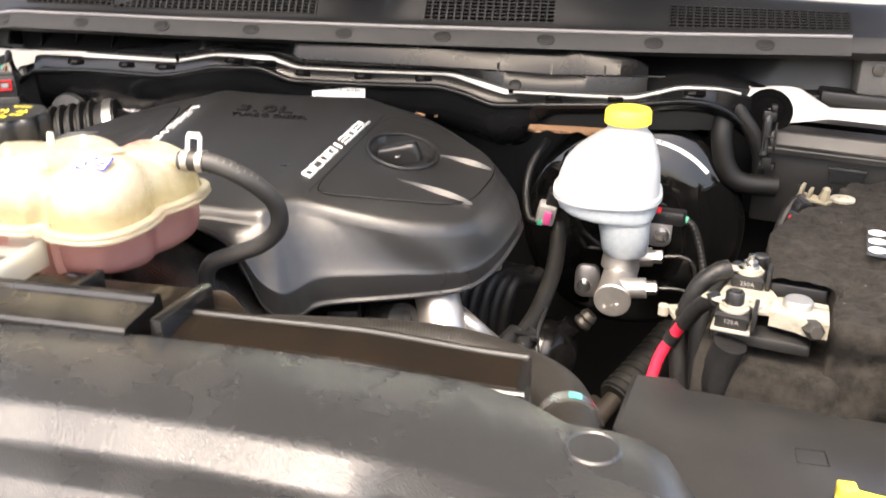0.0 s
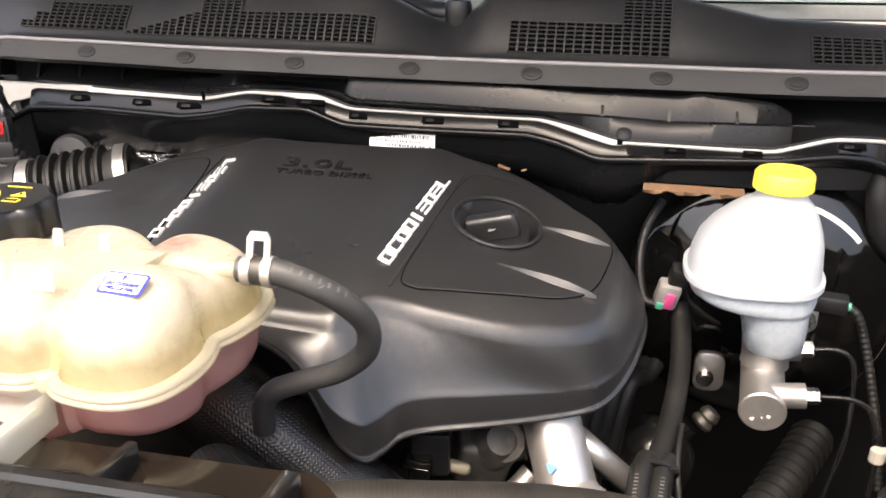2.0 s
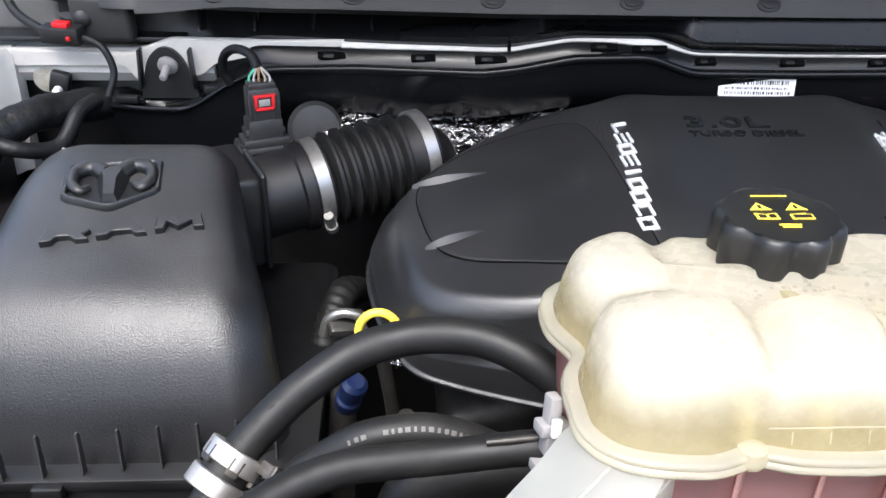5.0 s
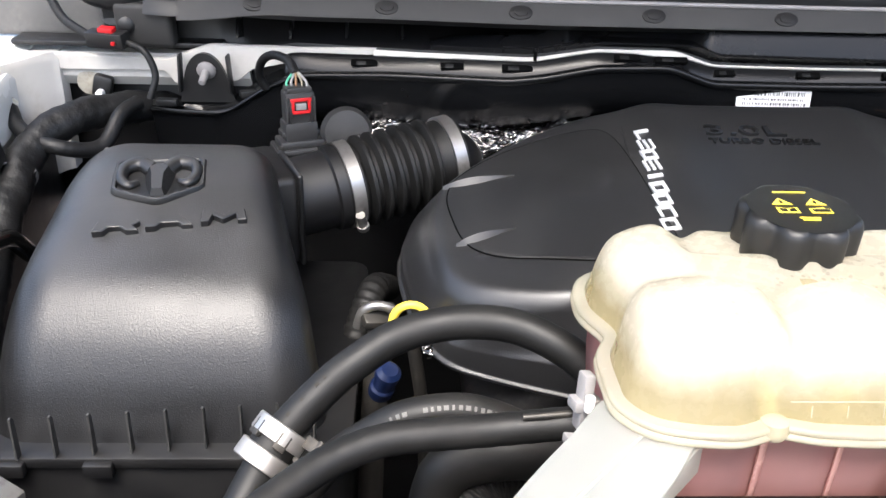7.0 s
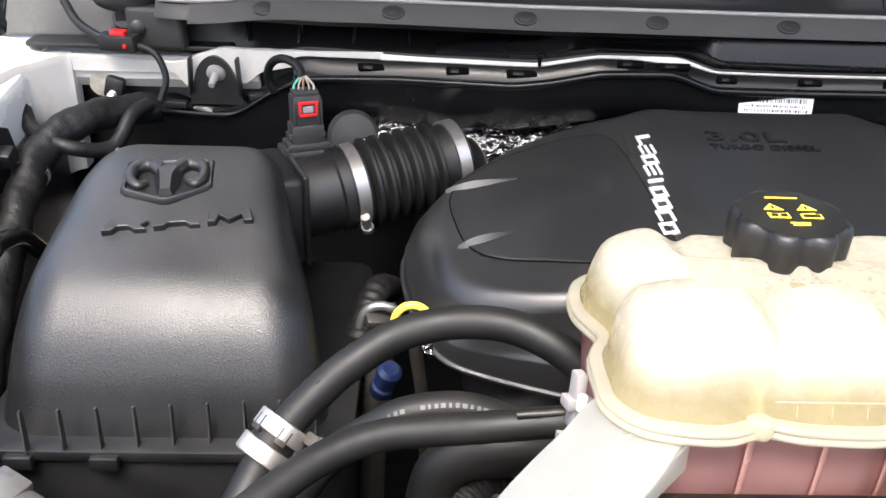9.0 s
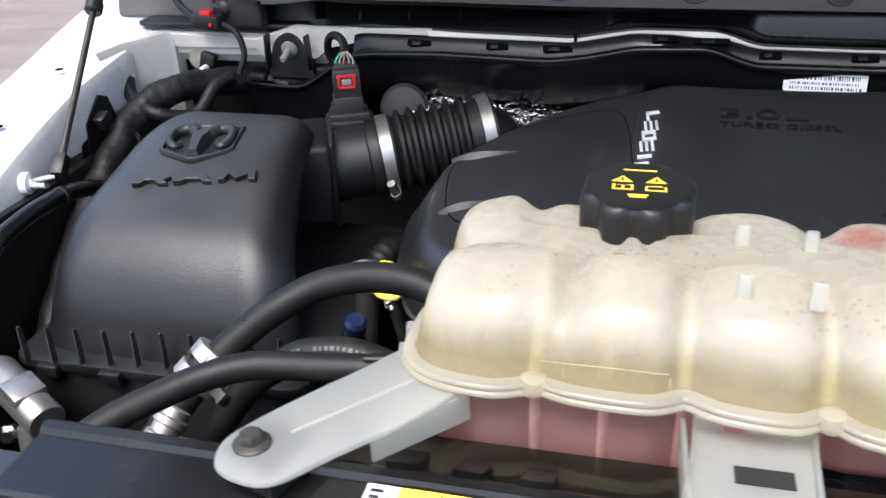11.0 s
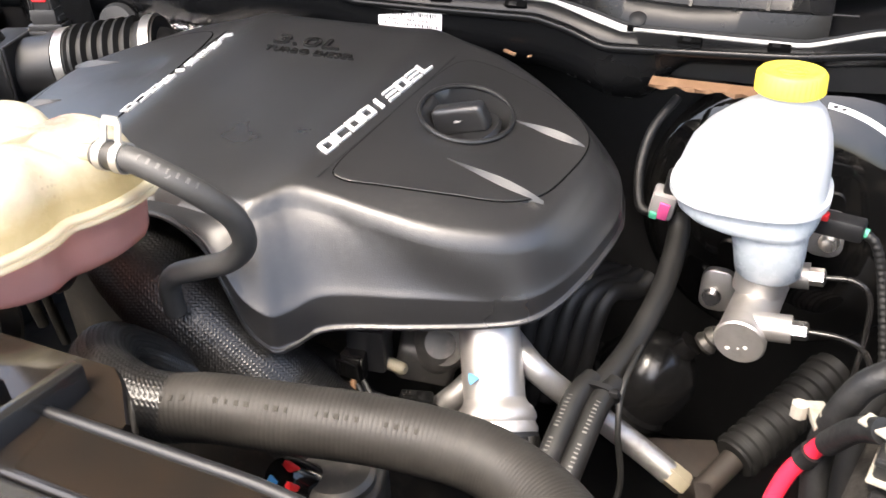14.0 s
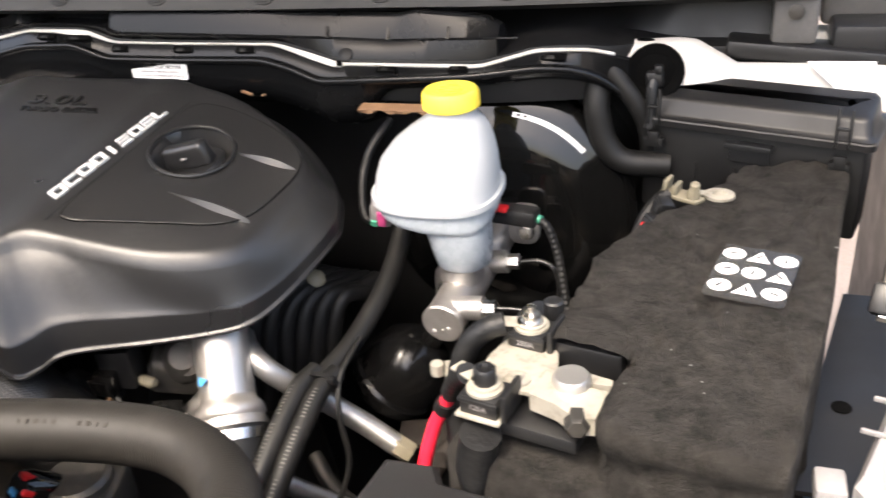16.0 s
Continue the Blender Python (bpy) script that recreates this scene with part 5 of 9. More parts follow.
def overflow_hose():
    t = thing("overflow_hose", (0.06, 0.745, 1.155), "black rubber overflow hose with a steel spring clamp", "hose")
    run = [(0.047, 0.703, 1.268), (0.075, 0.703, 1.268), (0.100, 0.708, 1.257), (0.116, 0.719, 1.241), (0.1245, 0.734, 1.219), (0.120, 0.745, 1.192), (0.098, 0.751, 1.170), (0.070, 0.752, 1.157), (0.046, 0.750, 1.147), (0.034, 0.752, 1.132), (0.030, 0.756, 1.105)]
    part("hose", tube(run, 0.0088, 22, 12), GREYHOSE, t)
    for s in (0.0545, 0.0690):
        part("clamp_band", moved(lathe([(0.0088, -0.0032), (0.0106, -0.0032), (0.0106, 0.0032), (0.0088, 0.0032), (0.0088, -0.0032)], 32), aim((s, 0.703, 1.268), (1, 0, 0))), ALU, t, "pale steel spring clamp" if s < 0.06 else "")
    part("clamp_bridge", moved(lathe([(0.0090, -0.0045), (0.0098, -0.0045), (0.0098, 0.0045), (0.0090, 0.0045), (0.0090, -0.0045)], 28), aim((0.0617, 0.703, 1.268), (1, 0, 0))), DARKMETAL, t)
    tang = [[(x, y + 0.0016 * w, z) for x, y, z in ((0.0535, 0.702, 1.276), (0.0535, 0.706, 1.290), (0.0560, 0.707, 1.2945), (0.0675, 0.707, 1.2945), (0.0700, 0.706, 1.290), (0.0700, 0.702, 1.276), (0.0655, 0.702, 1.276), (0.0655, 0.706, 1.2885), (0.0580, 0.706, 1.2885), (0.0580, 0.702, 1.276))] for w in (-0.5, 0.5)]
    part("clamp_tang", rings(tang), ALU, t, "pale steel clamp tang")
    print_row(t, run, 0.0088, 0.13, 0.26, 7, (0.1, -0.5, 0.85), GREYINK, (0.0018, 0.0040))
    part("printed_mark", moved(lathe([(0.0030, 0), (0.0026, 0.0003), (0, 0.0003)], 12), aim((0.1030, 0.7028, 1.2623), (0.30, -0.55, 0.75))), GREYINK, t)
    return t


overflow_hose()

# ---- air box and intake ----


def air_box():
    t = thing("air_filter_box", (-0.555, 0.92, 1.0), "black plastic air filter housing with a raised badge", "air filter box")
    spine = smooth_path([(0, 1.118, 1.075), (0, 1.117, 1.12), (0, 1.112, 1.165), (0, 1.098, 1.192), (0, 1.065, 1.2035), (0, 1.01, 1.2030), (0, 0.95, 1.190), (0, 0.90, 1.1755), (0, 0.868, 1.160), (0, 0.842, 1.135), (0, 0.824, 1.105), (0, 0.812, 1.075), (0, 0.806, 1.058)], 6)
    hub = Vector((0, 0.97, 1.06))

    def edge(y, z, right):
        if right:
            return straight_at([(0.80, -0.441), (0.86, -0.450), (0.95, -0.468), (1.05, -0.487), (1.12, -0.502)], y) + 0.012 * (1.20 - z) / 0.14
        return -0.676 - 0.014 * (1.20 - z) / 0.14

    loops = []
    R = 0.042
    cols = [(0.0, 1.0)] + [(1 - math.cos(a), 1 - math.sin(a)) for a in spread(radians(8), radians(90), 9)]
    for side, seq in ((False, cols), (True, cols[::-1])):
        for u, drop in seq:
            row = []
            for p in spine:
                x = edge(p.y, p.z, side) + (R * u if not side else -R * u)
                q = p + (hub - p).normalized() * (drop * R * 0.8)
                row.append(Vector((x, q.y, max(q.z, 1.058))))
            loops.append(row)
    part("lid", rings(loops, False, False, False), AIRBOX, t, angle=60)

    def lid(x, y):
        return straight_at([(p.y, p.z) for p in spine[::-1] if 0.82 < p.y < 1.10], y)

    part("lid_rim", slab(rounded(0.296, 0.325, 0.02, 4, -0.555, 0.950), 1.048, 1.058, 0.002), BLACK, t)
    part("lower_box", slab(rounded(0.285, 0.315, 0.02, 4, -0.555, 0.950), 0.90, 1.048, 0.004), BLACK, t)
    # ribs take a paler grey than the lid, painting in their lit edges
    for x in [-0.6810 + 0.0272 * i for i in range(10)]:
        y = 0.789 + 0.10 * (x + 0.6265)
        part("stiffening_rib", rings([[(x + dx, y + a, b) for a, b in ((-0.001, 1.058), (0.0065, 1.058), (0.0065, 1.090), (0.004, 1.094), (0.001, 1.094))] for dx in (-0.0008, 0.0008)]), GREYHOSE, t)
    for x in (-0.66, -0.595, -0.47):
        part("latch", moved(block(0.022, 0.008, 0.012, 0.002), pose(x, 0.785, 1.044)), BLACK, t)
    shield = [(-0.038, 0.024), (-0.034, 0.027), (0.034, 0.027), (0.038, 0.024), (0.038, -0.011), (0.034, -0.015), (0.003, -0.028), (-0.003, -0.028), (-0.034, -0.015), (-0.038, -0.011)]
    mb = pose(-0.584, 0.988, 1.1990, 9, 0, 9) @ Matrix.Diagonal((1.02, 1.25, 1.0, 1))
    rim = [[(x * k, (y + 0.001) * k, z) for x, y in shield] for k, z in ((1.03, -0.002), (1.01, 0.0028), (0.98, 0.0040), (0.93, 0.0040), (0.90, 0.0028), (0.89, -0.002))]
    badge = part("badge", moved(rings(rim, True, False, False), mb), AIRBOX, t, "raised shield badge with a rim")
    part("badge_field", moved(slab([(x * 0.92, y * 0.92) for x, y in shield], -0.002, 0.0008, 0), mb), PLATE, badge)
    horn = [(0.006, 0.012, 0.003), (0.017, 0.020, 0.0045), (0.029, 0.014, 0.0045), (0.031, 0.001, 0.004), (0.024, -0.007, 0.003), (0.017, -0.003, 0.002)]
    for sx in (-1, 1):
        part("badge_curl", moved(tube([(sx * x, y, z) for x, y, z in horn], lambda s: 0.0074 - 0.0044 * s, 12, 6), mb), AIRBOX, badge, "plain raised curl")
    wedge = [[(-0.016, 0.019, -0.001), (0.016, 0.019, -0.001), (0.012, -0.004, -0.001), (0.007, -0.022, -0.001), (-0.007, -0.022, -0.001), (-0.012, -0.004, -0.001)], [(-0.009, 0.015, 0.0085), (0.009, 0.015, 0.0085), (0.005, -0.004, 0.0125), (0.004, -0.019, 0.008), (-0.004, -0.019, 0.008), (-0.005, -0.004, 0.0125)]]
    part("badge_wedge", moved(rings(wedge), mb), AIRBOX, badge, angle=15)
    bars = (([(-0.019, -0.0072), (-0.010, -0.0072), (-0.006, -0.002), (0.003, -0.002), (0.008, -0.0072), (0.018, -0.0072), (0.013, -0.001), (0.019, 0.003), (0.016, 0.0072), (-0.014, 0.0072)], -0.604),
            ([(-0.020, -0.0072), (-0.011, -0.0072), (-0.007, -0.003), (0.007, -0.003), (0.010, -0.0072), (0.019, -0.0072), (0.008, 0.0072), (-0.006, 0.0072)], -0.562),
            ([(-0.019, -0.0072), (-0.012, -0.0072), (-0.009, 0.001), (-0.001, -0.006), (0.010, 0.001), (0.011, -0.0072), (0.019, -0.0072), (0.017, 0.0072), (0.007, 0.0072), (0.0, 0.000), (-0.008, 0.0072), (-0.017, 0.0072)], -0.519))
    for outline, x in bars:
        y = 0.9300 + (x + 0.56) * 0.17
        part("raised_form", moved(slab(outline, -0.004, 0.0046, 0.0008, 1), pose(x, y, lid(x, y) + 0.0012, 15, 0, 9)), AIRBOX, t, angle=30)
    part("outlet_box", moved(block(0.050, 0.104, 0.094, 0.008, 3), pose(-0.513, 1.096, 1.083, 0, 0, 22)), BLACK, t)
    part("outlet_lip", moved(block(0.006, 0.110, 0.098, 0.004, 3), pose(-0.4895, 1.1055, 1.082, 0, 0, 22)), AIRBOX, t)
    return t


air_box()
INTAKE = Vector((0.90, 0.36, 0.125)).normalized()


def intake():
    t = thing("intake_duct", (-0.42, 1.12, 1.09), "black corrugated rubber intake duct with steel band clamps", "intake duct")
    o = Vector((-0.438, 1.123, 1.141))

    def along(s):
        return o + INTAKE * s

    R = 0.0435
    part("sensor_tube", moved(lathe([(R - 0.004, -0.062), (R - 0.002, -0.060), (R - 0.002, -0.012), (R + 0.002, -0.010), (R + 0.002, 0.0), (R - 0.002, 0.0)], 40), aim(o, INTAKE)), BLACK, t)
    part("bellows", moved(lathe([(R, 0.0), (R + 0.001, 0.018)] + [(R + (0.005 if i % 4 in (1, 2) else -0.003), 0.022 + i * 0.0036) for i in range(25)] + [(R, 0.115), (R, 0.135)], 40), aim(o, INTAKE)), RUBBER, t)
    for s in (0.009, 0.125):
        p = along(s)
        clamp_ring(t, p, INTAKE, R + 0.001, 0.0065, PIPEMETAL, label="dull steel band clamp")
        scr = p + Vector((0.35, -0.78, -0.52)).normalized() * (R + 0.006)
        part("clamp_screw", moved(lathe([(0.005, -0.012), (0.005, 0.006), (0.0065, 0.006), (0.0065, 0.012), (0, 0.012)], 12), aim(scr, (0.1, 0.5, -0.8))), PIPEMETAL, t)
    part("elbow", tube([along(0.125), along(0.132) + Vector((0, 0.001, -0.003)), along(0.138) + Vector((0, 0.004, -0.020)), along(0.140) + Vector((0.002, 0.006, -0.07))], R * 0.70, 28, 6), VENTBLACK, t)
    return t


intake()


def maf_sensor():
    base = Vector((-0.480, 1.146, 1.172))
    t = thing("airflow_sensor", base, "dark grey airflow sensor plug with a red locking tab", "sensor")
    m = Matrix.Translation(base) @ pose(0, 0, 0, 0, 0, 22)
    foot = part("base_plate", moved(join(block(0.056, 0.036, 0.007, 0.002), moved(block(0.046, 0.030, 0.008, 0.002), pose(0, 0, 0.007))), m), PLUGGREY, t)
    for x in (-0.022, 0.022):
        part("foot_screw", moved(lathe([(0.0045, 0), (0.0045, 0.003), (0.003, 0.004), (0, 0.004)], 12), m @ pose(x, -0.011, 0.007)), DARKMETAL, foot)
    part("socket", moved(join(block(0.034, 0.026, 0.020, 0.002), moved(block(0.040, 0.018, 0.006, 0.001), pose(0, 0, 0.004))), m @ pose(0, 0, 0.014)), PLUGGREY, t)
    plug = part("plug", moved(join(block(0.030, 0.022, 0.034, 0.002), moved(block(0.026, 0.018, 0.006, 0.001), pose(0, 0, 0.033))), m @ pose(0, 0, 0.031)), PLUGGREY, t)
    for x in (-0.0145, -0.0105, 0.0105, 0.0145):
        part("plug_rib", moved(block(0.0016, 0.003, 0.028, 0.0004), m @ pose(x, -0.0115, 0.033)), PLUGGREY, plug)
    part("red_tab", moved(join(block(0.018, 0.003, 0.003, 0.0006), moved(block(0.003, 0.003, 0.012, 0.0006), pose(-0.0085, 0, 0.002)), moved(block(0.003, 0.003, 0.012, 0.0006), pose(0.0085, 0, 0.002)), moved(block(0.022, 0.003, 0.003, 0.0006), pose(0, 0, 0.013))), m @ pose(0, -0.0125, 0.044)), RED, t, "red locking tab")
    part("tab_face", moved(block(0.011, 0.002, 0.007, 0.0006), m @ pose(0, -0.0125, 0.048)), GREYPLASTIC, t)
    for i, (x, mat) in enumerate(((-0.009, GREEN), (-0.005, GREYPLASTIC), (-0.001, COPPERSEAL), (0.004, TAN), (0.008, GREYPLASTIC))):
        part("wire", tube([base + Vector((x, -0.002, 0.066)), base + Vector((x * 1.2, 0.002, 0.073)), base + Vector((-0.002 + 0.2 * x, 0.010, 0.082))], 0.0013, 6, 6), mat, t)
    part("loom", tube([base + Vector((-0.002, 0.009, 0.079)), base + Vector((-0.011, 0.028, 0.088)), base + Vector((-0.030, 0.052, 0.088)), base + Vector((-0.046, 0.072, 0.076)), base + Vector((-0.052, 0.085, 0.056)), base + Vector((-0.046, 0.09, 0.040))], 0.0048, 12, 8), TAPE, t, "taped wiring loom")
    return t


maf_sensor()

# ---- front crossmember ----


def sight_shield():
    t = thing("radiator_shield", (0, 0.3, 1.05), "black leather-grained plastic radiator top cover", "radiator cover")
    xs = spread(-0.80, 0.62, 96)

    def back(x):
        return straight_at([(-0.8, 0.45), (-0.45, 0.492), (-0.1, 0.500), (0.0, 0.506), (0.10, 0.513), (0.20, 0.512), (0.36, 0.500), (0.395, 0.486), (0.42, 0.466), (0.46, 0.462), (0.482, 0.452), (0.52, 0.39), (0.60, 0.22), (0.64, 0.15)], x)

    def prof(x):
        b = back(x)
        z = 1.196 - 0.05 * step01(0.478, 0.56, x) + 0.0025 * math.exp(-(((x - 0.405) / 0.010) ** 2))
        k = min(1.0, (b - 0.14) / 0.36)
        d = 0.017 * (0.45 * step01(0.425, 0.385, x) + 0.55 * step01(0.330, 0.318, x))
        e = 0.014 * step01(0.33, 0.315, x)
        steps = ((0, -0.05), (0, -0.006), (0.002, -0.002), (0.006, 0.0), (0.05, 0.001), (0.096, 0.0), (0.100, -0.05 * d), (0.105, -0.2 * d), (0.120, -0.85 * d), (0.125, -d), (0.130, -d + 0.0005), (0.152, -d + 0.002), (0.157, -d + 0.0018 - 0.1 * e), (0.174, -d - 0.9 * e), (0.180, -d - e), (0.25, -d - e - 0.01), (0.32, -0.09), (0.40, -0.15), (0.40, -0.17), (0.30, -0.12))
        return [(b - k * dy, z + dz) for dy, dz in steps]

    part("panel", strip_along(xs, prof), SHIELD, t, angle=50)
    part("push_clip", moved(lathe([(0.017, 0), (0.017, 0.001), (0.0155, 0.002), (0.0145, 0.0012), (0.006, 0.0016), (0, 0.0016)], 32), pose(0.443, 0.436, 1.1965)), SHIELD, t, "round flush push clip")
    return t


sight_shield()


def crossmember():
    t = thing("radiator_crossmember", (-0.1, 0.53, 1.1), "glossy black plastic radiator crossmember", "crossmember")
    xs = spread(-0.45, 0.10, 24)
    part("top_rail", strip_along(xs, lambda x: [(0.503, 1.15), (0.503, 1.199), (0.505, 1.2015), (0.546, 1.203), (0.548, 1.2065), (0.553, 1.2075), (0.557, 1.205), (0.558, 1.19), (0.56, 1.15)]), BEAM, t)
    part("inner_channel", strip_along(spread(-0.30, 0.168, 40), lambda x: [(0.545, 1.14), (0.545, 1.180), (0.548, 1.182), (0.602 - 1.0 * max(0.0, x - 0.136), 1.190 - 0.12 * max(0.0, x - 0.136)), (0.605 - 1.0 * max(0.0, x - 0.136), 1.183), (0.605 - 1.0 * max(0.0, x - 0.136), 1.14)]), BROWNSHEEN, t, "glossy channel with a brown reflection painted in")
    part("end_block", moved(block(0.010, 0.070, 0.042, 0.0015, 2), pose(0.122, 0.550, 1.163, 0, 0, -6)), BEAM, t, "thin black end wall")
    part("low_rail", strip_along(spread(0.112, 0.394, 24), lambda x: [(q - 0.014 * step01(0.25, 0.39, x), z) for q, z in ((0.517, 1.12), (0.517, 1.185), (0.5185, 1.1865), (0.5200, 1.187), (0.535, 1.1892), (0.553, 1.1918), (0.557, 1.192), (0.5595, 1.190), (0.5605, 1.186), (0.561, 1.12))]), BEAM, t)
    # thin strip that carries the painted brown reflection of the rail top
    part("rail_reflection", strip_along(spread(0.116, 0.388, 20), lambda x: [(q - 0.014 * step01(0.25, 0.39, x), z) for q, z in ((0.5215, 1.1878), (0.5350, 1.1899), (0.5525, 1.1924), (0.5525, 1.1910), (0.5350, 1.1885), (0.5215, 1.1868))]), BROWNSHEEN, t, "brown reflection painted on the rail")
    part("rail_bead", tube([(x, 0.5570 - 0.014 * step01(0.25, 0.39, x), 1.1915) for x in spread(0.114, 0.392, 20)], 0.0036, 10, 1, smooth=False), BLACK, t)
    for x in (-0.245, -0.21, -0.175):
        part("gusset", rings([[(x + dx, a, b) for a, b in ((0.560, 1.185), (0.560, 1.206), (0.585, 1.190), (0.60, 1.185))] for dx in (-0.008, 0.008)]), BEAM, t)
    part("cross_rib", moved(block(0.007, 0.046, 0.024, 0.0012, 2), pose(0.022, 0.570, 1.180, 0, 0, -6)), BEAM, t, "thin black cross wall")
    part("mount_pad", moved(block(0.040, 0.040, 0.014, 0.003), pose(-0.310, 0.545, 1.205, 0, 0, -20)), BLACK, t)
    part("mount_pad", moved(block(0.062, 0.045, 0.006, 0.002), pose(-0.082, 0.533, 1.2015)), BLACK, t)
    part("rear_rail", strip_along(spread(-0.62, -0.33, 14), lambda x: [(0.47, 1.12), (0.47, 1.19), (0.475, 1.195), (0.535, 1.197), (0.54, 1.193), (0.54, 1.12)]), SHIELD, t)
    return t


crossmember()


def warning_label():
    t = thing("warning_label", (-0.19, 0.52, 1.205), "white underhood label with yellow and black warning blocks", "label")

    def q(x0, x1, y0, y1, z, mat, name, label=""):
        part(name, slab([(x0, y0), (x1, y0), (x1, y1), (x0, y1)], 1.204 + z, 1.2044 + z, 0), mat, t, label)

    q(-0.257, -0.117, 0.501, 0.544, 0.0, STICKER, "sheet")
    q(-0.240, -0.198, 0.530, 0.5435, 0.0005, YELLOW, "yellow_block")
    q(-0.240, -0.198, 0.501, 0.5297, 0.0005, INK, "black_block")
    q(-0.219, -0.199, 0.502, 0.516, 0.0010, YELLOW, "yellow_block")
    part("prohibition_disc", moved(lathe([(0.0095, 0), (0.0095, 0.0004), (0.0075, 0.0004), (0.0075, 0)], 28), pose(-0.230, 0.514, 1.2052)), STICKER, t)
    part("prohibition_ring", moved(join(lathe([(0.0075, 0), (0.0092, 0), (0.0092, 0.0004), (0.0075, 0.0004), (0.0075, 0)], 28), slab([(-0.008, -0.001), (0.008, -0.001), (0.008, 0.001), (-0.008, 0.001)], 0, 0.0004, 0)), pose(-0.230, 0.514, 1.2057, 0, 0, 40)), REDINK, t)
    part("warning_triangle", slab([(-0.224, 0.532), (-0.212, 0.532), (-0.218, 0.5415)], 1.2050, 1.2054, 0), INK, t)
    for x in (-0.2145, -0.2045):
        part("pictogram", slab([(x - 0.0035, 0.504), (x + 0.0035, 0.504), (x, 0.512)], 1.2056, 1.206, 0), INK, t)
    for i in range(9):
        q(-0.2545 + 0.0, -0.2505 + 0.0015 * (i % 3), 0.504 + i * 0.0043, 0.506 + i * 0.0043, 0.0005, INK, "print_bar")
    for x0, x1, y in ((-0.192, -0.187, 0.538), (-0.182, -0.155, 0.538), (-0.165, -0.138, 0.522), (-0.192, -0.187, 0.508), (-0.182, -0.172, 0.508), (-0.150, -0.122, 0.506), (-0.127, -0.124, 0.538)):
        q(x0, x1, y, y + 0.0022, 0.0005, INK, "print_bar")
    for k in range(7):
        q(-0.188 + 0.0062 * k, -0.1845 + 0.0062 * k + 0.0012 * (k % 2), 0.5318, 0.5332, 0.0005, INK, "print_bar")
        q(-0.186 + 0.0074 * k, -0.1815 + 0.0074 * k - 0.0010 * (k % 3), 0.5168, 0.5180, 0.0005, INK, "print_bar")
    part("burst_mark", moved(lathe([(0.0030, 0), (0.0030, 0.0004), (0, 0.0004)], 16, lambda a, z, r: 0.35 * r * math.cos(8 * a)), pose(-0.2115, 0.5245, 1.2052)), STICKER, t)
    q(-0.2075, -0.2000, 0.5232, 0.5252, 0.0010, STICKER, "print_bar")
    q(-0.194, -0.120, 0.5125, 0.5128, 0.0005, INK, "rule")
    q(-0.1945, -0.1942, 0.502, 0.543, 0.0005, INK, "rule")
    return t


warning_label()

# ---- hoses on the left ----


def heater_hose():
    t = thing("heater_hose", (-0.51, 0.68, 1.05), "thick black rubber heater hose with a wide steel spring clamp", "hose")
    way = [(-0.505, 0.650, 1.040), (-0.480, 0.675, 1.085), (-0.4635, 0.703, 1.1095), (-0.447, 0.728, 1.129), (-0.421, 0.747, 1.151), (-0.401, 0.758, 1.164), (-0.372, 0.770, 1.178), (-0.334, 0.773, 1.1875), (-0.295, 0.768, 1.1885), (-0.263, 0.755, 1.180), (-0.240, 0.745, 1.163), (-0.225, 0.740, 1.13)]
    part("hose", tube(way, 0.0119, 24, 12, 0.004, True, True, lambda s, a: 0.0005 * math.exp(-((s - 0.11) / 0.05) ** 2) + 0.00012 * math.sin(s * 900)), RUBBER, t)
    print_row(t, way, 0.0121, 0.335, 0.43, 7, (-0.2, -0.55, 0.8), FADED, (0.0026, 0.0022), (2, 4))
    d = Vector((0.55, 0.56, 0.60)).normalized()
    mid = aim(Vector((-0.4525, 0.7215, 1.1235)), d)
    for s in (-0.0095, 0.0095):
        part("clamp_band", moved(lathe([(0.0150, -0.0060), (0.0192, -0.0062), (0.0200, -0.0054), (0.0200, 0.0054), (0.0192, 0.0062), (0.0150, 0.0060)], 44), mid @ pose(0, 0, s)), ALU, t, "pale silver spring clamp band" if s < 0 else "")
    part("clamp_seat", moved(lathe([(0.0140, -0.006), (0.0162, -0.006), (0.0162, 0.006), (0.0140, 0.006)], 32), mid), RUBBER, t)
    for a in (15, 75, 140, 205, 265, 330):
        part("clamp_bridge", moved(block(0.0036, 0.0085, 0.012, 0.0008), mid @ pose(0, 0, 0, 0, 0, a) @ pose(0.0180, 0, 0)), DARKMETAL, t)
    for s, a in ((-0.0105, 196), (0.0105, 184)):
        part("clamp_ear", moved(join(block(0.013, 0.0042, 0.009, 0.001), moved(block(0.0035, 0.010, 0.010, 0.001), pose(0.0065, 0, 0))), mid @ pose(0, 0, s, 0, 0, a) @ pose(0.0255, 0, 0)), DARKMETAL, t)
    return t


heater_hose()


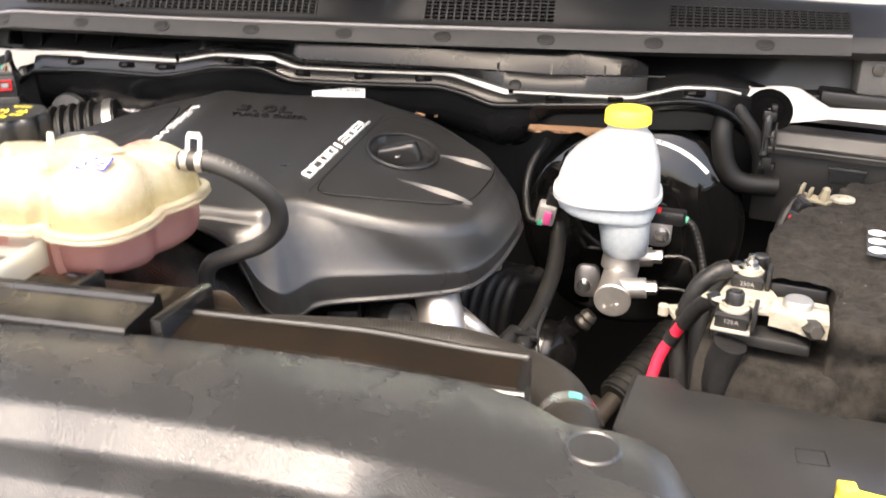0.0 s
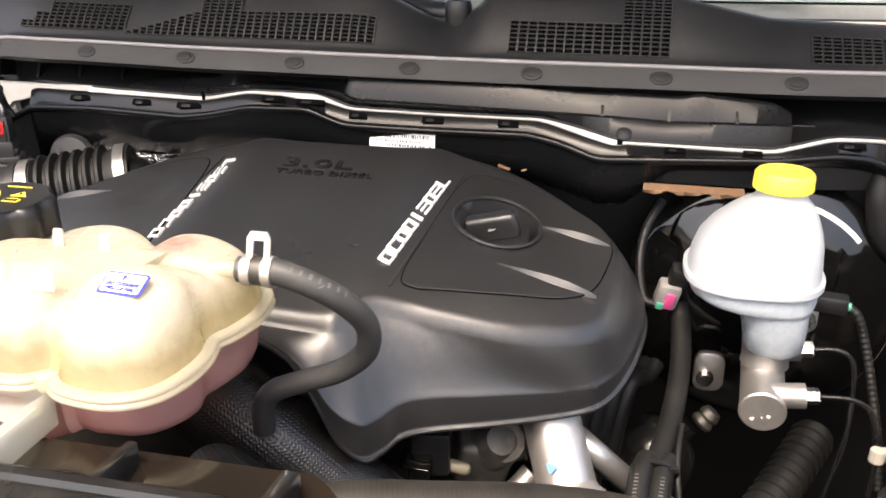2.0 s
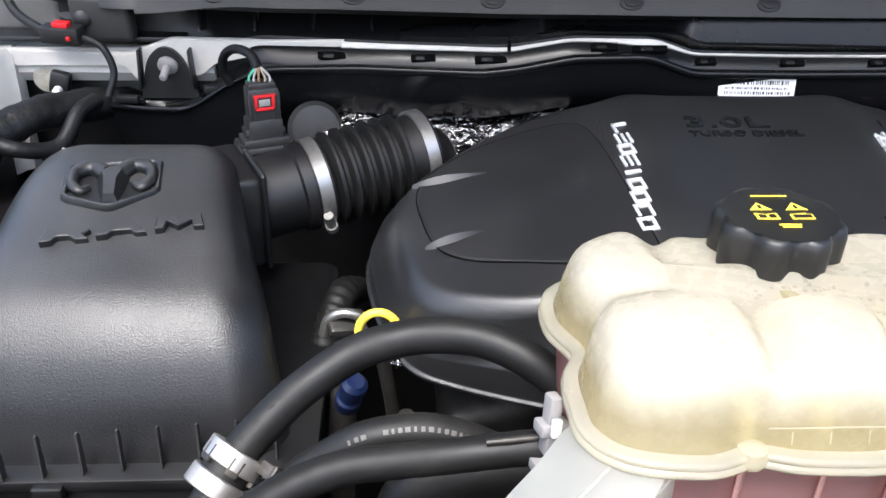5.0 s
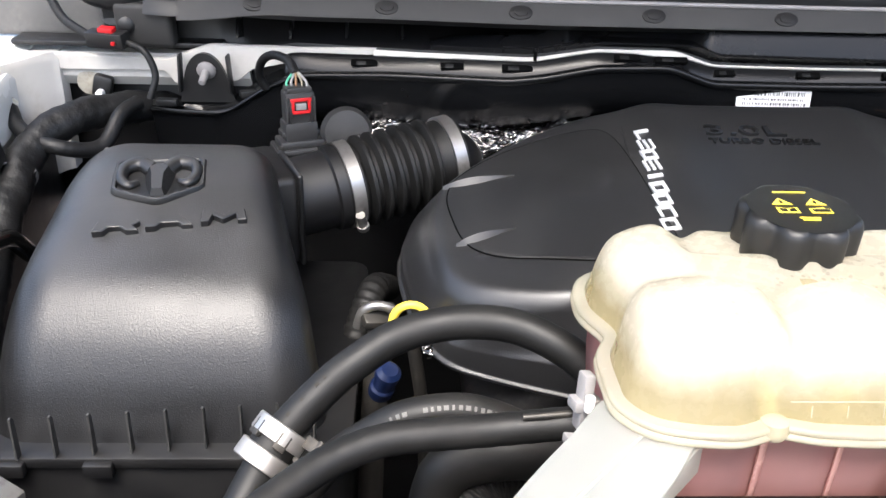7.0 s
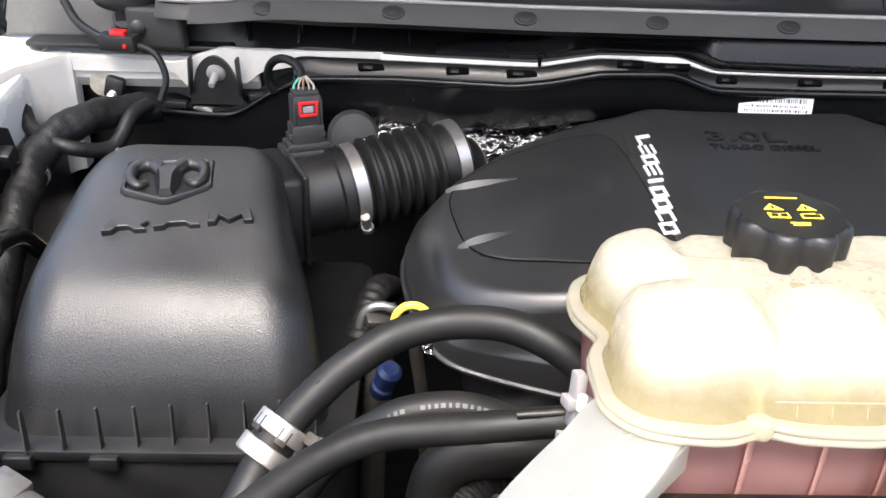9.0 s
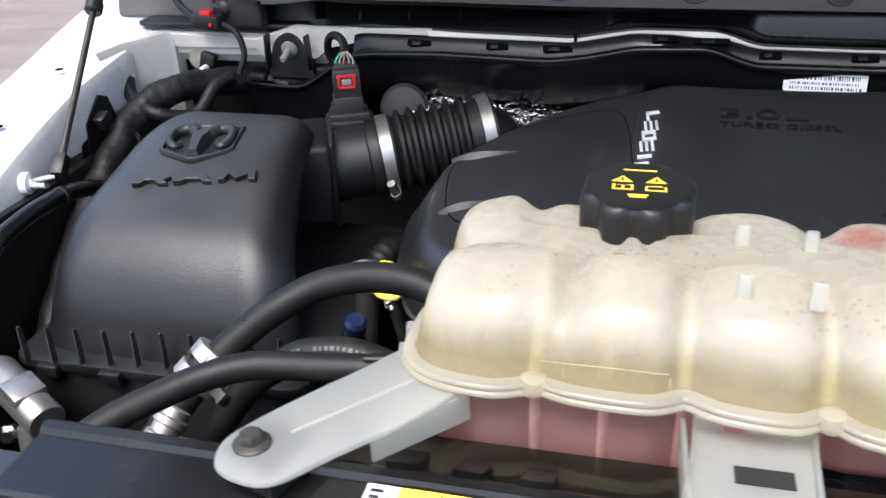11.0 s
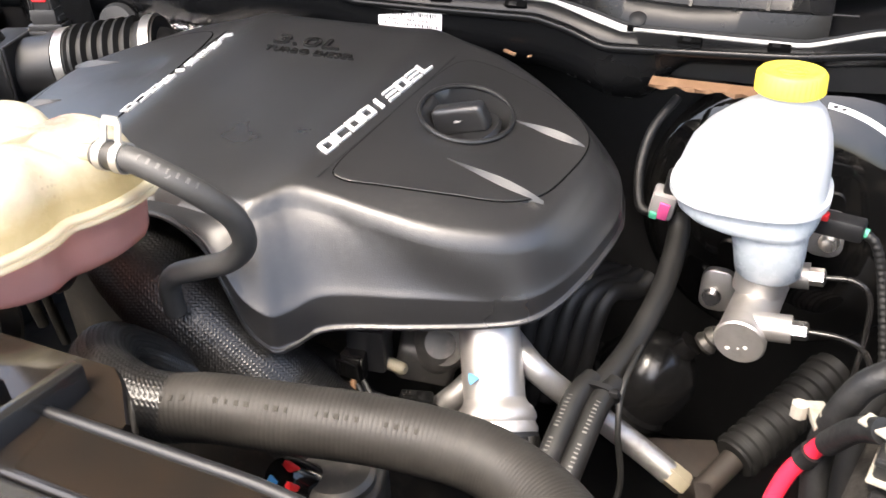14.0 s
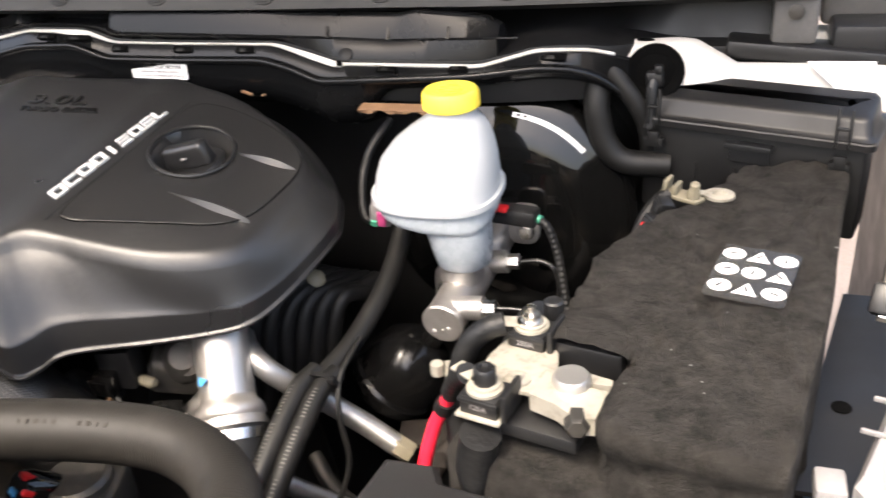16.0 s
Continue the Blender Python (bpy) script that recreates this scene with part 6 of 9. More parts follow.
def bleed_hose():
    t = thing("bleed_hose", (-0.5, 0.5, 1.13), "slim black rubber coolant hose with a pale clip", "hose")
    part("hose", tube([(-0.545, 0.470, 1.10), (-0.500, 0.535, 1.140), (-0.460, 0.595, 1.163), (-0.426, 0.632, 1.1715), (-0.402, 0.650, 1.176), (-0.377, 0.660, 1.179), (-0.351, 0.664, 1.1795), (-0.321, 0.667, 1.180), (-0.288, 0.668, 1.183), (-0.262, 0.668, 1.186), (-0.235, 0.680, 1.180)], 0.0097, 20, 12, 0.004, True, True, lambda s, a: 0.00015 * math.sin(s * 1100)), RUBBER, t)
    clip = part("retaining_clip", moved(join(block(0.007, 0.010, 0.034, 0.0015), moved(block(0.017, 0.012, 0.007, 0.0015), pose(0.001, 0, 0.012)), moved(block(0.012, 0.009, 0.006, 0.001), pose(-0.002, 0, -0.010))), pose(-0.2685, 0.657, 1.190, -8, 6, 14)), GREYPLASTIC, t, "pale grey retaining clip")
    part("clip_pin", moved(block(0.005, 0.004, 0.010, 0.001), pose(-0.2665, 0.6500, 1.206, -8, 6, 14)), STICKER, clip)
    part("metal_tip", tube([(-0.300, 0.663, 1.1925), (-0.280, 0.663, 1.1945), (-0.262, 0.664, 1.196)], 0.0019, 10, 4), DARKMETAL, t)
    return t


bleed_hose()


def printed_hose():
    t = thing("printed_hose", (-0.42, 0.72, 1.0), "black rubber hose with a row of pale print", "hose")
    way = [(-0.455, 0.700, 1.060), (-0.425, 0.712, 1.105), (-0.4079, 0.715, 1.124), (-0.393, 0.715, 1.1357), (-0.371, 0.715, 1.1506), (-0.349, 0.715, 1.1568), (-0.327, 0.715, 1.1576), (-0.305, 0.715, 1.1507), (-0.282, 0.715, 1.137), (-0.262, 0.715, 1.115)]
    part("hose", tube(way, 0.0112, 20, 10), RUBBER, t)
    print_row(t, way, 0.0114, 0.50, 0.76, 17, (0.0, -0.70, 0.72), GREYINK, (0.0024, 0.0030), (3, 4))
    return t


printed_hose()


def lower_hose():
    t = thing("radiator_hose", (-0.32, 0.62, 0.95), "large black moulded radiator hose", "hose")
    part("hose", tube([(-0.352, 0.690, 0.98), (-0.3500, 0.698, 1.065), (-0.3460, 0.700, 1.104), (-0.3360, 0.702, 1.1235), (-0.309, 0.705, 1.130), (-0.279, 0.706, 1.130), (-0.21, 0.71, 1.12)], 0.0165, 24, 10), RUBBER, t)
    return t


lower_hose()


def ac_pipe():
    t = thing("refrigerant_pipe", (-0.58, 0.66, 0.95), "bright aluminium refrigerant pipe and fitting", "pipe")
    part("pipe", tube([(-0.4476, 0.668, 1.1268), (-0.4579, 0.648, 1.1069), (-0.4731, 0.632, 1.0846), (-0.482, 0.615, 1.066)], 0.0105, 24, 8, 0.0012, True, True, lambda s, a: 0.0022 if int(s / 0.0065) % 2 else 0.0), ALU, t)
    m = aim((-0.622, 0.727, 1.040), (0.82, -0.42, -0.18))
    part("fitting", moved(lathe([(0.015, -0.09), (0.0172, -0.085), (0.0172, -0.002), (0.0158, 0.0), (0, 0.0004)], 36), m), PIPEMETAL, t, "round machined aluminium fitting")
    part("fitting_flat", moved(block(0.030, 0.018, 0.030, 0.003), m @ pose(0, 0.010, -0.052)), PIPEMETAL, t)
    part("bolt", moved(lathe([(0.009, 0), (0.009, 0.006), (0.006, 0.008), (0.006, 0.012), (0, 0.012)], 6), aim((-0.668, 0.731, 1.020), (0.3, -0.9, 0.2))), STEEL, t)
    part("drop_pipe", tube([(-0.640, 0.728, 1.034), (-0.636, 0.720, 1.005), (-0.63, 0.715, 0.94)], 0.0125, 20, 6), PIPEMETAL, t)
    return t


ac_pipe()


def strut(name, a, b, bare):
    a, b = Vector(a), Vector(b)
    d = (b - a).normalized()
    t = thing(name, a, "black gas hood strut with a thin steel rod", "gas strut", "hood struts")
    part("rod", tube([a, a + d * (bare + 0.01)], 0.0038, 12, 1, smooth=False), DARKMETAL, t)
    part("cylinder", tube([a + d * bare, a + d * (bare + 0.01), b], 0.0085, 16, 1, smooth=False), BLACK, t)
    part("cylinder_cap", moved(lathe([(0.0085, 0), (0.0102, 0.002), (0.0102, 0.012), (0.0085, 0.014)], 20), aim(a + d * bare, d)), BLACK, t)
    part("end_socket", moved(block(0.016, 0.016, 0.026, 0.003), aim(a - d * 0.012, d)), BLACK, t)
    side = -1 if a.x < 0 else 1
    part("ball_stud", moved(lathe([(0.012, 0), (0.012, 0.008), (0.006, 0.010), (0.006, 0.026), (0, 0.026)], 16), aim(a + Vector((side * 0.040, -0.014, -0.016)), (-side, 0.2, 0))), STICKER, t, "pale plastic ball stud")
    part("stud_pin", tube([a - d * 0.012, a + Vector((side * 0.035, -0.012, -0.016))], 0.005, 10, 1, smooth=False), STEEL, t)
    return t


strut("hood_strut", (-0.7500, 0.976, 1.1690), (-0.8605, 1.533, 1.62), 0.205)
strut("hood_strut", (0.829, 0.955, 1.12), (0.93, 1.30, 1.62), 0.125)

# ---- inner left corner ----


def tower_box():
    t = thing("tower_bracket", (-0.59, 1.24, 1.12), "black plastic bracket box with a studded mount", "bracket")
    rim = [(-0.664, 1.258, 1.1812), (-0.624, 1.250, 1.1802), (-0.587, 1.244, 1.1811), (-0.5686, 1.241, 1.1867), (-0.556, 1.239, 1.1951), (-0.5286, 1.236, 1.2134), (-0.5023, 1.2345, 1.2252), (-0.48, 1.2305, 1.231)]
    def prof(x):
        y, z = along(rim, x)
        return [(1.268, z + 0.006), (1.262, z + 0.001), (y + 0.012, z - 0.0025), (y + 0.0045, z - 0.0015), (y + 0.0015, z + 0.0010), (y - 0.0006, z + 0.0006), (y - 0.0020, z - 0.0020), (y - 0.0008, z - 0.0050), (y + 0.003, z - 0.0065), (y + 0.010, 1.150), (y + 0.016, 1.105), (1.290, 1.100), (1.290, z)]

    part("housing", strip_along(spread(-0.664, -0.500, 46), prof), LIPMAT, t, angle=50)
    arch = [(-0.630, 1.187), (-0.622, 1.222), (-0.613, 1.238), (-0.600, 1.244), (-0.587, 1.238), (-0.577, 1.222), (-0.566, 1.187)]
    path = smooth_path([(x, 0, z) for x, z in arch], 5)
    part("hood_mount", rings([[(p.x, y, p.z) for p in path] for y in (1.262, 1.278)]), BLACK, t)
    for x, lean in ((-0.627, 3), (-0.569, -3)):
        part("cheek", moved(block(0.003, 0.016, 0.044, 0.001), pose(x, 1.257, 1.200, 0, lean)), BLACK, t)
    part("stud", moved(lathe([(0.011, 0), (0.011, 0.003), (0.0085, 0.005), (0.0045, 0.006), (0.0042, 0.024), (0.003, 0.026), (0, 0.026)], 18), aim((-0.597, 1.262, 1.225), (-0.05, -1, -0.35))), GREYPLASTIC, t, "pale plated stud")
    for x in (-0.644, -0.548):
        part("clip", moved(block(0.024, 0.010, 0.008, 0.001), pose(x, 1.256, 1.184 + (0.012 if x > -0.6 else 0), 0, 0, -4 if x < -0.6 else 20)), BLACK, t)
    return t


tower_box()


def inner_panel(side):
    """White inner wing at the back corner."""
    t = thing("inner_wing", (side * 0.68, 1.27, 1.1), "white painted inner wing panel", "inner wing", kind="structure")
    bm = strip_along([side * x for x in (0.55, 0.62, 0.70, 0.83)], lambda x: [(1.285, 1.200), (1.275, 1.212), (1.275, 1.226), (1.283, 1.238), (1.34, 1.240), (1.34, 1.20)])
    part("panel", bm, PRIMER, t)
    part("recess", moved(block(0.26, 0.012, 0.16, 0.002), pose(side * 0.69, 1.31, 1.05)), BLACK, t)
    if side < 0:
        part("side_panel", rings([[(-0.806, 1.16, z), (-0.800, 1.205, z), (-0.772, 1.262, z), (-0.765, 1.268, z), (-0.765, 1.29, z), (-0.82, 1.26, z), (-0.82, 1.16, z)] for z in (1.10, 1.232)] + [[(-0.810, 1.16, 1.240), (-0.804, 1.208, 1.240), (-0.775, 1.266, 1.240), (-0.768, 1.272, 1.240), (-0.768, 1.29, 1.240), (-0.82, 1.26, 1.240), (-0.82, 1.16, 1.240)]]), PRIMER, t, "dusty white folded wing plate")
    return t


inner_panel(-1)
inner_panel(1)


def corner_flange():
    t = thing("corner_flange", (-0.6, 1.28, 1.22), "white painted body flange behind the bracket", "body flange", kind="structure")
    up = [(-0.848, 1.2387), (-0.772, 1.2397), (-0.708, 1.2372), (-0.644, 1.2345), (-0.637, 1.2367), (-0.591, 1.2526), (-0.513, 1.2498), (-0.40, 1.2490)]
    down = [(-0.848, 1.219), (-0.779, 1.2211), (-0.645, 1.2218), (-0.6355, 1.2073), (-0.616, 1.2038), (-0.562, 1.2116), (-0.5465, 1.2248), (-0.4955, 1.2357), (-0.4626, 1.2421), (-0.40, 1.2475)]
    near = [(-0.815, 0.0), (-0.56, 0.0015), (-0.4735, 0.0205), (-0.40, 0.0335)]

    def prof(x):
        d = straight_at(near, x)
        lo, hi = straight_at(down, x) + 0.18 * d, straight_at(up, x) + 0.30 * d
        return [(1.2700 - d, lo), (1.2695 - d, hi - 0.0012), (1.271 - d, hi), (1.276 - d, hi + 0.0005), (1.29, hi - 0.004), (1.29, lo - 0.004)]

    part("plate", strip_along(spread(-0.815, -0.402, 70), prof), PRIMER, t)
    part("hole", moved(lathe([(0.011, 0), (0.011, 0.0006), (0, 0.0006)], 24), aim((-0.545, 1.2688, 1.243), (0, -1, 0)) @ Matrix.Diagonal((1.0, 0.3, 1, 1))), PRIMER, t)
    return t


corner_flange()


def corner_loom():
    t = thing("wiring_loom", (-0.69, 1.1, 1.1), "black taped wiring loom with a branch", "wiring loom")
    part("trunk", tube([(-0.640, 1.312, 1.160), (-0.666, 1.290, 1.172), (-0.697, 1.252, 1.181), (-0.735, 1.197, 1.185), (-0.762, 1.158, 1.168), (-0.768, 1.11, 1.142), (-0.765, 1.05, 1.11), (-0.758, 0.97, 1.06), (-0.752, 0.89, 0.99)], 0.0185, 18, 10, 0.004, True, True, lambda s, a: 0.0004 * math.sin(s * 420 + a) + 0.0009 * math.sin(s * 120 + 2 * a)), TAPE, t)
    part("branch", tube([(-0.672, 1.240, 1.192), (-0.685, 1.215, 1.186), (-0.700, 1.180, 1.160), (-0.735, 1.150, 1.170), (-0.780, 1.175, 1.180), (-0.798, 1.198, 1.196)], 0.0085, 14, 8), TAPE, t)
    part("clip", moved(block(0.022, 0.014, 0.026, 0.004), pose(-0.722, 1.268, 1.190, 0, 15)), BLACK, t)
    part("clip_base", moved(lathe([(0.016, 0), (0.015, 0.004), (0, 0.005)], 16), aim((-0.735, 1.278, 1.205), (0, -1, 0.1))), BRASS, t)
    part("grommet_pin", moved(lathe([(0.005, 0), (0.004, 0.014), (0, 0.015)], 12), aim((-0.720, 1.262, 1.196), (0.1, -1, 0.1))), STICKER, t)
    part("earth_bolt", moved(lathe([(0.012, 0), (0.012, 0.004), (0.008, 0.004), (0.008, 0.012), (0, 0.012)], 8), aim((-0.803, 1.203, 1.199), (0.6, -0.7, 0.3))), BRASS, t)
    part("tape_ring", moved(lathe([(0.0175, -0.003), (0.0192, -0.003), (0.0192, 0.003), (0.0175, 0.003)], 24), aim((-0.7685, 1.125, 1.149), (0.05, 0.9, 0.4))), GREYPLASTIC, t, "pale tape ring")
    for k, (dx, dz, mat) in enumerate(((-0.012, 0.004, ALU), (0.010, 0.0, GREYPLASTIC), (0.030, -0.006, RED))):
        part("small_fitting", moved(block(0.014, 0.010, 0.010, 0.002), pose(-0.70 + dx, 1.175, 1.150 + dz, 20 * k, 15, 30 * k)), mat, t)
    return t


corner_loom()


def wing_hose():
    t = thing("wing_hose", (-0.74, 0.9, 1.12), "black rubber hose lying along the inner wing", "hose")
    run = [(-0.735, 0.79, 1.10), (-0.735, 0.836, 1.140), (-0.735, 0.879, 1.149), (-0.735, 0.923, 1.150), (-0.735, 0.969, 1.144), (-0.737, 1.015, 1.128), (-0.742, 1.06, 1.09)]
    part("hose", tube(run, 0.0092, 18, 10), BEAM, t)
    part("hose_clip", moved(lathe([(0.0094, -0.004), (0.0108, -0.003), (0.0108, 0.003), (0.0094, 0.004)], 20), aim((-0.735, 0.950, 1.147), (0, 1, -0.1))), VENTBLACK, t)
    return t


wing_hose()


def corner_plug():
    t = thing("wiring_plug", (-0.70, 1.255, 1.255), "black electrical plug with red tabs and taped leads", "connector")
    m = pose(-0.700, 1.252, 1.252, 8, 0, -14)
    part("plug", moved(block(0.045, 0.018, 0.018, 0.002), m), BLACK, t)
    part("red_tab", moved(block(0.018, 0.010, 0.006, 0.001), m @ pose(0.002, -0.001, 0.017)), RED, t, "red locking tab")
    part("red_tab", moved(block(0.004, 0.004, 0.004, 0.0005), m @ pose(0.012, -0.010, 0.006)), RED, t)
    part("lead", tube([(-0.722, 1.258, 1.262), (-0.755, 1.28, 1.275), (-0.775, 1.30, 1.295)], 0.005, 10, 6), TAPE, t)
    part("lead", tube([(-0.678, 1.247, 1.258), (-0.658, 1.240, 1.25), (-0.648, 1.235, 1.225), (-0.655, 1.228, 1.20)], 0.004, 10, 8), TAPE, t)
    return t


corner_plug()


def corner_tray():
    t = thing("corner_tray", (-0.68, 1.28, 1.24), "grey-black plastic hinge cover at the cowl corner", "trim panel", kind="structure")
    part("ledge", moved(slab(rounded(0.24, 0.05, 0.008, 3), 0, 0.006, 0.002), pose(-0.70, 1.300, 1.246)), BLACK, t)
    part("upright", moved(block(0.262, 0.012, 0.065, 0.006, 3), pose(-0.741, 1.318, 1.248, -12)), WORNGREY, t)
    part("push_clip", moved(lathe([(0.013, 0), (0.012, 0.002), (0, 0.0025)], 24), aim((-0.7115, 1.3085, 1.276), (0, -1, 0.2))), WORNGREY, t)
    return t


corner_tray()


def heat_foil():
    t = thing("heat_shield", (-0.3, 1.26, 1.1), "crumpled silver heat shield foil", "heat shield")
    loops = []
    random.seed(4)
    for i in range(14):
        loops.append([(-0.44 + 0.016 * j, 1.285 - 0.011 * i + 0.008 * random.random(), 1.190 - 0.0045 * i + 0.010 * random.random()) for j in range(19)])
    part("foil", rings(loops, False, False, False), FOIL, t, angle=20)
    return t


heat_foil()


def grey_cover():
    t = thing("grey_shield", (-0.40, 1.24, 1.1), "grey rounded metal shield behind the intake", "shield")
    part("plate", moved(lathe([(0.032, -0.01), (0.034, 0), (0.029, 0.008), (0, 0.010)], 28), aim((-0.436, 1.222, 1.166), (0.2, -0.9, 0.25)) @ Matrix.Diagonal((0.88, 0.88, 1, 1))), GREYHOSE, t)
    return t


grey_cover()


def dipstick():
    t = thing("dipstick", (-0.365, 0.895, 0.9), "yellow ring-handled oil dipstick", "dipstick")
    part("tube", tube([(-0.345, 0.93, 0.85), (-0.350, 0.915, 1.0), (-0.360, 0.900, 1.09)], 0.006, 12, 6), DARKMETAL, t)
    loop = [Vector((-0.362 + 0.016 * math.cos(a), 0.897, 1.111 + 0.018 * math.sin(a))) for a in spread(0, 2 * math.pi, 24)]
    part("ring_handle", tube(loop, 0.0036, 10, 1, smooth=False), YELLOW, t, "yellow plastic ring handle")
    return t


dipstick()


def left_clutter():
    t = thing("engine_bracket", (-0.40, 0.88, 0.9), "oily dark metal engine bracket with studs", "bracket")
    part("post", tube([(-0.40, 0.90, 0.85), (-0.395, 0.905, 1.0), (-0.388, 0.915, 1.09)], 0.012, 12, 5), DARKMETAL, t)
    part("plate", moved(block(0.034, 0.026, 0.010, 0.004), pose(-0.391, 0.925, 1.098, 20, 10, 20)), DARKMETAL, t)
    hook = [(-0.409, 0.922, 1.092), (-0.404, 0.920, 1.108), (-0.392, 0.919, 1.115), (-0.379, 0.920, 1.111), (-0.376, 0.922, 1.099)]
    part("lifting_eye", tube(hook, 0.0042, 10, 8, oval=1.0), PIPEMETAL, t, "grey steel lifting eye")
    part("foil_scrap", rings([[(-0.354, 0.858, 1.113), (-0.345, 0.860, 1.1145)], [(-0.352, 0.857, 1.108), (-0.344, 0.855, 1.106)], [(-0.349, 0.859, 1.101), (-0.347, 0.860, 1.100)]], False, False, False), FOIL, t)
    part("blue_valve", moved(lathe([(0.009, 0), (0.0105, 0.003), (0.0105, 0.012), (0.0088, 0.014), (0.0088, 0.024), (0.0105, 0.026), (0.0105, 0.033), (0.007, 0.037), (0, 0.037)], 20), aim((-0.388, 0.865, 1.062), (0.25, -0.35, 0.9))), BLUE, t, "blue plastic valve body")
    part("stay", tube([(-0.335, 0.90, 0.90), (-0.34, 0.88, 1.04)], 0.007, 10, 2, smooth=False), DARKMETAL, t)
    part("corrugated_loom", tube([(-0.43, 0.93, 0.9), (-0.42, 0.95, 1.02), (-0.40, 1.0, 1.08), (-0.385, 1.05, 1.06)], 0.013, 14, 8, 0.002, True, True, lambda s, a: 0.0012 if int(s / 0.004) % 2 else 0), RUBBER, t)
    part("pulley_housing", moved(lathe([(0.05, 0), (0.055, 0.01), (0.05, 0.03), (0.02, 0.035), (0, 0.035)], 32), aim((-0.285, 0.80, 0.98), (0.1, -0.9, 0.4))), DARKMETAL, t)
    return t


left_clutter()

# ---- engine parts under the cover, right side ----


def engine_block():
    t = thing("engine_block", (0, 0.98, 0.6), "grimy grey metal diesel engine block", "engine")
    part("block", moved(block(0.42, 0.30, 0.30, 0.03, 3, 0.85), pose(XC, 1.04, 0.58)), DARKMETAL, t)
    part("head", moved(block(0.17, 0.20, 0.14, 0.02, 3, 0.85), pose(0.145, 1.05, 0.86, 0, 18, 0)), DARKMETAL, t)
    part("head", moved(block(0.20, 0.30, 0.16, 0.02, 3, 0.85), pose(-0.185, 1.04, 0.88, 0, -18, 0)), DARKMETAL, t)
    for i in range(6):
        part("plenum_rib", tube([(0.235 + 0.013 * i, 0.93 + 0.012 * i, 0.93), (0.250 + 0.013 * i, 0.955 + 0.012 * i, 1.045 - 0.004 * i), (0.275 + 0.012 * i, 1.02 + 0.008 * i, 1.055 - 0.008 * i), (0.285 + 0.012 * i, 1.08, 1.02)], 0.0092, 14, 8), VENTBLACK, t)
    part("casting", moved(block(0.055, 0.05, 0.045, 0.008, 3), pose(0.175, 0.905, 0.985, 10, 12, 20)), ENGINE, t, "dusty cast metal housing")
    part("casting", moved(lathe([(0.026, 0), (0.028, 0.01), (0.022, 0.035), (0.014, 0.045), (0, 0.046)], 24), aim((0.186, 0.912, 1.005), (0.35, -0.6, 0.6))), ENGINE, t)
    part("rear_pipe", tube([(0.085, 0.875, 0.962), (0.112, 0.872, 0.957), (0.153, 0.870, 0.953), (0.192, 0.872, 0.959), (0.215, 0.876, 0.980), (0.232, 0.888, 0.998)], 0.0115, 18, 8), PIPEMETAL, t)
    return t


engine_block()


def intercooler_pipe():
    t = thing("intercooler_pipe", (0.276, 0.835, 0.95), "brushed aluminium intercooler pipe with a rolled flange", "pipe")
    a, b = Vector((0.2330, 0.9160, 1.0880)), Vector((0.2715, 0.8430, 1.0030))
    part("pipe", tube([a, b], 0.0262, 44, 1, smooth=False), ALU, t)
    m = aim(b, (b - a))
    part("flange", moved(lathe([(0.0262, -0.016), (0.0275, -0.012), (0.0315, -0.008), (0.0335, -0.003), (0.0340, 0.001), (0.0325, 0.004), (0.0330, 0.006), (0.0345, 0.010), (0.0335, 0.014)], 44), m), ALU, t, "polished rolled flange")
    part("rubber_boot", moved(lathe([(0.033, 0.010), (0.0345, 0.016), (0.0345, 0.05), (0.03, 0.055)], 36), m), RUBBER, t)
    clamp_ring(t, b + (b - a).normalized() * 0.022, b - a, 0.033, 0.005, STEEL, label="steel band clamp")
    part("paint_mark", moved(slab([(-0.005, 0.003), (0.006, 0.004), (0.001, -0.005), (-0.003, -0.001)], 0, 0.0004, 0), aim(Vector((0.2520, 0.8390, 1.0420)), (-0.25, -0.70, 0.66))), BLUEPAINT, t, "blue paint mark")
    return t


intercooler_pipe()


def coolant_tubes():
    t = thing("coolant_pipe", (0.33, 0.93, 0.9), "silver steel coolant pipe with a cream end fitting", "pipe")
    part("pipe", tube([(0.245, 0.930, 1.030), (0.266, 0.902, 1.038), (0.290, 0.888, 1.028), (0.315, 0.898, 1.000), (0.342, 0.912, 0.972), (0.378, 0.914, 0.948), (0.408, 0.911, 0.931)], 0.0112, 18, 10), PIPEMETAL, t)
    part("end_fitting", moved(lathe([(0.010, 0), (0.0115, 0.003), (0.0115, 0.020), (0.0095, 0.023), (0, 0.023)], 6), aim((0.404, 0.9112, 0.934), (0.85, -0.06, -0.5))), TAN, t, "cream plastic end fitting")
    part("pipe", tube([(0.31, 0.84, 0.93), (0.345, 0.855, 0.90), (0.38, 0.87, 0.87)], 0.010, 16, 6), PIPEMETAL, t)
    return t


coolant_tubes()


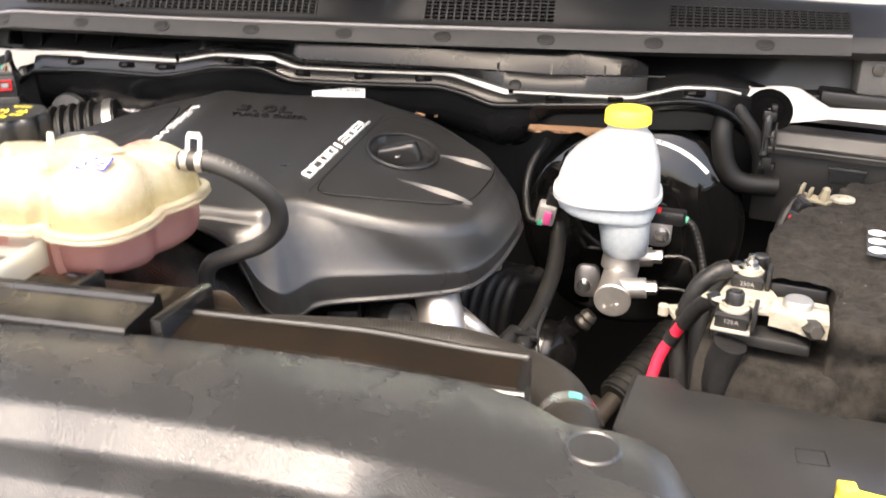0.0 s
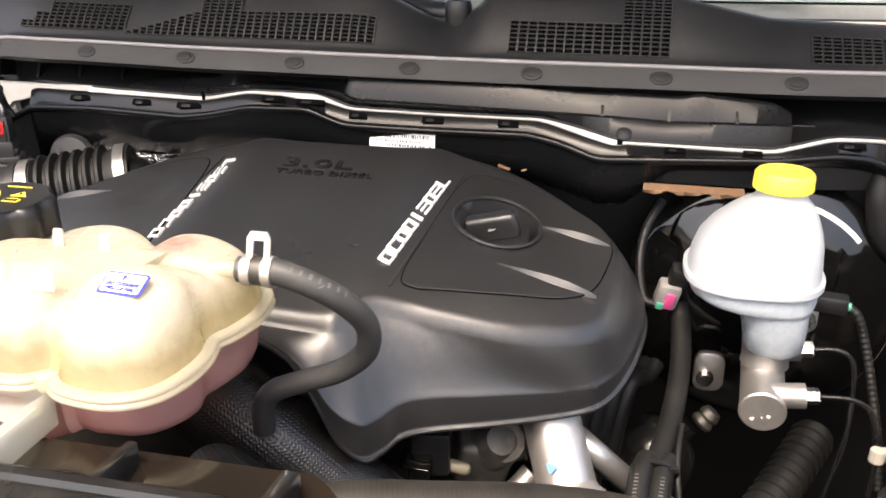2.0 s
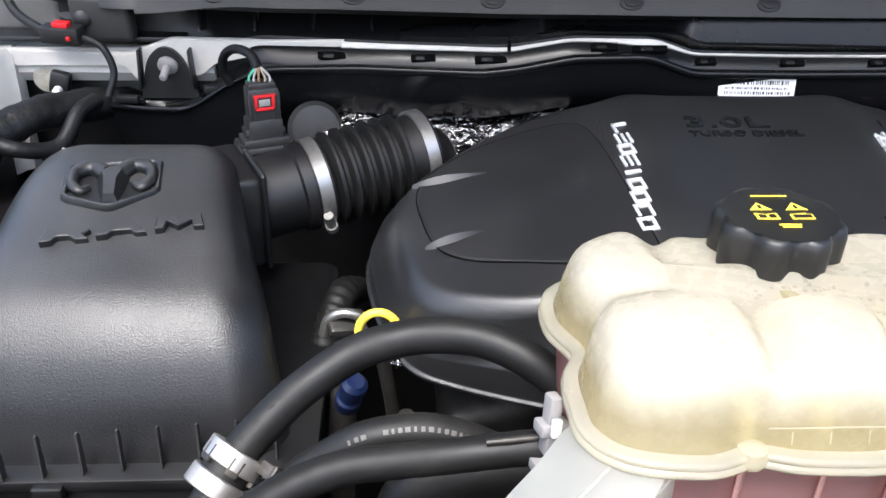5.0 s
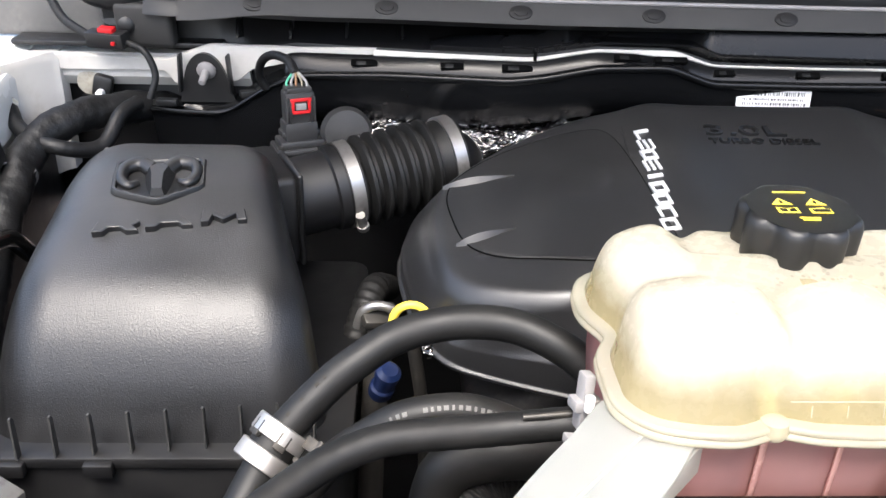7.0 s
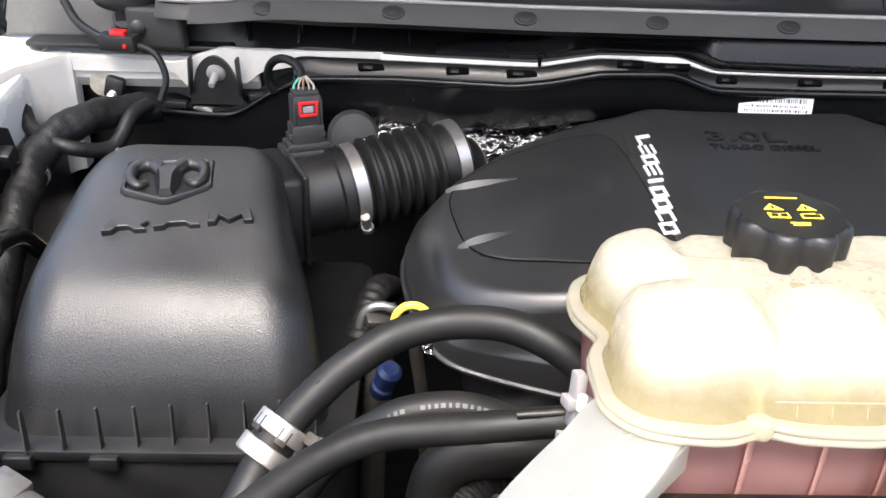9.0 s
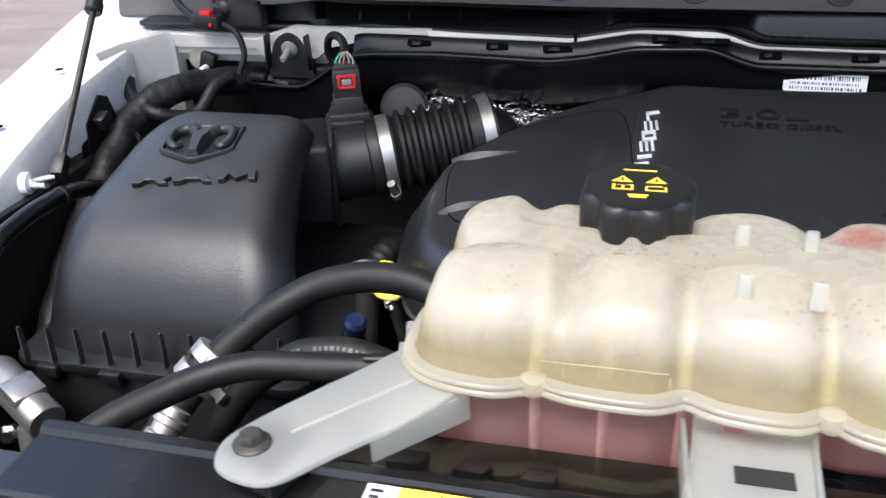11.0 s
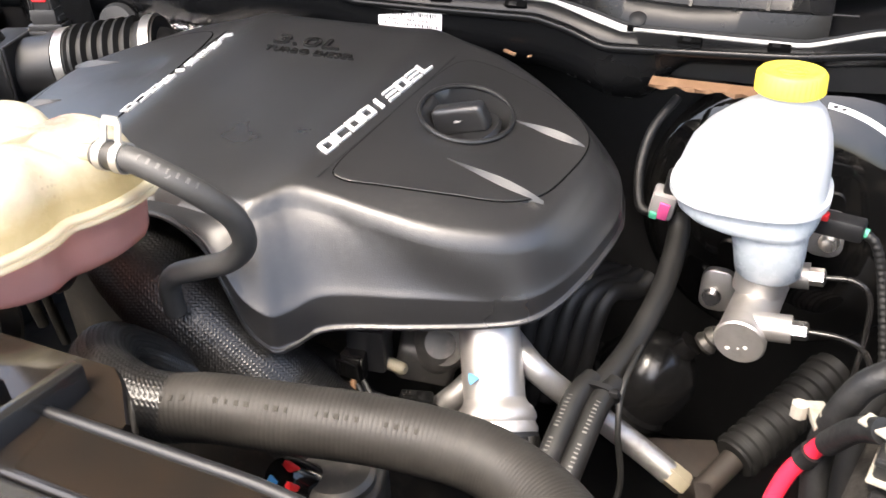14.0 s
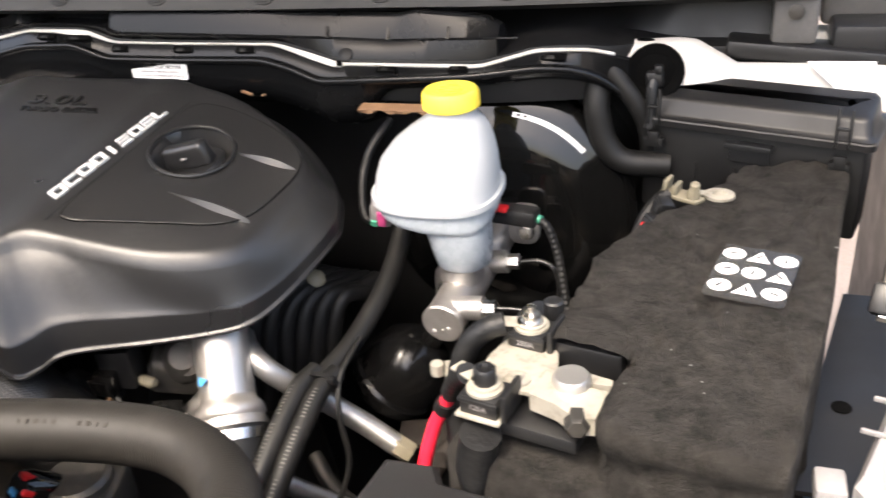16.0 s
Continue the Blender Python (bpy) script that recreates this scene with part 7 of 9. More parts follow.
def radiator_hose_upper():
    t = thing("upper_radiator_hose", (0.3, 0.69, 1.0), "thick dusty grey-brown rubber radiator hose", "hose")
    run = [(0.098, 0.655, 1.106), (0.135, 0.664, 1.112), (0.19, 0.680, 1.108), (0.25, 0.697, 1.103), (0.305, 0.706, 1.097), (0.345, 0.698, 1.094), (0.380, 0.674, 1.097), (0.405, 0.640, 1.104), (0.418, 0.60, 1.110), (0.425, 0.55, 1.112)]
    part("hose", tube(run, 0.0235, 36, 12, 0.0011, True, True, lambda s, a: 0.00022 * math.sin(s * 1900)), HOSE, t)
    print_row(t, run, 0.0237, 0.04, 0.42, 26, (0.1, -0.55, 0.8), FADED, (0.0024, 0.0036), (3, 4, 9, 13, 14, 20, 21))
    ring = aim((0.420, 0.590, 1.1105), (0.15, -0.95, 0.05))
    part("end_clamp", moved(lathe([(0.0236, -0.006), (0.0255, -0.006), (0.0255, 0.006), (0.0236, 0.006), (0.0236, -0.006)], 32), ring), STEEL, t, "steel clamp with a teal mark")
    part("teal_mark", moved(block(0.007, 0.010, 0.0008, 0), aim((0.424, 0.589, 1.1365), (0.1, 0, 1))), TEAL, t)
    return t


radiator_hose_upper()


def braid(name, pts, r, label):
    """A hose in a woven sleeve: strands cross over each other as real relief."""
    t = thing(name, pts[0], label, "hose", "sleeved hoses")

    def weave(s, a):
        p, q = (0.75 * s + 0.66 * a * r) / 0.0024, (0.75 * s - 0.66 * a * r) / 0.0024
        over = math.sin(math.pi * p) * math.sin(math.pi * q) > 0
        strand = abs(math.sin(math.pi * (p if over else q)))
        return 0.0012 * strand * (1.0 if over else 0.7)

    part("sleeve", tube(pts, r, int(2 * math.pi * r / 0.0008), 12, 0.0008, True, True, weave), BRAID, t, "woven glossy black sleeve", angle=180)
    part("inner_hose", tube(pts, r - 0.003, 20, 12), RUBBER, t)
    return t


braid("sleeved_hose", [(0.118, 0.660, 1.108), (0.085, 0.652, 1.112), (0.048, 0.660, 1.116), (0.020, 0.690, 1.106), (0.012, 0.722, 1.078), (0.022, 0.748, 1.045), (0.045, 0.77, 1.01)], 0.0225, "black woven-sleeve coolant hose")
thick = braid("sleeved_hose", [(0.085, 0.800, 1.005), (0.058, 0.798, 1.030), (0.010, 0.796, 1.070), (-0.035, 0.804, 1.096), (-0.08, 0.825, 1.11)], 0.044, "thick black woven-sleeve hose")
part("textile_band", tube([(0.132, 0.806, 0.962), (0.105, 0.802, 0.987), (0.082, 0.800, 1.008)], 0.0445, 40, 8, 0.0008, True, True, lambda s, a: 0.0006 * math.sin(s * 2600)), TAPE, thick, "ribbed black textile band")


def sensors():
    t = thing("sensor_connector", (0.14, 0.862, 0.99), "black sensor plug with copper terminals", "connector")
    part("body", moved(block(0.036, 0.030, 0.045, 0.004), pose(0.140, 0.868, 1.005, 0, 0, 10)), BLACK, t)
    part("cap", moved(block(0.022, 0.016, 0.026, 0.003), pose(0.134, 0.848, 1.004)), GLOSS, t)
    part("latch_bar", tube([(0.124, 0.838, 1.008), (0.124, 0.836, 1.026), (0.144, 0.836, 1.026), (0.144, 0.838, 1.008)], 0.0018, 8, 3, smooth=False), GLOSS, t)
    part("pin", moved(lathe([(0.003, 0), (0.003, 0.014), (0, 0.014)], 8), aim((0.134, 0.846, 1.004), (0, -0.4, -1))), COPPERSEAL, t)
    part("nozzle", moved(lathe([(0.010, 0), (0.010, 0.02), (0.006, 0.024), (0, 0.024)], 16), aim((0.158, 0.868, 1.010), (1, -0.2, 0)) @ Matrix.Diagonal((0.6, 0.6, 0.8, 1))), TAN, t)
    part("lead", tube([(0.138, 0.848, 0.992), (0.155, 0.842, 0.975), (0.185, 0.846, 0.962), (0.215, 0.85, 0.955)], 0.0045, 10, 8), HOSE, t)
    part("round_cap", moved(lathe([(0.013, 0), (0.015, 0.006), (0.012, 0.012), (0, 0.013)], 20), aim((0.180, 0.862, 0.968), (0, -0.7, 0.7))), GLOSS, t)
    return t


sensors()


def small_pump():
    t = thing("water_pump", (0.17, 0.72, 0.95), "small grey metal pump under the hose", "pump")
    part("housing", moved(block(0.065, 0.06, 0.05, 0.008, 3), pose(0.185, 0.735, 0.955, 0, 0, 15)), DARKMETAL, t)
    part("data_label", moved(slab(rounded(0.028, 0.030, 0.002, 3), 0, 0.0005, 0), pose(0.176, 0.7045, 0.982, 90, 0, 15)), GREYPLASTIC, t, "small dusty data label")
    part("lid", moved(lathe([(0.030, 0), (0.030, 0.008), (0.026, 0.012), (0, 0.012)], 24), pose(0.185, 0.730, 1.003)), ENGINE, t)
    part("clip", tube([(0.125, 0.80, 1.01), (0.15, 0.79, 1.015), (0.175, 0.80, 1.01)], 0.012, 14, 6), BLACK, t)
    return t


small_pump()


def under_cover_parts():
    """Small hoses, plugs and castings in the shade under the front of the engine cover."""
    t = thing("injector_harness", (0.12, 0.87, 0.95), "black plugs and taped wires under the cover", "wiring")
    part("loom", tube([(0.055, 0.885, 0.985), (0.090, 0.868, 0.995), (0.118, 0.862, 0.994), (0.132, 0.866, 0.998)], 0.010, 16, 8), TAPE, t)
    part("plug", moved(block(0.030, 0.024, 0.022, 0.003), pose(0.190, 0.852, 0.972, 10, 8, 25)), GLOSS, t)
    part("plug_neck", moved(lathe([(0.008, 0), (0.010, 0.003), (0.010, 0.010), (0.007, 0.014), (0, 0.014)], 16), aim((0.205, 0.848, 0.984), (0.8, -0.5, 0.2))), GLOSS, t)
    part("wire", tube([(0.145, 0.843, 1.004), (0.165, 0.832, 0.990), (0.180, 0.838, 0.980), (0.192, 0.846, 0.980)], 0.0026, 8, 8), RUBBER, t)
    part("wire", tube([(0.140, 0.842, 1.000), (0.158, 0.830, 0.982), (0.182, 0.834, 0.970), (0.212, 0.848, 0.966)], 0.0026, 8, 8), RUBBER, t)
    d = thing("pulley_cover", (0.10, 0.83, 0.95), "dusty grey cast disc under the hose", "casting")
    part("disc", moved(lathe([(0.030, -0.02), (0.031, 0.0), (0.029, 0.004), (0.024, 0.005), (0.023, 0.003), (0, 0.004)], 36), aim((0.118, 0.828, 0.972), (0.15, -0.5, 0.85))), ENGINE, d)
    part("boss", moved(lathe([(0.008, 0), (0.008, 0.006), (0.006, 0.008), (0, 0.008)], 6), aim((0.118, 0.826, 0.975), (0.15, -0.5, 0.85))), ENGINE, d)
    c = thing("timing_casting", (0.19, 0.90, 0.98), "dusty cast flange with a webbed arm", "casting")
    part("arm", rings([[(0.165 + 0.004 * k, 0.892 + k * 0.006, 1.032 - 0.004 * k), (0.222, 0.896 + k * 0.006, 1.020), (0.226, 0.898 + k * 0.006, 1.004), (0.180, 0.890 + k * 0.006, 1.006)] for k in (0, 1, 2)]), ENGINE, c)
    part("flange", moved(lathe([(0.020, -0.01), (0.021, 0), (0.019, 0.004), (0.012, 0.005), (0.011, 0.002), (0, 0.002)], 24), aim((0.205, 0.888, 1.030), (0.1, -0.8, 0.5))), ENGINE, c)


under_cover_parts()


def motor_plug():
    t = thing("fan_plug", (0.155, 0.71, 1.0), "black round plug with red and blue tabs", "connector")
    m = aim((0.158, 0.700, 1.020), (-0.3, -0.6, 0.6))
    part("body", moved(lathe([(0.017, -0.03), (0.018, 0), (0.016, 0.006), (0, 0.006)], 24), m), GLOSS, t)
    part("red_tab", moved(block(0.010, 0.005, 0.010, 0.001), m @ pose(0.004, 0.014, 0.0)), RED, t)
    part("red_tab", moved(block(0.006, 0.005, 0.010, 0.001), m @ pose(0.015, 0.004, 0.0)), RED, t)
    part("blue_tab", moved(block(0.010, 0.006, 0.003, 0.001), m @ pose(-0.004, -0.004, 0.005)), BLUEPAINT, t)
    return t


motor_plug()


def vacuum_hose():
    t = thing("vacuum_hose", (0.34, 0.79, 1.0), "black rubber vacuum hose pair with white print", "hose")
    part("upper_hose", tube([(0.362, 1.10, 1.085), (0.366, 1.085, 1.070), (0.366, 1.03, 1.045), (0.356, 0.96, 1.022), (0.342, 0.90, 1.012)], 0.0108, 18, 10), RUBBER, t)
    for off, face in (((-0.0095, 0.0, 0.0015), (-0.25, -0.55, 0.75)), ((0.0095, 0.004, -0.0015), (0.1, -0.6, 0.75))):
        low = [(x + off[0], y + off[1], z + off[2]) for x, y, z in ((0.345, 0.906, 1.016), (0.338, 0.878, 1.013), (0.333, 0.82, 0.990), (0.326, 0.77, 0.955), (0.314, 0.72, 0.90))]
        part("lower_hose", tube(low, 0.0102, 22, 10), RUBBER, t)
        print_row(t, low, 0.0103, 0.14, 0.68, 34, face, GREYINK, (0.0011, 0.0036), (9, 10, 22, 23))
    part("tie", moved(lathe([(0.0195, -0.0025), (0.0205, -0.0025), (0.0205, 0.0025), (0.0195, 0.0025), (0.0195, -0.0025)], 28), aim((0.342, 0.893, 1.015), (0, 1, 0.2)) @ Matrix.Diagonal((1.05, 0.58, 1, 1))), BLACK, t)
    part("tie_lock", moved(block(0.008, 0.007, 0.006, 0.001), pose(0.358, 0.890, 1.018)), BLACK, t)
    part("thin_wire", tube([(0.366, 0.95, 1.030), (0.362, 0.905, 1.018), (0.366, 0.88, 0.99), (0.374, 0.87, 0.94), (0.365, 0.85, 0.90)], 0.0028, 10, 10), RUBBER, t)
    return t


vacuum_hose()


def booster_plug():
    t = thing("pedal_connector", (0.345, 1.09, 1.08), "grey plug with pink lock and green wires", "connector")
    m = pose(0.346, 1.088, 1.090, 15, 10, 5)
    part("body", moved(block(0.024, 0.020, 0.030, 0.004), m), GREYPLASTIC, t)
    part("pink_lock", moved(block(0.010, 0.003, 0.020, 0.001), m @ pose(0.002, -0.011, 0.003)), PINK, t, "pink plastic lock")
    part("green_wire", moved(block(0.008, 0.003, 0.008, 0.001), m @ pose(-0.006, -0.011, 0.001)), GREEN, t)
    part("lead", tube([(0.338, 1.085, 1.090), (0.325, 1.090, 1.095), (0.318, 1.110, 1.125), (0.322, 1.135, 1.155), (0.338, 1.165, 1.180)], 0.0048, 10, 10), TAPE, t)
    part("black_end", moved(block(0.020, 0.018, 0.022, 0.003), m @ pose(0.006, 0.004, 0.028)), BLACK, t)
    return t


booster_plug()

# ---- brakes ----


def booster():
    t = thing("brake_booster", (0.475, 1.22, 0.9), "round glossy black brake booster", "brake booster")
    m = aim((0.460, 1.296, 1.051), (0, -1, 0.05))
    part("drum", moved(lathe([(0.145, -0.03), (0.150, 0.0), (0.150, 0.088), (0.1535, 0.091), (0.1535, 0.099), (0.151, 0.103), (0.147, 0.1085), (0.140, 0.1135), (0.130, 0.1168), (0.122, 0.1200), (0.112, 0.1252), (0.104, 0.1285), (0.095, 0.1305), (0.080, 0.1325), (0.055, 0.1345), (0.030, 0.1355), (0.0, 0.136)], 96), m), GLOSS, t, angle=30)
    row = [[m @ Vector((r * math.cos(a), r * math.sin(a), z)) for a in spread(radians(42), radians(83), 24)] for r, z in ((0.1245, 0.1194), (0.1298, 0.1174))]
    part("label", rings(row, False, False, False), STICKER, t, "curved white paper label")
    dots = [m @ Vector((0.1272 * math.cos(a), 0.1272 * math.sin(a), 0.1186)) for a in spread(radians(52), radians(80), 9)]
    for p in dots[-2:]:
        part("print_bar", moved(block(0.004, 0.002, 0.0012, 0), aim(p, (0.3, -0.6, 0.7))), INK, t)
    return t


booster()
MC0, MC1 = Vector((0.462, 1.165, 1.052)), Vector((0.443, 0.984, 1.034))


def master_cylinder():
    t = thing("master_cylinder", MC1, "cast aluminium brake master cylinder with two ports", "master cylinder")
    d = (MC1 - MC0).normalized()
    part("barrel", tube([MC0, MC0.lerp(MC1, 0.985), MC1], lambda s: 0.0215, 36, 1, smooth=False), ALU, t)
    part("end_plug", moved(lathe([(0.0215, -0.004), (0.0225, -0.002), (0.0225, 0.001), (0.021, 0.0025), (0, 0.0025)], 40), aim(MC1, d)), ALU, t, "round end plug with punched marks")
    # punch marks, their bright glints painted white
    for x, z, r in ((0.006, 0.002, 0.0022), (-0.009, -0.002, 0.0022), (0.0, 0.0, 0.001)):
        part("punch_mark", moved(lathe([(r, 0), (r * 0.9, 0.0006), (0, 0.0006)], 8), aim(MC1 + Vector((x, -0.0026, z - 0.006)), d)), WHITEINK, t)
    for k, l in ((0.47, 0.036), (0.92, 0.038)):
        p = MC0.lerp(MC1, k) + Vector((0, 0, 0.008))
        part("port", tube([p, p + Vector((l, 0.0, 0.004))], 0.0125, 20, 1, smooth=False), ALU, t)
        part("pipe_nut", moved(lathe([(0.0085, 0), (0.0085, 0.012), (0.006, 0.014), (0, 0.014)], 6), aim(p + Vector((l, 0, 0.004)), (1, 0, 0.1))), STEEL, t, "bright hex pipe nut")
    p, q = MC0.lerp(MC1, 0.47) + Vector((0.048, 0, 0.013)), MC0.lerp(MC1, 0.92) + Vector((0.050, 0, 0.013))
    part("brake_pipe", tube([p, p + Vector((0.025, 0, 0.002)), p + Vector((0.040, -0.004, -0.008)), p + Vector((0.044, -0.012, -0.04)), p + Vector((0.040, -0.03, -0.09)), p + Vector((0.030, -0.03, -0.16))], 0.0026, 10, 10), BEAM, t, "thin black brake pipe")
    part("brake_pipe", tube([q, q + Vector((0.030, 0, 0.0)), q + Vector((0.050, -0.002, -0.012)), q + Vector((0.060, -0.006, -0.05)), q + Vector((0.060, -0.01, -0.12))], 0.0026, 10, 10), BEAM, t)
    for ear, w in ((Vector((-0.048, 0.036, -0.050)), 1), (Vector((0.042, 0.045, 0.030)), -1)):
        c = MC0.lerp(MC1, 0.42) + ear
        part("mounting_ear", moved(slab(rounded(0.034, 0.046, 0.012, 5), -0.006, 0.006, 0.002), aim(c, (0, -1, 0.1))), ALU, t)
        part("ear_nut", moved(lathe([(0.010, 0.006), (0.010, 0.010), (0.007, 0.010), (0.007, 0.018), (0, 0.018)], 12), aim(c + Vector((w * -0.004, 0, -0.006)), (0, -1, 0.1))), STEEL, t)
    part("reservoir_seat", moved(lathe([(0.024, 0), (0.022, 0.02), (0.020, 0.030), (0, 0.030)], 24), pose(0.449, 1.045, 1.055)), ALU, t)
    return t


master_cylinder()


def brake_reservoir():
    t = thing("brake_reservoir", (0.448, 1.045, 1.068), "white translucent brake fluid reservoir", "fluid reservoir")
    # level: z, centre x, centre y, half width, half depth
    levels = [(1.076, 0.4530, 1.041, 0.0255, 0.027), (1.079, 0.4530, 1.041, 0.0285, 0.030), (1.100, 0.4515, 1.042, 0.0305, 0.032), (1.122, 0.4490, 1.043, 0.0325, 0.034), (1.1255, 0.4470, 1.045, 0.0350, 0.036), (1.1275, 0.4390, 1.048, 0.0460, 0.042), (1.1310, 0.4310, 1.052, 0.0560, 0.047), (1.136, 0.4275, 1.054, 0.0608, 0.0490), (1.142, 0.4265, 1.056, 0.0625, 0.050), (1.148, 0.426, 1.056, 0.063, 0.050)]
    flange = [(1.148, 0.426, 1.056, 0.067, 0.054), (1.154, 0.426, 1.056, 0.067, 0.054)]
    upper = [(1.154, 0.426, 1.056, 0.063, 0.050), (1.170, 0.427, 1.057, 0.0615, 0.049), (1.186, 0.429, 1.058, 0.058, 0.046), (1.200, 0.433, 1.060, 0.051, 0.042), (1.211, 0.438, 1.062, 0.042, 0.037), (1.219, 0.442, 1.063, 0.034, 0.032), (1.224, 0.444, 1.064, 0.028, 0.028), (1.228, 0.444, 1.064, 0.024, 0.024), (1.236, 0.444, 1.064, 0.024, 0.024)]

    def loop(z, cx, cy, a, b):
        out = []
        for i in range(56):
            u = 2 * math.pi * i / 56
            e = 0.72 if a > 0.03 else 0.95
            c, s = math.cos(u), math.sin(u)
            out.append((cx + a * math.copysign(abs(c) ** e, c), cy + b * math.copysign(abs(s) ** e, s), z + (0.10 * (cy + b * s - 1.056) if 1.11 < z < 1.16 else 0)))
        return out

    part("lower_shell", rings([loop(*l) for l in levels]), RES_LOW, t, angle=50)
    part("seam_flange", rings([loop(*l) for l in flange]), RESERVOIR, t)
    part("upper_shell", rings([loop(*l) for l in upper]), RESERVOIR, t, angle=50)
    part("level_switch", moved(block(0.050, 0.02, 0.018, 0.003), pose(0.500, 1.075, 1.106, 0, 0, -10)), BLACK, t)
    part("red_tab", moved(block(0.012, 0.010, 0.006, 0.001), pose(0.488, 1.068, 1.122, 0, 0, -10)), RED, t, "red locking tab")
    return t


brake_reservoir()


def reservoir_cap():
    t = thing("brake_fluid_cap", (0.444, 1.064, 1.232), "yellow ribbed brake fluid cap", "cap")
    m = pose(0.444, 1.064, 1.235)
    part("cap", moved(lathe([(0.0265, 0), (0.0278, 0.001), (0.0275, 0.015), (0.0255, 0.018), (0.022, 0.0185), (0.0205, 0.0175), (0, 0.0175)], 120, lambda a, z, r: 0.0005 * math.cos(40 * a) if r > 0.027 else 0), m), YELLOW, t)
    part("raised_ring", moved(join(lathe([(0.013, 0.017), (0.013, 0.0185), (0.0115, 0.0185), (0.0115, 0.017)], 28), moved(block(0.022, 0.002, 0.0015, 0), pose(0, 0.004, 0.0175)), moved(block(0.020, 0.002, 0.0015, 0), pose(0, -0.004, 0.0175))), m), YELLOW, t)
    return t


reservoir_cap()


def switch_lead():
    t = thing("switch_lead", (0.54, 1.09, 0.95), "thin corrugated black sensor wire", "wire")
    part("lead", tube([(0.524, 1.073, 1.112), (0.535, 1.07, 1.105), (0.545, 1.065, 1.08), (0.555, 1.05, 1.04), (0.565, 1.03, 0.99), (0.57, 1.01, 0.94)], 0.0042, 10, 10, 0.0015, True, True, lambda s, a: 0.0006 if int(s / 0.003) % 2 else 0), RUBBER, t)
    part("wire_end", tube([(0.520, 1.074, 1.113), (0.528, 1.072, 1.112)], 0.005, 10, 1, smooth=False), GREEN, t)
    return t


switch_lead()


def axle_boot():
    t = thing("steering_joint", (0.36, 1.10, 0.78), "dark rusty steering joint and rubber boot", "steering joint")
    part("round_boot", moved(lathe([(0.02, -0.06), (0.050, -0.050), (0.056, -0.036), (0.057, -0.028), (0.053, -0.024), (0.052, 0.0), (0.047, 0.020), (0.037, 0.034), (0.024, 0.043), (0.015, 0.046), (0.014, 0.060), (0, 0.060)], 40), aim((0.352, 1.100, 0.888), (0.62, 0.10, 0.75))), BEAM, t, "glossy black rubber boot")
    part("collar", moved(lathe([(0.016, 0), (0.018, 0.004), (0.014, 0.010), (0.017, 0.014), (0.013, 0.022), (0, 0.022)], 20), aim((0.402, 1.105, 0.935), (0.5, 0.1, 0.6)) @ Matrix.Diagonal((0.75, 0.75, 1, 1))), ENGINE, t)
    part("plate", moved(slab([(-0.04, -0.03), (0.03, -0.035), (0.045, 0.0), (0.03, 0.02), (-0.04, 0.0)], 0, 0.006, 0.001), pose(0.405, 1.03, 0.852, 8, 10, 12)), RUST, t)
    part("shaft_boot", tube([(0.530, 1.12, 0.93), (0.490, 1.055, 0.905), (0.455, 1.00, 0.885)], 0.021, 24, 8, 0.0016, True, True, lambda s, a: 0.003 if int(s / 0.0065) % 2 else 0), RUBBER, t)
    part("shaft", tube([(0.455, 1.00, 0.885), (0.425, 0.945, 0.865), (0.39, 0.88, 0.83)], 0.012, 14, 6), RUST, t)
    part("yoke", moved(block(0.02, 0.02, 0.03, 0.003), pose(0.424, 0.948, 0.862, 20, 20, 30)), RUST, t)
    part("heater_pipe", tube([(0.30, 0.93, 0.88), (0.34, 0.90, 0.86), (0.42, 0.88, 0.84), (0.48, 0.90, 0.84)], 0.009, 12, 8), DARKMETAL, t)
    return t


axle_boot()

# ---- battery corner ----
BM = pose(0.706, 0.900, 0, 0, 0, -12)


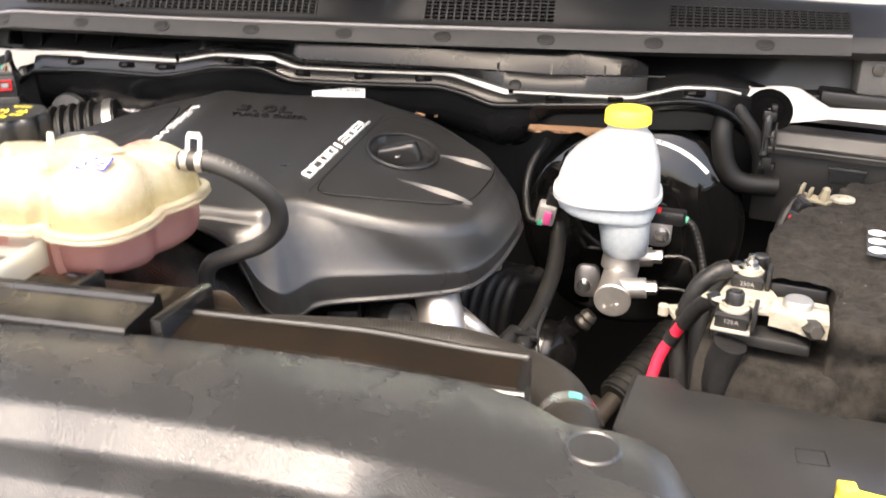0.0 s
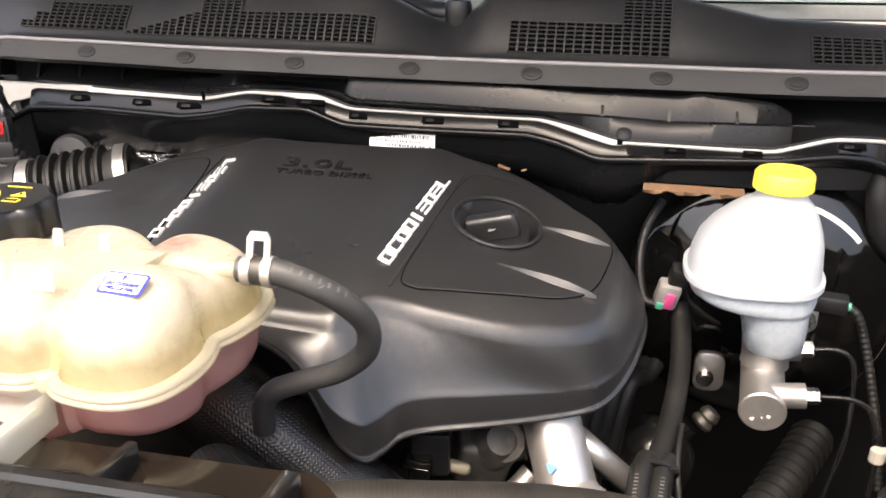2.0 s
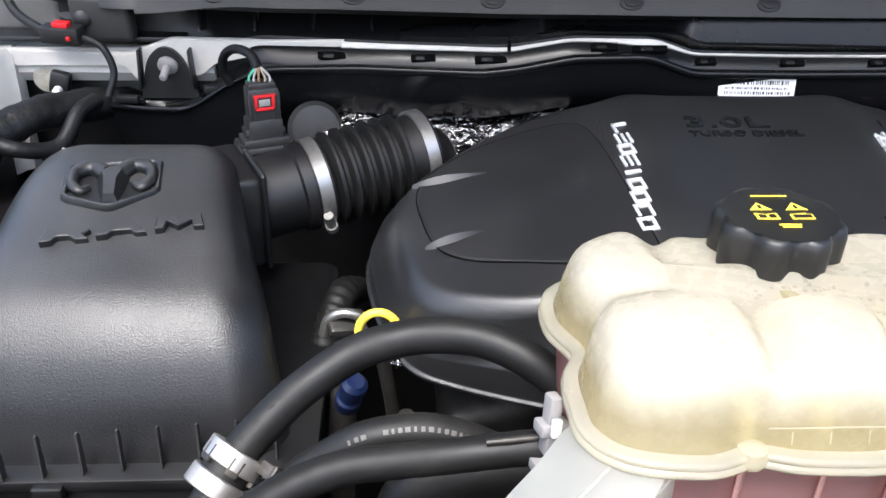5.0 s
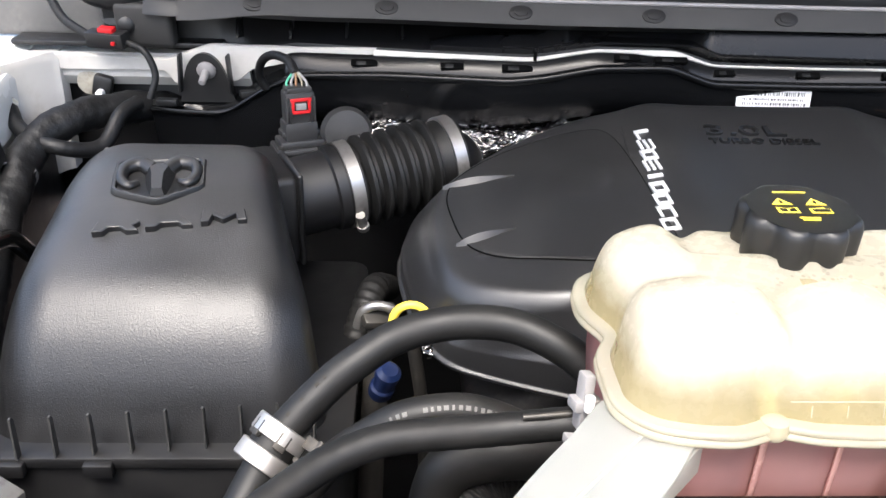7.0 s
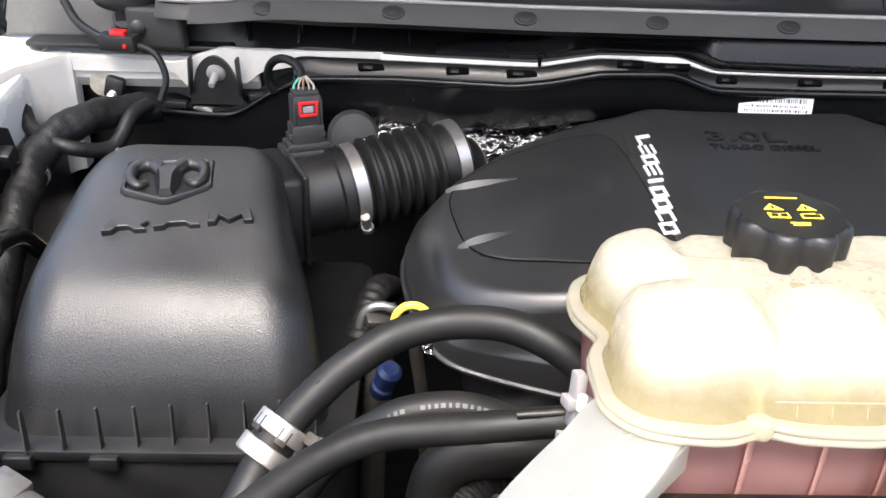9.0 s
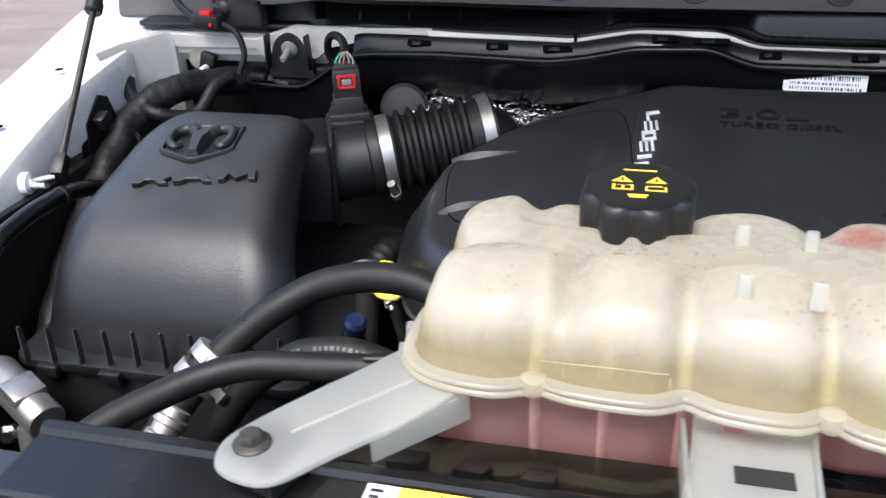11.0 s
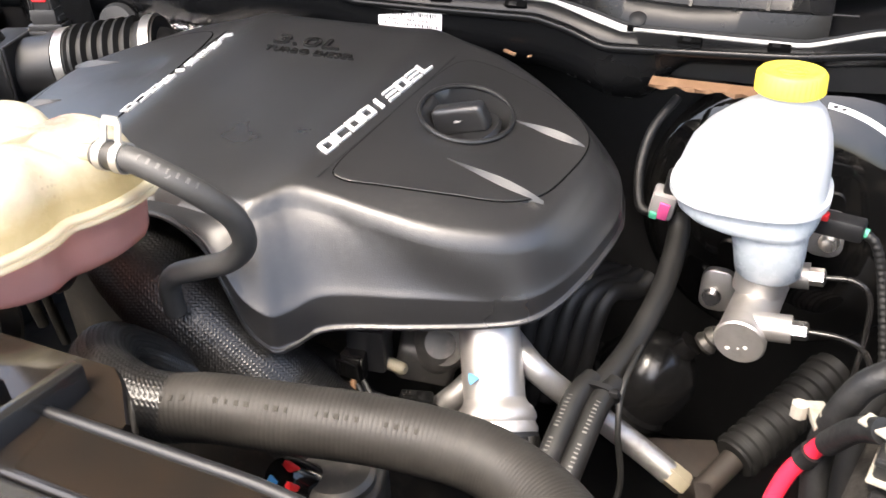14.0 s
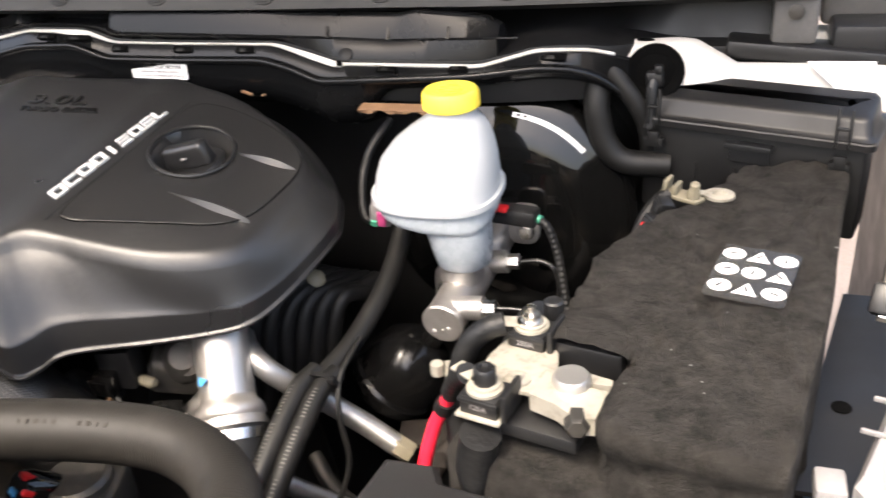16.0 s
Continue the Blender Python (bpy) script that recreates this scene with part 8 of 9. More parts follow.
def battery():
    t = thing("battery", (0.706, 0.90, 0.93), "car battery under a fuzzy dark brown felt cover", "battery")
    out = [(0.634, 0.723), (0.645, 0.715), (0.690, 0.708), (0.738, 0.705), (0.751, 0.716), (0.765, 0.795), (0.783, 0.888), (0.806, 1.059), (0.817, 1.13), (0.808, 1.142), (0.76, 1.150), (0.718, 1.128), (0.700, 1.092), (0.678, 1.050), (0.645, 1.015), (0.612, 0.955), (0.597, 0.890), (0.593, 0.850), (0.598, 0.832), (0.620, 0.828), (0.643, 0.806), (0.647, 0.79), (0.640, 0.768), (0.634, 0.742)]
    inv = BM.inverted()
    ring = [inv @ p for p in smooth_path([(x, y, 0) for x, y in out], 8, True)]
    random.seed(7)
    loops = []
    c = Vector((0, 0, 0))
    sides = [(0.985 + 0.004 * math.sin(40 * z), z) for z in spread(0.93, 1.12, 12)]
    for k, z in (*sides, (0.984, 1.127), (0.998, 1.133), (1.006, 1.140), (1.003, 1.148), (0.990, 1.1535), (0.972, 1.1550), *[(k, 1.155) for k in spread(0.94, 0.06, 22)]):
        row = []
        for p in ring:
            q = Vector((p.x * k, p.y * k, z))
            lump = 0.0050 * noise.noise(Vector((q.x * 22, q.y * 22, z * 20))) + 0.0048 * noise.noise(Vector((q.x * 60, q.y * 60, z * 60))) + 0.0030 * noise.noise(Vector((q.x * 150, q.y * 170, z * 170)))
            side = 1.0 + lump * (8 if z < 1.14 else 2)
            row.append(BM @ Vector((q.x * side, q.y * side, z + lump * (1 if z > 1.1 else 0.3))))
        loops.append(row)
    part("felt_cover", rings(loops), FELT, t, angle=70)
    lab = part("warning_film", moved(slab(rounded(0.060, 0.084, 0.004, 4), 0, 0.0006, 0), BM @ pose(0.018, 0.018, 1.1590)), FILM, t, "clear glossy film with white battery safety symbols")
    random.seed(3)
    for r in range(3):
        for cidx in range(3):
            x, y = 0.018 - 0.020 + 0.020 * cidx, 0.020 + 0.027 - 0.026 * r
            if (r + cidx) % 2 == 0 or cidx == 0:
                sh = lathe([(0.0088, 0), (0.0088, 0.0004), (0, 0.0004)], 24)
            else:
                sh = slab([(-0.009, -0.008), (0.009, -0.008), (0.0, 0.009)], 0, 0.0004, 0)
            part("symbol", moved(sh, BM @ pose(x, y - 0.002, 1.1598)), STICKER, lab)
            part("symbol_mark", moved(slab([(-0.004, -0.0012), (0.004, -0.0004), (0.003, 0.0014), (-0.004, 0.0012)], 0, 0.0003, 0), BM @ pose(x, y - 0.002, 1.1603, 0, 0, 30 * r + 50 * cidx)), INK, lab)
    part("black_box", moved(block(0.052, 0.036, 0.030, 0.003), pose(0.619, 0.820, 1.122, 0, 0, -12)), BLACK, t, "black plastic corner block")
    flap = [[(0.590 + 0.056 * u, 0.803 - 0.012 * u + 0.042 * v, 1.1535 + 0.010 * math.sin(math.pi * min(1, 0.15 + 0.8 * u)) * math.sin(math.pi * (0.25 + 0.6 * v)) + 0.003 * noise.noise(Vector((u * 4, v * 4, 0)))) for u in spread(0, 1, 12)] for v in spread(0, 1, 8)]
    part("felt_flap", rings(flap, False, False, False), FELT, t, "lifted felt flap", angle=80)
    part("felt_front", moved(block(0.125, 0.145, 0.196, 0.008, 3), pose(0.598, 0.796, 0.905, 0, 0, -12)), FELT, t, "dark felt front wall")
    random.seed(21)
    for i in range(12):
        x, y = random.uniform(-0.06, 0.07), random.uniform(-0.15, 0.17)
        part("lint", moved(slab([(-0.0007, -0.0002), (0.0006, -0.0003), (0.0008, 0.0002), (-0.0004, 0.0003)], 0, 0.0006, 0), BM @ pose(x, y, 1.1575, 0, 0, random.uniform(0, 180))), GREYPLASTIC, t)
    return t


battery()


def terminal():
    t = thing("battery_terminal", (0.58, 0.78, 1.12), "cream plated battery terminal with fuse links", "battery terminal")

    def on(x, y, z, rz=0):
        return Matrix.Translation((x, y, z)) @ pose(0, 0, 0, 0, 0, -12 + rz)

    part("strap", moved(slab([(-0.034, -0.026), (0.012, -0.020), (0.020, 0.006), (0.010, 0.030), (-0.006, 0.052), (-0.030, 0.05), (-0.036, 0.01)], 0, 0.004, 0.001), on(0.578, 0.778, 1.140)), BRASS, t, "cream plated strap")
    part("strap_rivet", moved(lathe([(0.009, 0), (0.009, 0.002), (0.005, 0.003), (0.004, 0.006), (0, 0.006)], 20), on(0.572, 0.768, 1.144)), BRASS, t)
    part("clamp", rings([[(0.584, 0.750, z), (0.592, 0.783, z), (0.604, 0.784, z), (0.637, 0.775, z), (0.637, 0.768, z), (0.618, 0.769, z), (0.618, 0.765, z), (0.636, 0.762, z), (0.631, 0.732, z), (0.618, 0.731, z), (0.604, 0.742, z)] for z in (1.134, 1.148)]), BRASS, t, "cream plated two-pronged post clamp")
    part("post", moved(lathe([(0.0135, 0), (0.0135, 0.005), (0.0115, 0.008), (0, 0.0082)], 32), on(0.610, 0.767, 1.147)), ALU, t, "round lead battery post")
    part("clamp_bolt", moved(lathe([(0.0085, 0), (0.0085, 0.018), (0.006, 0.021), (0, 0.021)], 6), aim((0.617, 0.745, 1.140), (0.15, -0.9, 0.15))), DARKMETAL, t)
    part("base_tray", moved(block(0.085, 0.085, 0.012, 0.003), on(0.586, 0.782, 1.114)), BLACK, t)
    for x, y, words in ((0.553, 0.750, "125A"), (0.572, 0.818, "250A")):
        m = on(x, y, 1.132 if words == "125A" else 1.1405)
        fuse = part("fuse_block", moved(block(0.029, 0.026, 0.016, 0.002), m), BLACK, t, "black plastic fuse block")
        part("fuse_foot", moved(block(0.034, 0.032, 0.003, 0.001), m @ pose(0, 0, -0.002)), BRASS, fuse)
        part("rating", moved(lettering(words, 0.0062, 0.0002), m @ pose(0, -0.0134, 0.008, 90)), GREYPLASTIC, fuse)
        part("side_lug", moved(block(0.004, 0.028, 0.022, 0.001), m @ pose(0.0185, 0.002, 0)), BLACK, fuse)
        part("fuse_rim", moved(block(0.0305, 0.0275, 0.004, 0.001), m @ pose(0, 0, 0.010)), BLACK, fuse)
        part("washer", moved(lathe([(0.013, 0.016), (0.013, 0.018), (0, 0.018)], 24), m), BRASS, t)
    part("nut", moved(lathe([(0.0080, 0), (0.0080, 0.013), (0.0068, 0.0145), (0.005, 0.0145), (0.004, 0.012), (0, 0.012)], 24, lambda a, z, r: 0.0003 * math.cos(16 * a)), on(0.553, 0.752, 1.150)), BLACK, t, "black knurled nut")
    part("nut", moved(lathe([(0.0075, 0), (0.0075, 0.016), (0.006, 0.0175), (0.004, 0.0165), (0, 0.0165)], 24), on(0.584, 0.842, 1.148)), BLACK, t)
    part("bright_nut", moved(lathe([(0.009, 0), (0.009, 0.003), (0.0065, 0.003), (0.0065, 0.008), (0.003, 0.009), (0.003, 0.015), (0, 0.016)], 12), on(0.572, 0.818, 1.1595)), STEEL, t)
    part("ring_lug", moved(join(lathe([(0.011, 0), (0.011, 0.002), (0, 0.002)], 20), moved(block(0.024, 0.012, 0.002, 0.0005), pose(-0.018, 0, 0))), on(0.553, 0.752, 1.1505, -20)), BRASS, t)
    part("ring_lug", moved(join(lathe([(0.011, 0), (0.011, 0.002), (0, 0.002)], 20), moved(block(0.026, 0.012, 0.002, 0.0005), pose(-0.020, 0, 0))), on(0.572, 0.818, 1.1588, 18)), BRASS, t)
    part("small_lug", moved(join(block(0.012, 0.026, 0.006, 0.001), moved(lathe([(0.0055, 0), (0.0055, 0.010), (0, 0.010)], 8), pose(-0.012, 0.004, 0)), moved(lathe([(0.004, 0), (0.004, 0.008), (0, 0.008)], 8), pose(0.0, -0.010, 0.006))), on(0.508, 0.815, 1.104, 30)), BRASS, t)
    return t


terminal()


def power_cable(name, pts, r, mat, label, sleeve=None):
    t = thing(name, pts[-1], label, "cable", "battery cables")
    part("cable", tube(pts, r, 16, 10), mat, t)
    if sleeve:
        part("heat_shrink", tube(sleeve, r + 0.002, 16, 8), TAPE, t)
    return t


power_cable("red_power_cable", [(0.536, 0.762, 1.150), (0.526, 0.774, 1.136), (0.515, 0.788, 1.112), (0.507, 0.796, 1.092), (0.495, 0.795, 1.066), (0.487, 0.784, 1.03), (0.483, 0.77, 0.97)], 0.0058, REDWIRE, "bright red battery cable with black sleeve", [(0.538, 0.760, 1.151), (0.526, 0.774, 1.136), (0.514, 0.789, 1.108)])
power_cable("black_sleeve", [(0.5075, 0.7955, 1.0935), (0.5055, 0.7965, 1.0885), (0.503, 0.797, 1.083)], 0.0078, TAPE, "black tape sleeve on the red cable")
power_cable("black_power_cable", [(0.553, 0.813, 1.160), (0.540, 0.809, 1.156), (0.524, 0.806, 1.138), (0.512, 0.805, 1.09), (0.518, 0.79, 1.03), (0.53, 0.78, 0.96)], 0.009, TAPE, "black taped battery cable")
power_cable("black_power_cable", [(0.552, 0.735, 1.12), (0.545, 0.742, 1.08), (0.548, 0.75, 1.03), (0.55, 0.75, 0.96)], 0.015, TAPE, "thick black taped wiring loom")
power_cable("corrugated_loom", [(0.57, 0.86, 1.14), (0.555, 0.87, 1.12), (0.540, 0.86, 1.08), (0.535, 0.83, 1.02), (0.53, 0.80, 0.96)], 0.011, RUBBER, "black corrugated wiring loom")


def tray_front():
    t = thing("battery_shroud", (0.64, 0.66, 1.0), "black plastic battery shroud with moulded marks", "shroud")
    part("top", rings([[(0.455, 0.66, z), (0.470, 0.752, z), (0.512, 0.752, z), (0.520, 0.735, z), (0.60, 0.725, z), (0.80, 0.70, z), (0.86, 0.50, z), (0.56, 0.52, z), (0.49, 0.60, z)] for z in (1.0, 1.066)] + [[(0.460, 0.662, 1.070), (0.474, 0.748, 1.070), (0.508, 0.748, 1.070), (0.517, 0.731, 1.070), (0.60, 0.721, 1.070), (0.797, 0.697, 1.070), (0.85, 0.505, 1.070), (0.562, 0.526, 1.070), (0.494, 0.604, 1.070)]]), COVER, t)
    mark = [moved(block(0.024, 0.001, 0.0012, 0), pose(0.615, y, 1.070)) for y in (0.655, 0.635)] + [moved(block(0.001, 0.02, 0.0012, 0), pose(x, 0.645, 1.070)) for x in (0.603, 0.627)]
    part("moulded_mark", join(*mark), COVER, t)
    return t


tray_front()


def fuse_box():
    t = thing("fuse_box", (0.73, 1.20, 1.05), "dark grey plastic fuse box with a clipped lid", "fuse box")
    m = pose(0.742, 1.208, 0, 0, 0, -15.5)
    part("body", moved(block(0.222, 0.056, 0.11, 0.004), m @ pose(-0.008, -0.014, 1.075)), VENTBLACK, t)

    def lid_loop(k, z, slope):
        return [(x, y, z + slope * (y + 0.05) / 0.066) for x, y in rounded(0.238 - 2 * k, 0.066 - 2 * k, 0.008, 3, -0.008, -0.017)]

    part("lid", moved(rings([lid_loop(*v) for v in ((0, 1.174, 0), (0, 1.1835, 0), (0.003, 1.1850, 0.004), (0.005, 1.1870, 0.008), (0.0075, 1.1975, 0.016), (0.010, 1.2000, 0.017), (0.014, 1.2010, 0.017), (0.032, 1.2015, 0.017))]), m), BLACK, t)
    # pale band laid on as the highlight along the lid rim
    part("lid_edge_highlight", moved(rings([[(x, y, z) for x, y in rounded(0.2405, 0.0685, 0.009, 3, -0.008, -0.017)] for z in (1.1805, 1.1820)]), m), WORNGREY, t)
    for x in (-0.104, 0.082):
        clip = part("clip", moved(join(*[moved(block(0.0026, 0.004, 0.040, 0.0008), pose(dx, 0, 0)) for dx in (-0.006, 0.006)], moved(block(0.015, 0.004, 0.003, 0.0008), pose(0, 0, 0.0185))), m @ pose(x, -0.0535, 1.176)), BLACK, t)
        part("clip_foot", moved(join(block(0.020, 0.010, 0.010, 0.0012), moved(block(0.012, 0.005, 0.014, 0.001), pose(0, -0.004, 0.004))), m @ pose(x, -0.048, 1.150)), VENTBLACK, clip)
    for x in (-0.060, -0.020, 0.035, 0.060):
        part("body_rib", moved(block(0.0022, 0.004, 0.030, 0.0006), m @ pose(x, -0.043, 1.105)), VENTBLACK, t)
    part("catch", moved(join(block(0.046, 0.012, 0.006, 0.001), moved(block(0.040, 0.003, 0.016, 0.001), pose(0, 0.003, -0.016))), m @ pose(-0.005, -0.047, 1.160)), COWL, t)
    return t


fuse_box()


def earth_clamp():
    t = thing("earth_clamp", (0.66, 1.05, 1.13), "cream plated earth terminal with a black lead", "terminal")
    m = pose(0.668, 1.048, 1.157, 6, 8, -22)
    clamp = part("clamp_strap", moved(join(slab([(-0.022, -0.006), (-0.004, -0.008), (0.014, -0.005), (0.018, 0.006), (0.004, 0.009), (-0.020, 0.007)], 0, 0.004, 0.001), moved(block(0.004, 0.014, 0.014, 0.001), pose(-0.018, 0, 0.002)), moved(block(0.004, 0.012, 0.012, 0.001), pose(-0.008, 0, 0.002))), m), TAN, t, "bent cream plated strap")
    part("strap_bolt", moved(lathe([(0.0062, 0), (0.0062, 0.006), (0.0050, 0.008), (0.0050, 0.014), (0.003, 0.016), (0, 0.016)], 6), m @ pose(0.008, 0.001, 0.004)), TAN, clamp)
    part("ring_terminal", moved(join(lathe([(0.0125, 0), (0.0125, 0.003), (0.0065, 0.0035), (0.006, 0.001), (0, 0.001)], 24), moved(block(0.014, 0.009, 0.0025, 0.0005), pose(-0.017, 0.001, 0))), pose(0.699, 1.055, 1.1575, 8, 0, -8) @ Matrix.Diagonal((1.1, 0.8, 1, 1))), BRASS, t, "flat plated ring terminal")
    part("lead", tube([(0.654, 1.050, 1.160), (0.643, 1.042, 1.154), (0.632, 1.028, 1.138), (0.622, 1.01, 1.10), (0.612, 0.99, 1.05)], 0.0062, 12, 8), TAPE, t)
    for k, (x, y, z) in enumerate(((0.648, 1.030, 1.146), (0.640, 1.014, 1.136))):
        part("plug", moved(join(block(0.018, 0.014, 0.016, 0.002), moved(block(0.012, 0.016, 0.006, 0.001), pose(0, 0, 0.012))), pose(x, y, z, 10, 12, 24 + 20 * k)), BLACK, t)
    part("red_tab", moved(block(0.006, 0.004, 0.004, 0.001), pose(0.636, 1.004, 1.148)), RED, t)
    return t


earth_clamp()


def firewall_hose():
    t = thing("firewall_hose", (0.58, 1.26, 1.05), "bent black rubber hose behind the brake booster", "hose")
    part("hose", tube([(0.566, 1.205, 1.228), (0.567, 1.195, 1.205), (0.568, 1.190, 1.185), (0.577, 1.188, 1.152), (0.598, 1.188, 1.131), (0.645, 1.195, 1.126)], 0.014, 20, 10), RUBBER, t)
    part("second_hose", tube([(0.577, 1.200, 1.240), (0.590, 1.195, 1.220), (0.608, 1.195, 1.195), (0.620, 1.20, 1.165), (0.625, 1.21, 1.12)], 0.010, 16, 10), RUBBER, t)
    return t


firewall_hose()


def right_tower():
    t = thing("tower_grommet", (0.627, 1.205, 1.20), "black rubber tower grommet with a plug stem", "grommet")
    m = aim((0.625, 1.2125, 1.224), (0, -0.86, 0.5))
    part("disc", moved(lathe([(0.030, -0.003), (0.031, 0.0), (0.029, 0.003), (0.022, 0.001), (0.020, -0.001), (0, -0.001)], 36), m), VOID, t)
    part("stem", tube([(0.626, 1.208, 1.226), (0.624, 1.198, 1.21), (0.623, 1.19, 1.17)], 0.006, 12, 6), BLACK, t)
    part("plug", moved(join(block(0.018, 0.012, 0.016, 0.003), moved(block(0.008, 0.010, 0.010, 0.002), pose(0.004, -0.003, 0.014))), pose(0.626, 1.203, 1.212)), BLACK, t)
    return t


right_tower()


def right_plates():
    t = thing("tower_plate", (0.74, 1.23, 1.20), "dusty white painted tower panel", "body panel", kind="structure")
    top = [(0.55, 1.243), (0.60, 1.248), (0.65, 1.250), (0.666, 1.248), (0.708, 1.223), (0.92, 1.223)]
    low = [(0.55, 1.240), (0.575, 1.236), (0.600, 1.205), (0.618, 1.190), (0.92, 1.190)]
    part("panel", strip_along(spread(0.552, 0.92, 60), lambda x: [(1.215 - 0.01 * (1.236 - straight_at(low, x)) / 0.04, straight_at(low, x)), (1.232, straight_at(top, x) - 0.002), (1.235, straight_at(top, x)), (1.25, straight_at(top, x) + 0.001), (1.25, straight_at(low, x))]), PRIMER, t, angle=50)
    part("paper_tag", moved(slab([(-0.030, -0.006), (0.012, -0.012), (0.030, 0.010), (-0.006, 0.012)], 0, 0.001, 0), pose(0.815, 1.213, 1.204, 62, 0, -6)), STICKER, t, "folded white paper tag")
    part("hole", moved(lathe([(0.008, 0), (0.008, 0.0006), (0, 0.0006)], 24), pose(0.612, 1.244, 1.2495) @ Matrix.Diagonal((1.2, 0.6, 1, 1))), VOID, t)
    return t


right_plates()


def right_hinge_cover():
    t = thing("hinge_cover", (0.78, 1.27, 1.25), "grey-black plastic hinge cover with ribs", "trim panel", kind="structure")
    part("tray", moved(block(0.17, 0.04, 0.020, 0.004), pose(0.780, 1.270, 1.220, 0, 4, -3)), BLACK, t)
    part("side_block", moved(block(0.10, 0.06, 0.046, 0.006), pose(0.850, 1.290, 1.214)), COWL, t)
    part("upper_cover", moved(block(0.14, 0.09, 0.060, 0.008, 3), pose(0.860, 1.355, 1.252, 8, 0, 0)), WORNGREY, t, "worn pale grey upper cover")
    part("cover_bolt", moved(lathe([(0.008, 0), (0.008, 0.003), (0.005, 0.004), (0, 0.004)], 16), aim((0.762, 1.2590, 1.275), (0, -1, 0.1))), DARKMETAL, t)
    part("block", moved(block(0.045, 0.05, 0.070, 0.005), pose(0.762, 1.285, 1.240)), WORNGREY, t)
    return t


right_hinge_cover()


def foam_seals():
    t = thing("foam_seal", (0.34, 1.17, 1.19), "torn tan foam seal strip on the firewall", "seal")
    random.seed(11)
    part("strip", strip_along(spread(0.315, 0.42, 18), lambda x: [(1.146, 1.199), (1.130 + 0.003 * math.sin(x * 300), 1.2005 + 0.0015 * math.sin(x * 170)), (1.129 + 0.002 * math.sin(x * 410), 1.2035), (1.146, 1.206)]), COPPERSEAL, t)
    part("fragment", moved(block(0.015, 0.004, 0.003, 0.001), pose(0.158, 1.170, 1.204, 10, 12, -12)), COPPERSEAL, t)
    part("fragment", moved(block(0.006, 0.003, 0.002, 0.0008), pose(0.182, 1.166, 1.204, 10, -20, 10)), COPPERSEAL, t)
    return t


foam_seals()


def barcode_label():
    t = thing("parts_label", (0.034, 1.19, 1.21), "white part label with barcode printing", "label")
    y, z = 1.1840, 1.2262
    m = pose(0.034, y, z, 84, 0, -3)
    part("sheet", moved(slab(rounded(0.081, 0.0200, 0.002, 3), 0, 0.0005, 0), m), STICKER, t)
    random.seed(5)
    for row, h in ((0.0048, 0.0045), (-0.0012, 0.0024), (-0.0062, 0.0030)):
        x = -0.034 + (0.012 if row > 0 else 0.0)
        while x < 0.034:
            w = random.choice((0.0008, 0.0012, 0.002))
            part("print_bar", moved(slab([(x, row - h / 2), (x + w, row - h / 2), (x + w, row + h / 2), (x, row + h / 2)], 0.0005, 0.0007, 0), m), INK, t)
            x += w + random.choice((0.001, 0.0014, 0.0022))
    return t


barcode_label()


def wing_box():
    t = thing("wing_bracket", (-0.795, 1.10, 1.0), "black plastic wing bracket with a sloping edge", "bracket")
    part("plate", rings([[(x, 1.065, 1.02), (x, 1.085, 1.175), (x, 1.118, 1.202), (x, 1.135, 1.195), (x, 1.150, 1.150), (x, 1.150, 1.02)] for x in (-0.800, -0.788)]), BLACK, t)
    part("lug", moved(block(0.016, 0.02, 0.018, 0.003), pose(-0.782, 1.110, 1.165, 20)), BLACK, t)
    return t


wing_box()


def yellow_tab():
    t = thing("yellow_tab", (0.64, 0.59, 1.07), "bright yellow plastic tab on the shroud", "tab")
    part("tab", moved(slab(rounded(0.055, 0.05, 0.006, 3), 0, 0.008, 0.002), pose(0.646, 0.572, 1.070, 0, 0, -14)), YELLOW, t)
    part("lug", moved(block(0.014, 0.014, 0.010, 0.002), pose(0.630, 0.590, 1.076)), YELLOW, t)
    return t


yellow_tab()


def cover_grommet():
    t = thing("cover_grommet", (0.292, 1.02, 1.02), "cream rubber grommet under the engine cover", "grommet")
    part("bulb", moved(lathe([(0.006, -0.02), (0.010, -0.006), (0.012, 0.004), (0.010, 0.012), (0.004, 0.016), (0, 0.016)], 20), aim((0.288, 1.016, 1.048), (0.4, -0.3, 0.6))), TAN, t)
    return t


cover_grommet()


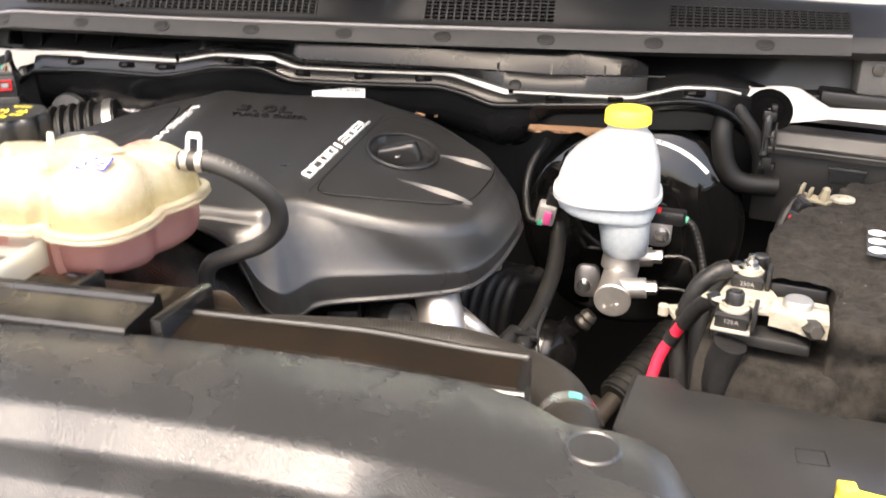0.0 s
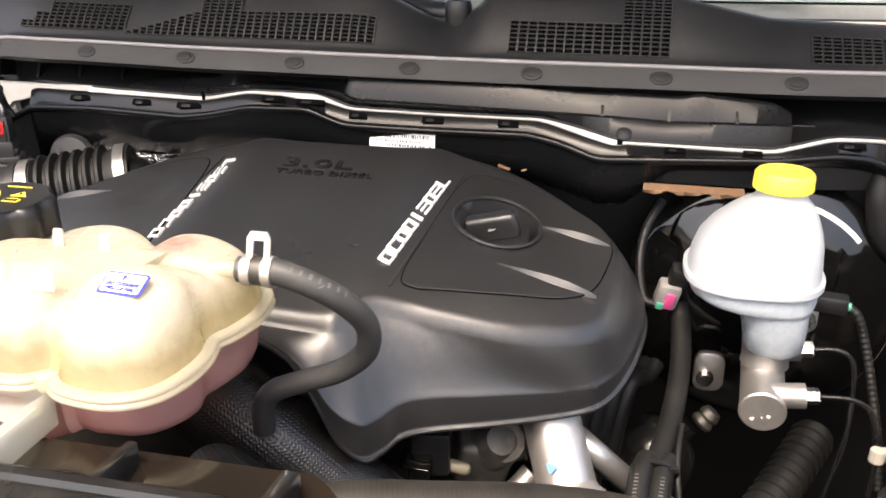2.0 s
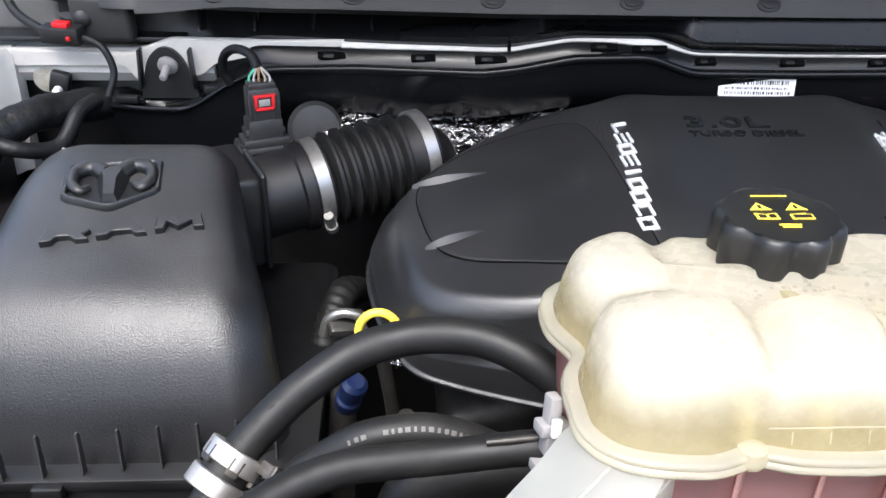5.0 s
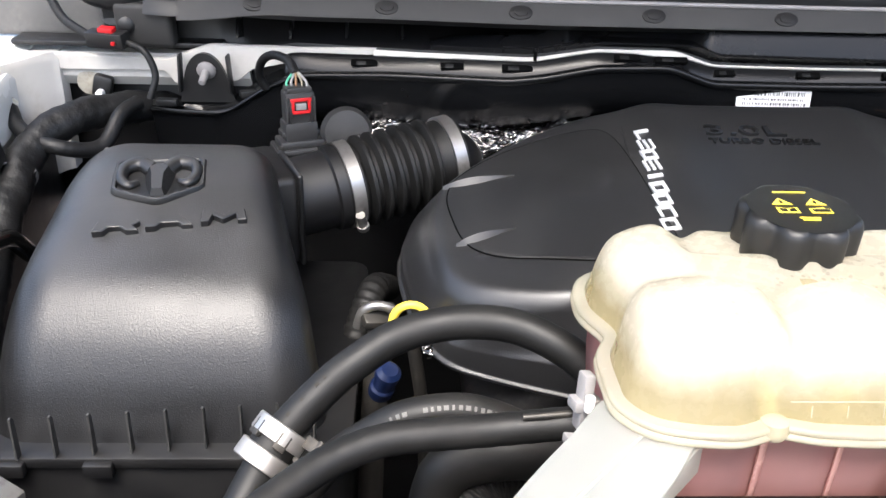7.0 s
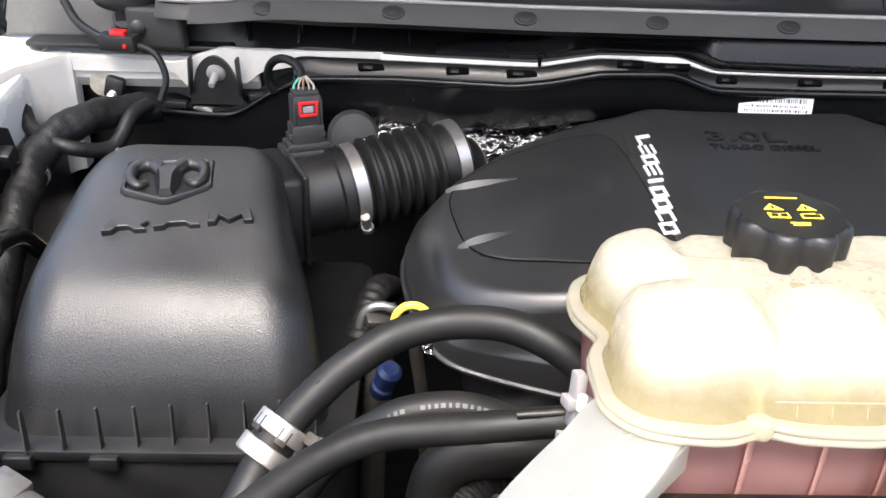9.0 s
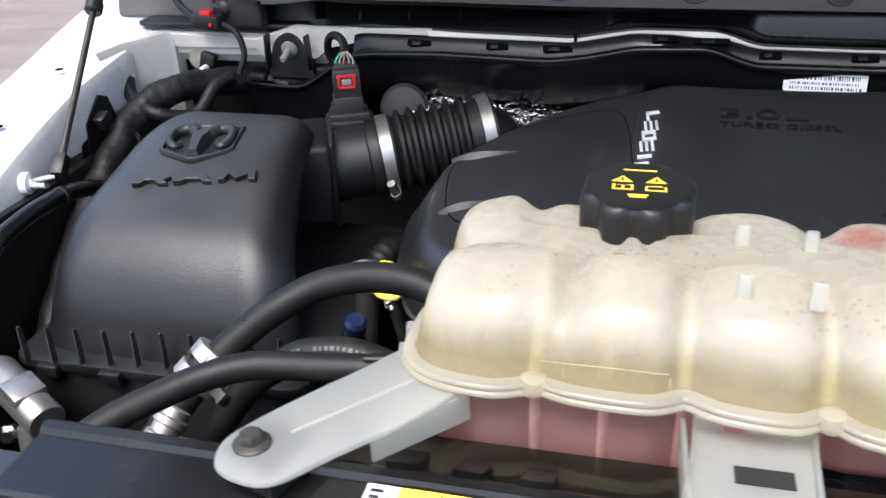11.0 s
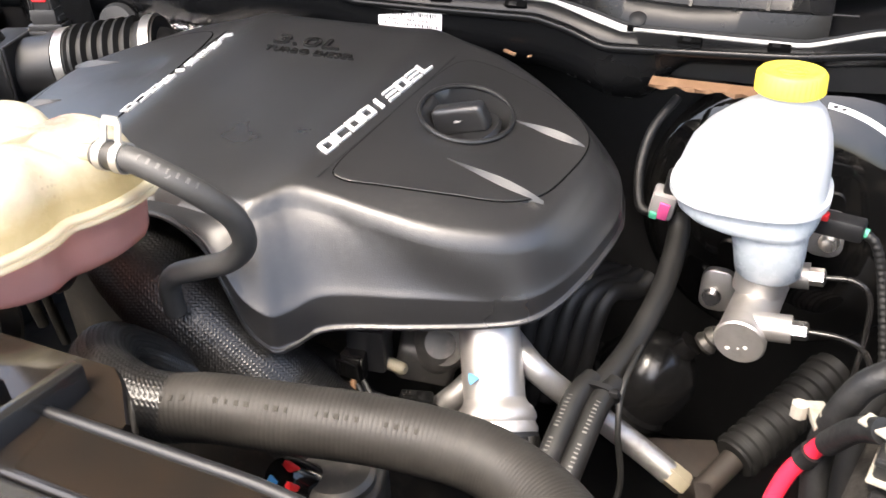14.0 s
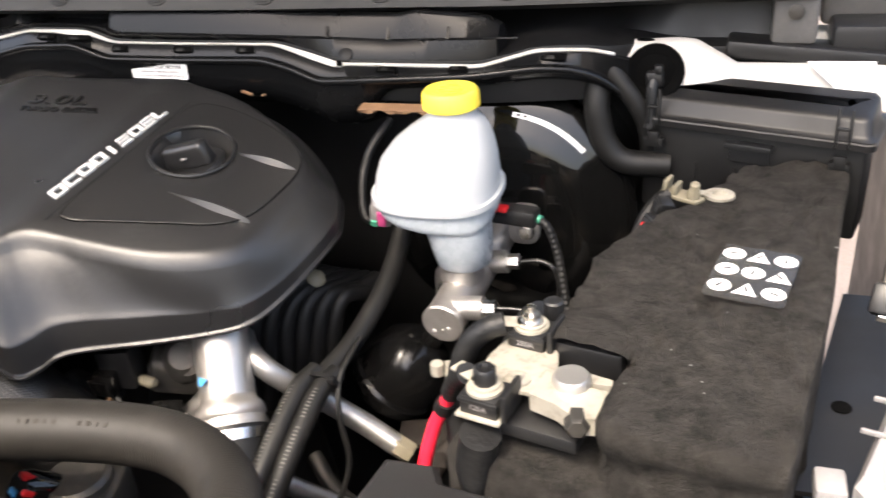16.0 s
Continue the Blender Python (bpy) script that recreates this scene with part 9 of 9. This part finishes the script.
def headlamp_back():
    t = thing("headlamp_housing", (0.83, 0.80, 0.95), "light grey plastic back of the headlamp housing", "headlamp")
    part("shell", rings([[(0.790, 0.742, z), (0.798, 0.730, z), (0.90, 0.70, z), (0.93, 0.86, z), (0.845, 0.878, z), (0.834, 0.868, z)] for z in (0.95, 1.112)] + [[(0.795, 0.746, 1.119), (0.802, 0.736, 1.119), (0.90, 0.706, 1.119), (0.925, 0.856, 1.119), (0.847, 0.872, 1.119), (0.838, 0.864, 1.119)]]), GREYPLASTIC, t)
    for k in (0.2, 0.6):
        part("rib", moved(block(0.09, 0.003, 0.004, 0.001), pose(0.835 + 0.03 * k, 0.76 + 0.09 * k, 1.118, 0, 0, -14)), GREYPLASTIC, t)
    part("lug", moved(block(0.02, 0.025, 0.012, 0.003), pose(0.778, 0.752, 1.095)), GREYPLASTIC, t)
    return t


headlamp_back()


def battery_bracket():
    t = thing("battery_bracket", (0.80, 0.90, 1.0), "black steel battery bracket with a round hole", "bracket")
    part("plate", rings([[(0.760, 0.80, z), (0.84, 0.80, z), (0.87, 1.08, z), (0.82, 1.08, z)] for z in (1.045, 1.049)]), BLACK, t)
    part("hole", moved(lathe([(0.008, 0), (0.008, 0.0006), (0, 0.0006)], 24), pose(0.804, 0.902, 1.0492)), VOID, t)
    return t


battery_bracket()


def paper_scrap():
    t = thing("paper_scrap", (0.79, 1.15, 1.238), "small folded scrap of off-white paper", "paper")
    part("sheet", rings([[(0.775, 1.228, 1.2325), (0.840, 1.228, 1.2330)], [(0.795, 1.217, 1.216), (0.838, 1.218, 1.218)], [(0.808, 1.212, 1.206), (0.812, 1.212, 1.206)]], False, False, False), STICKER, t)
    return t


paper_scrap()


def corner_pipe_loom():
    t = thing("corrugated_hose", (-0.31, 0.70, 1.05), "black corrugated wiring conduit", "conduit")
    part("conduit", tube([(-0.35, 0.66, 1.06), (-0.332, 0.690, 1.09), (-0.31, 0.715, 1.10), (-0.28, 0.735, 1.095), (-0.24, 0.75, 1.07)], 0.016, 20, 8, 0.0012, True, True, lambda s, a: 0.0016 if int(s / 0.0028) % 2 else 0.0), RUBBER, t)
    return t


corner_pipe_loom()
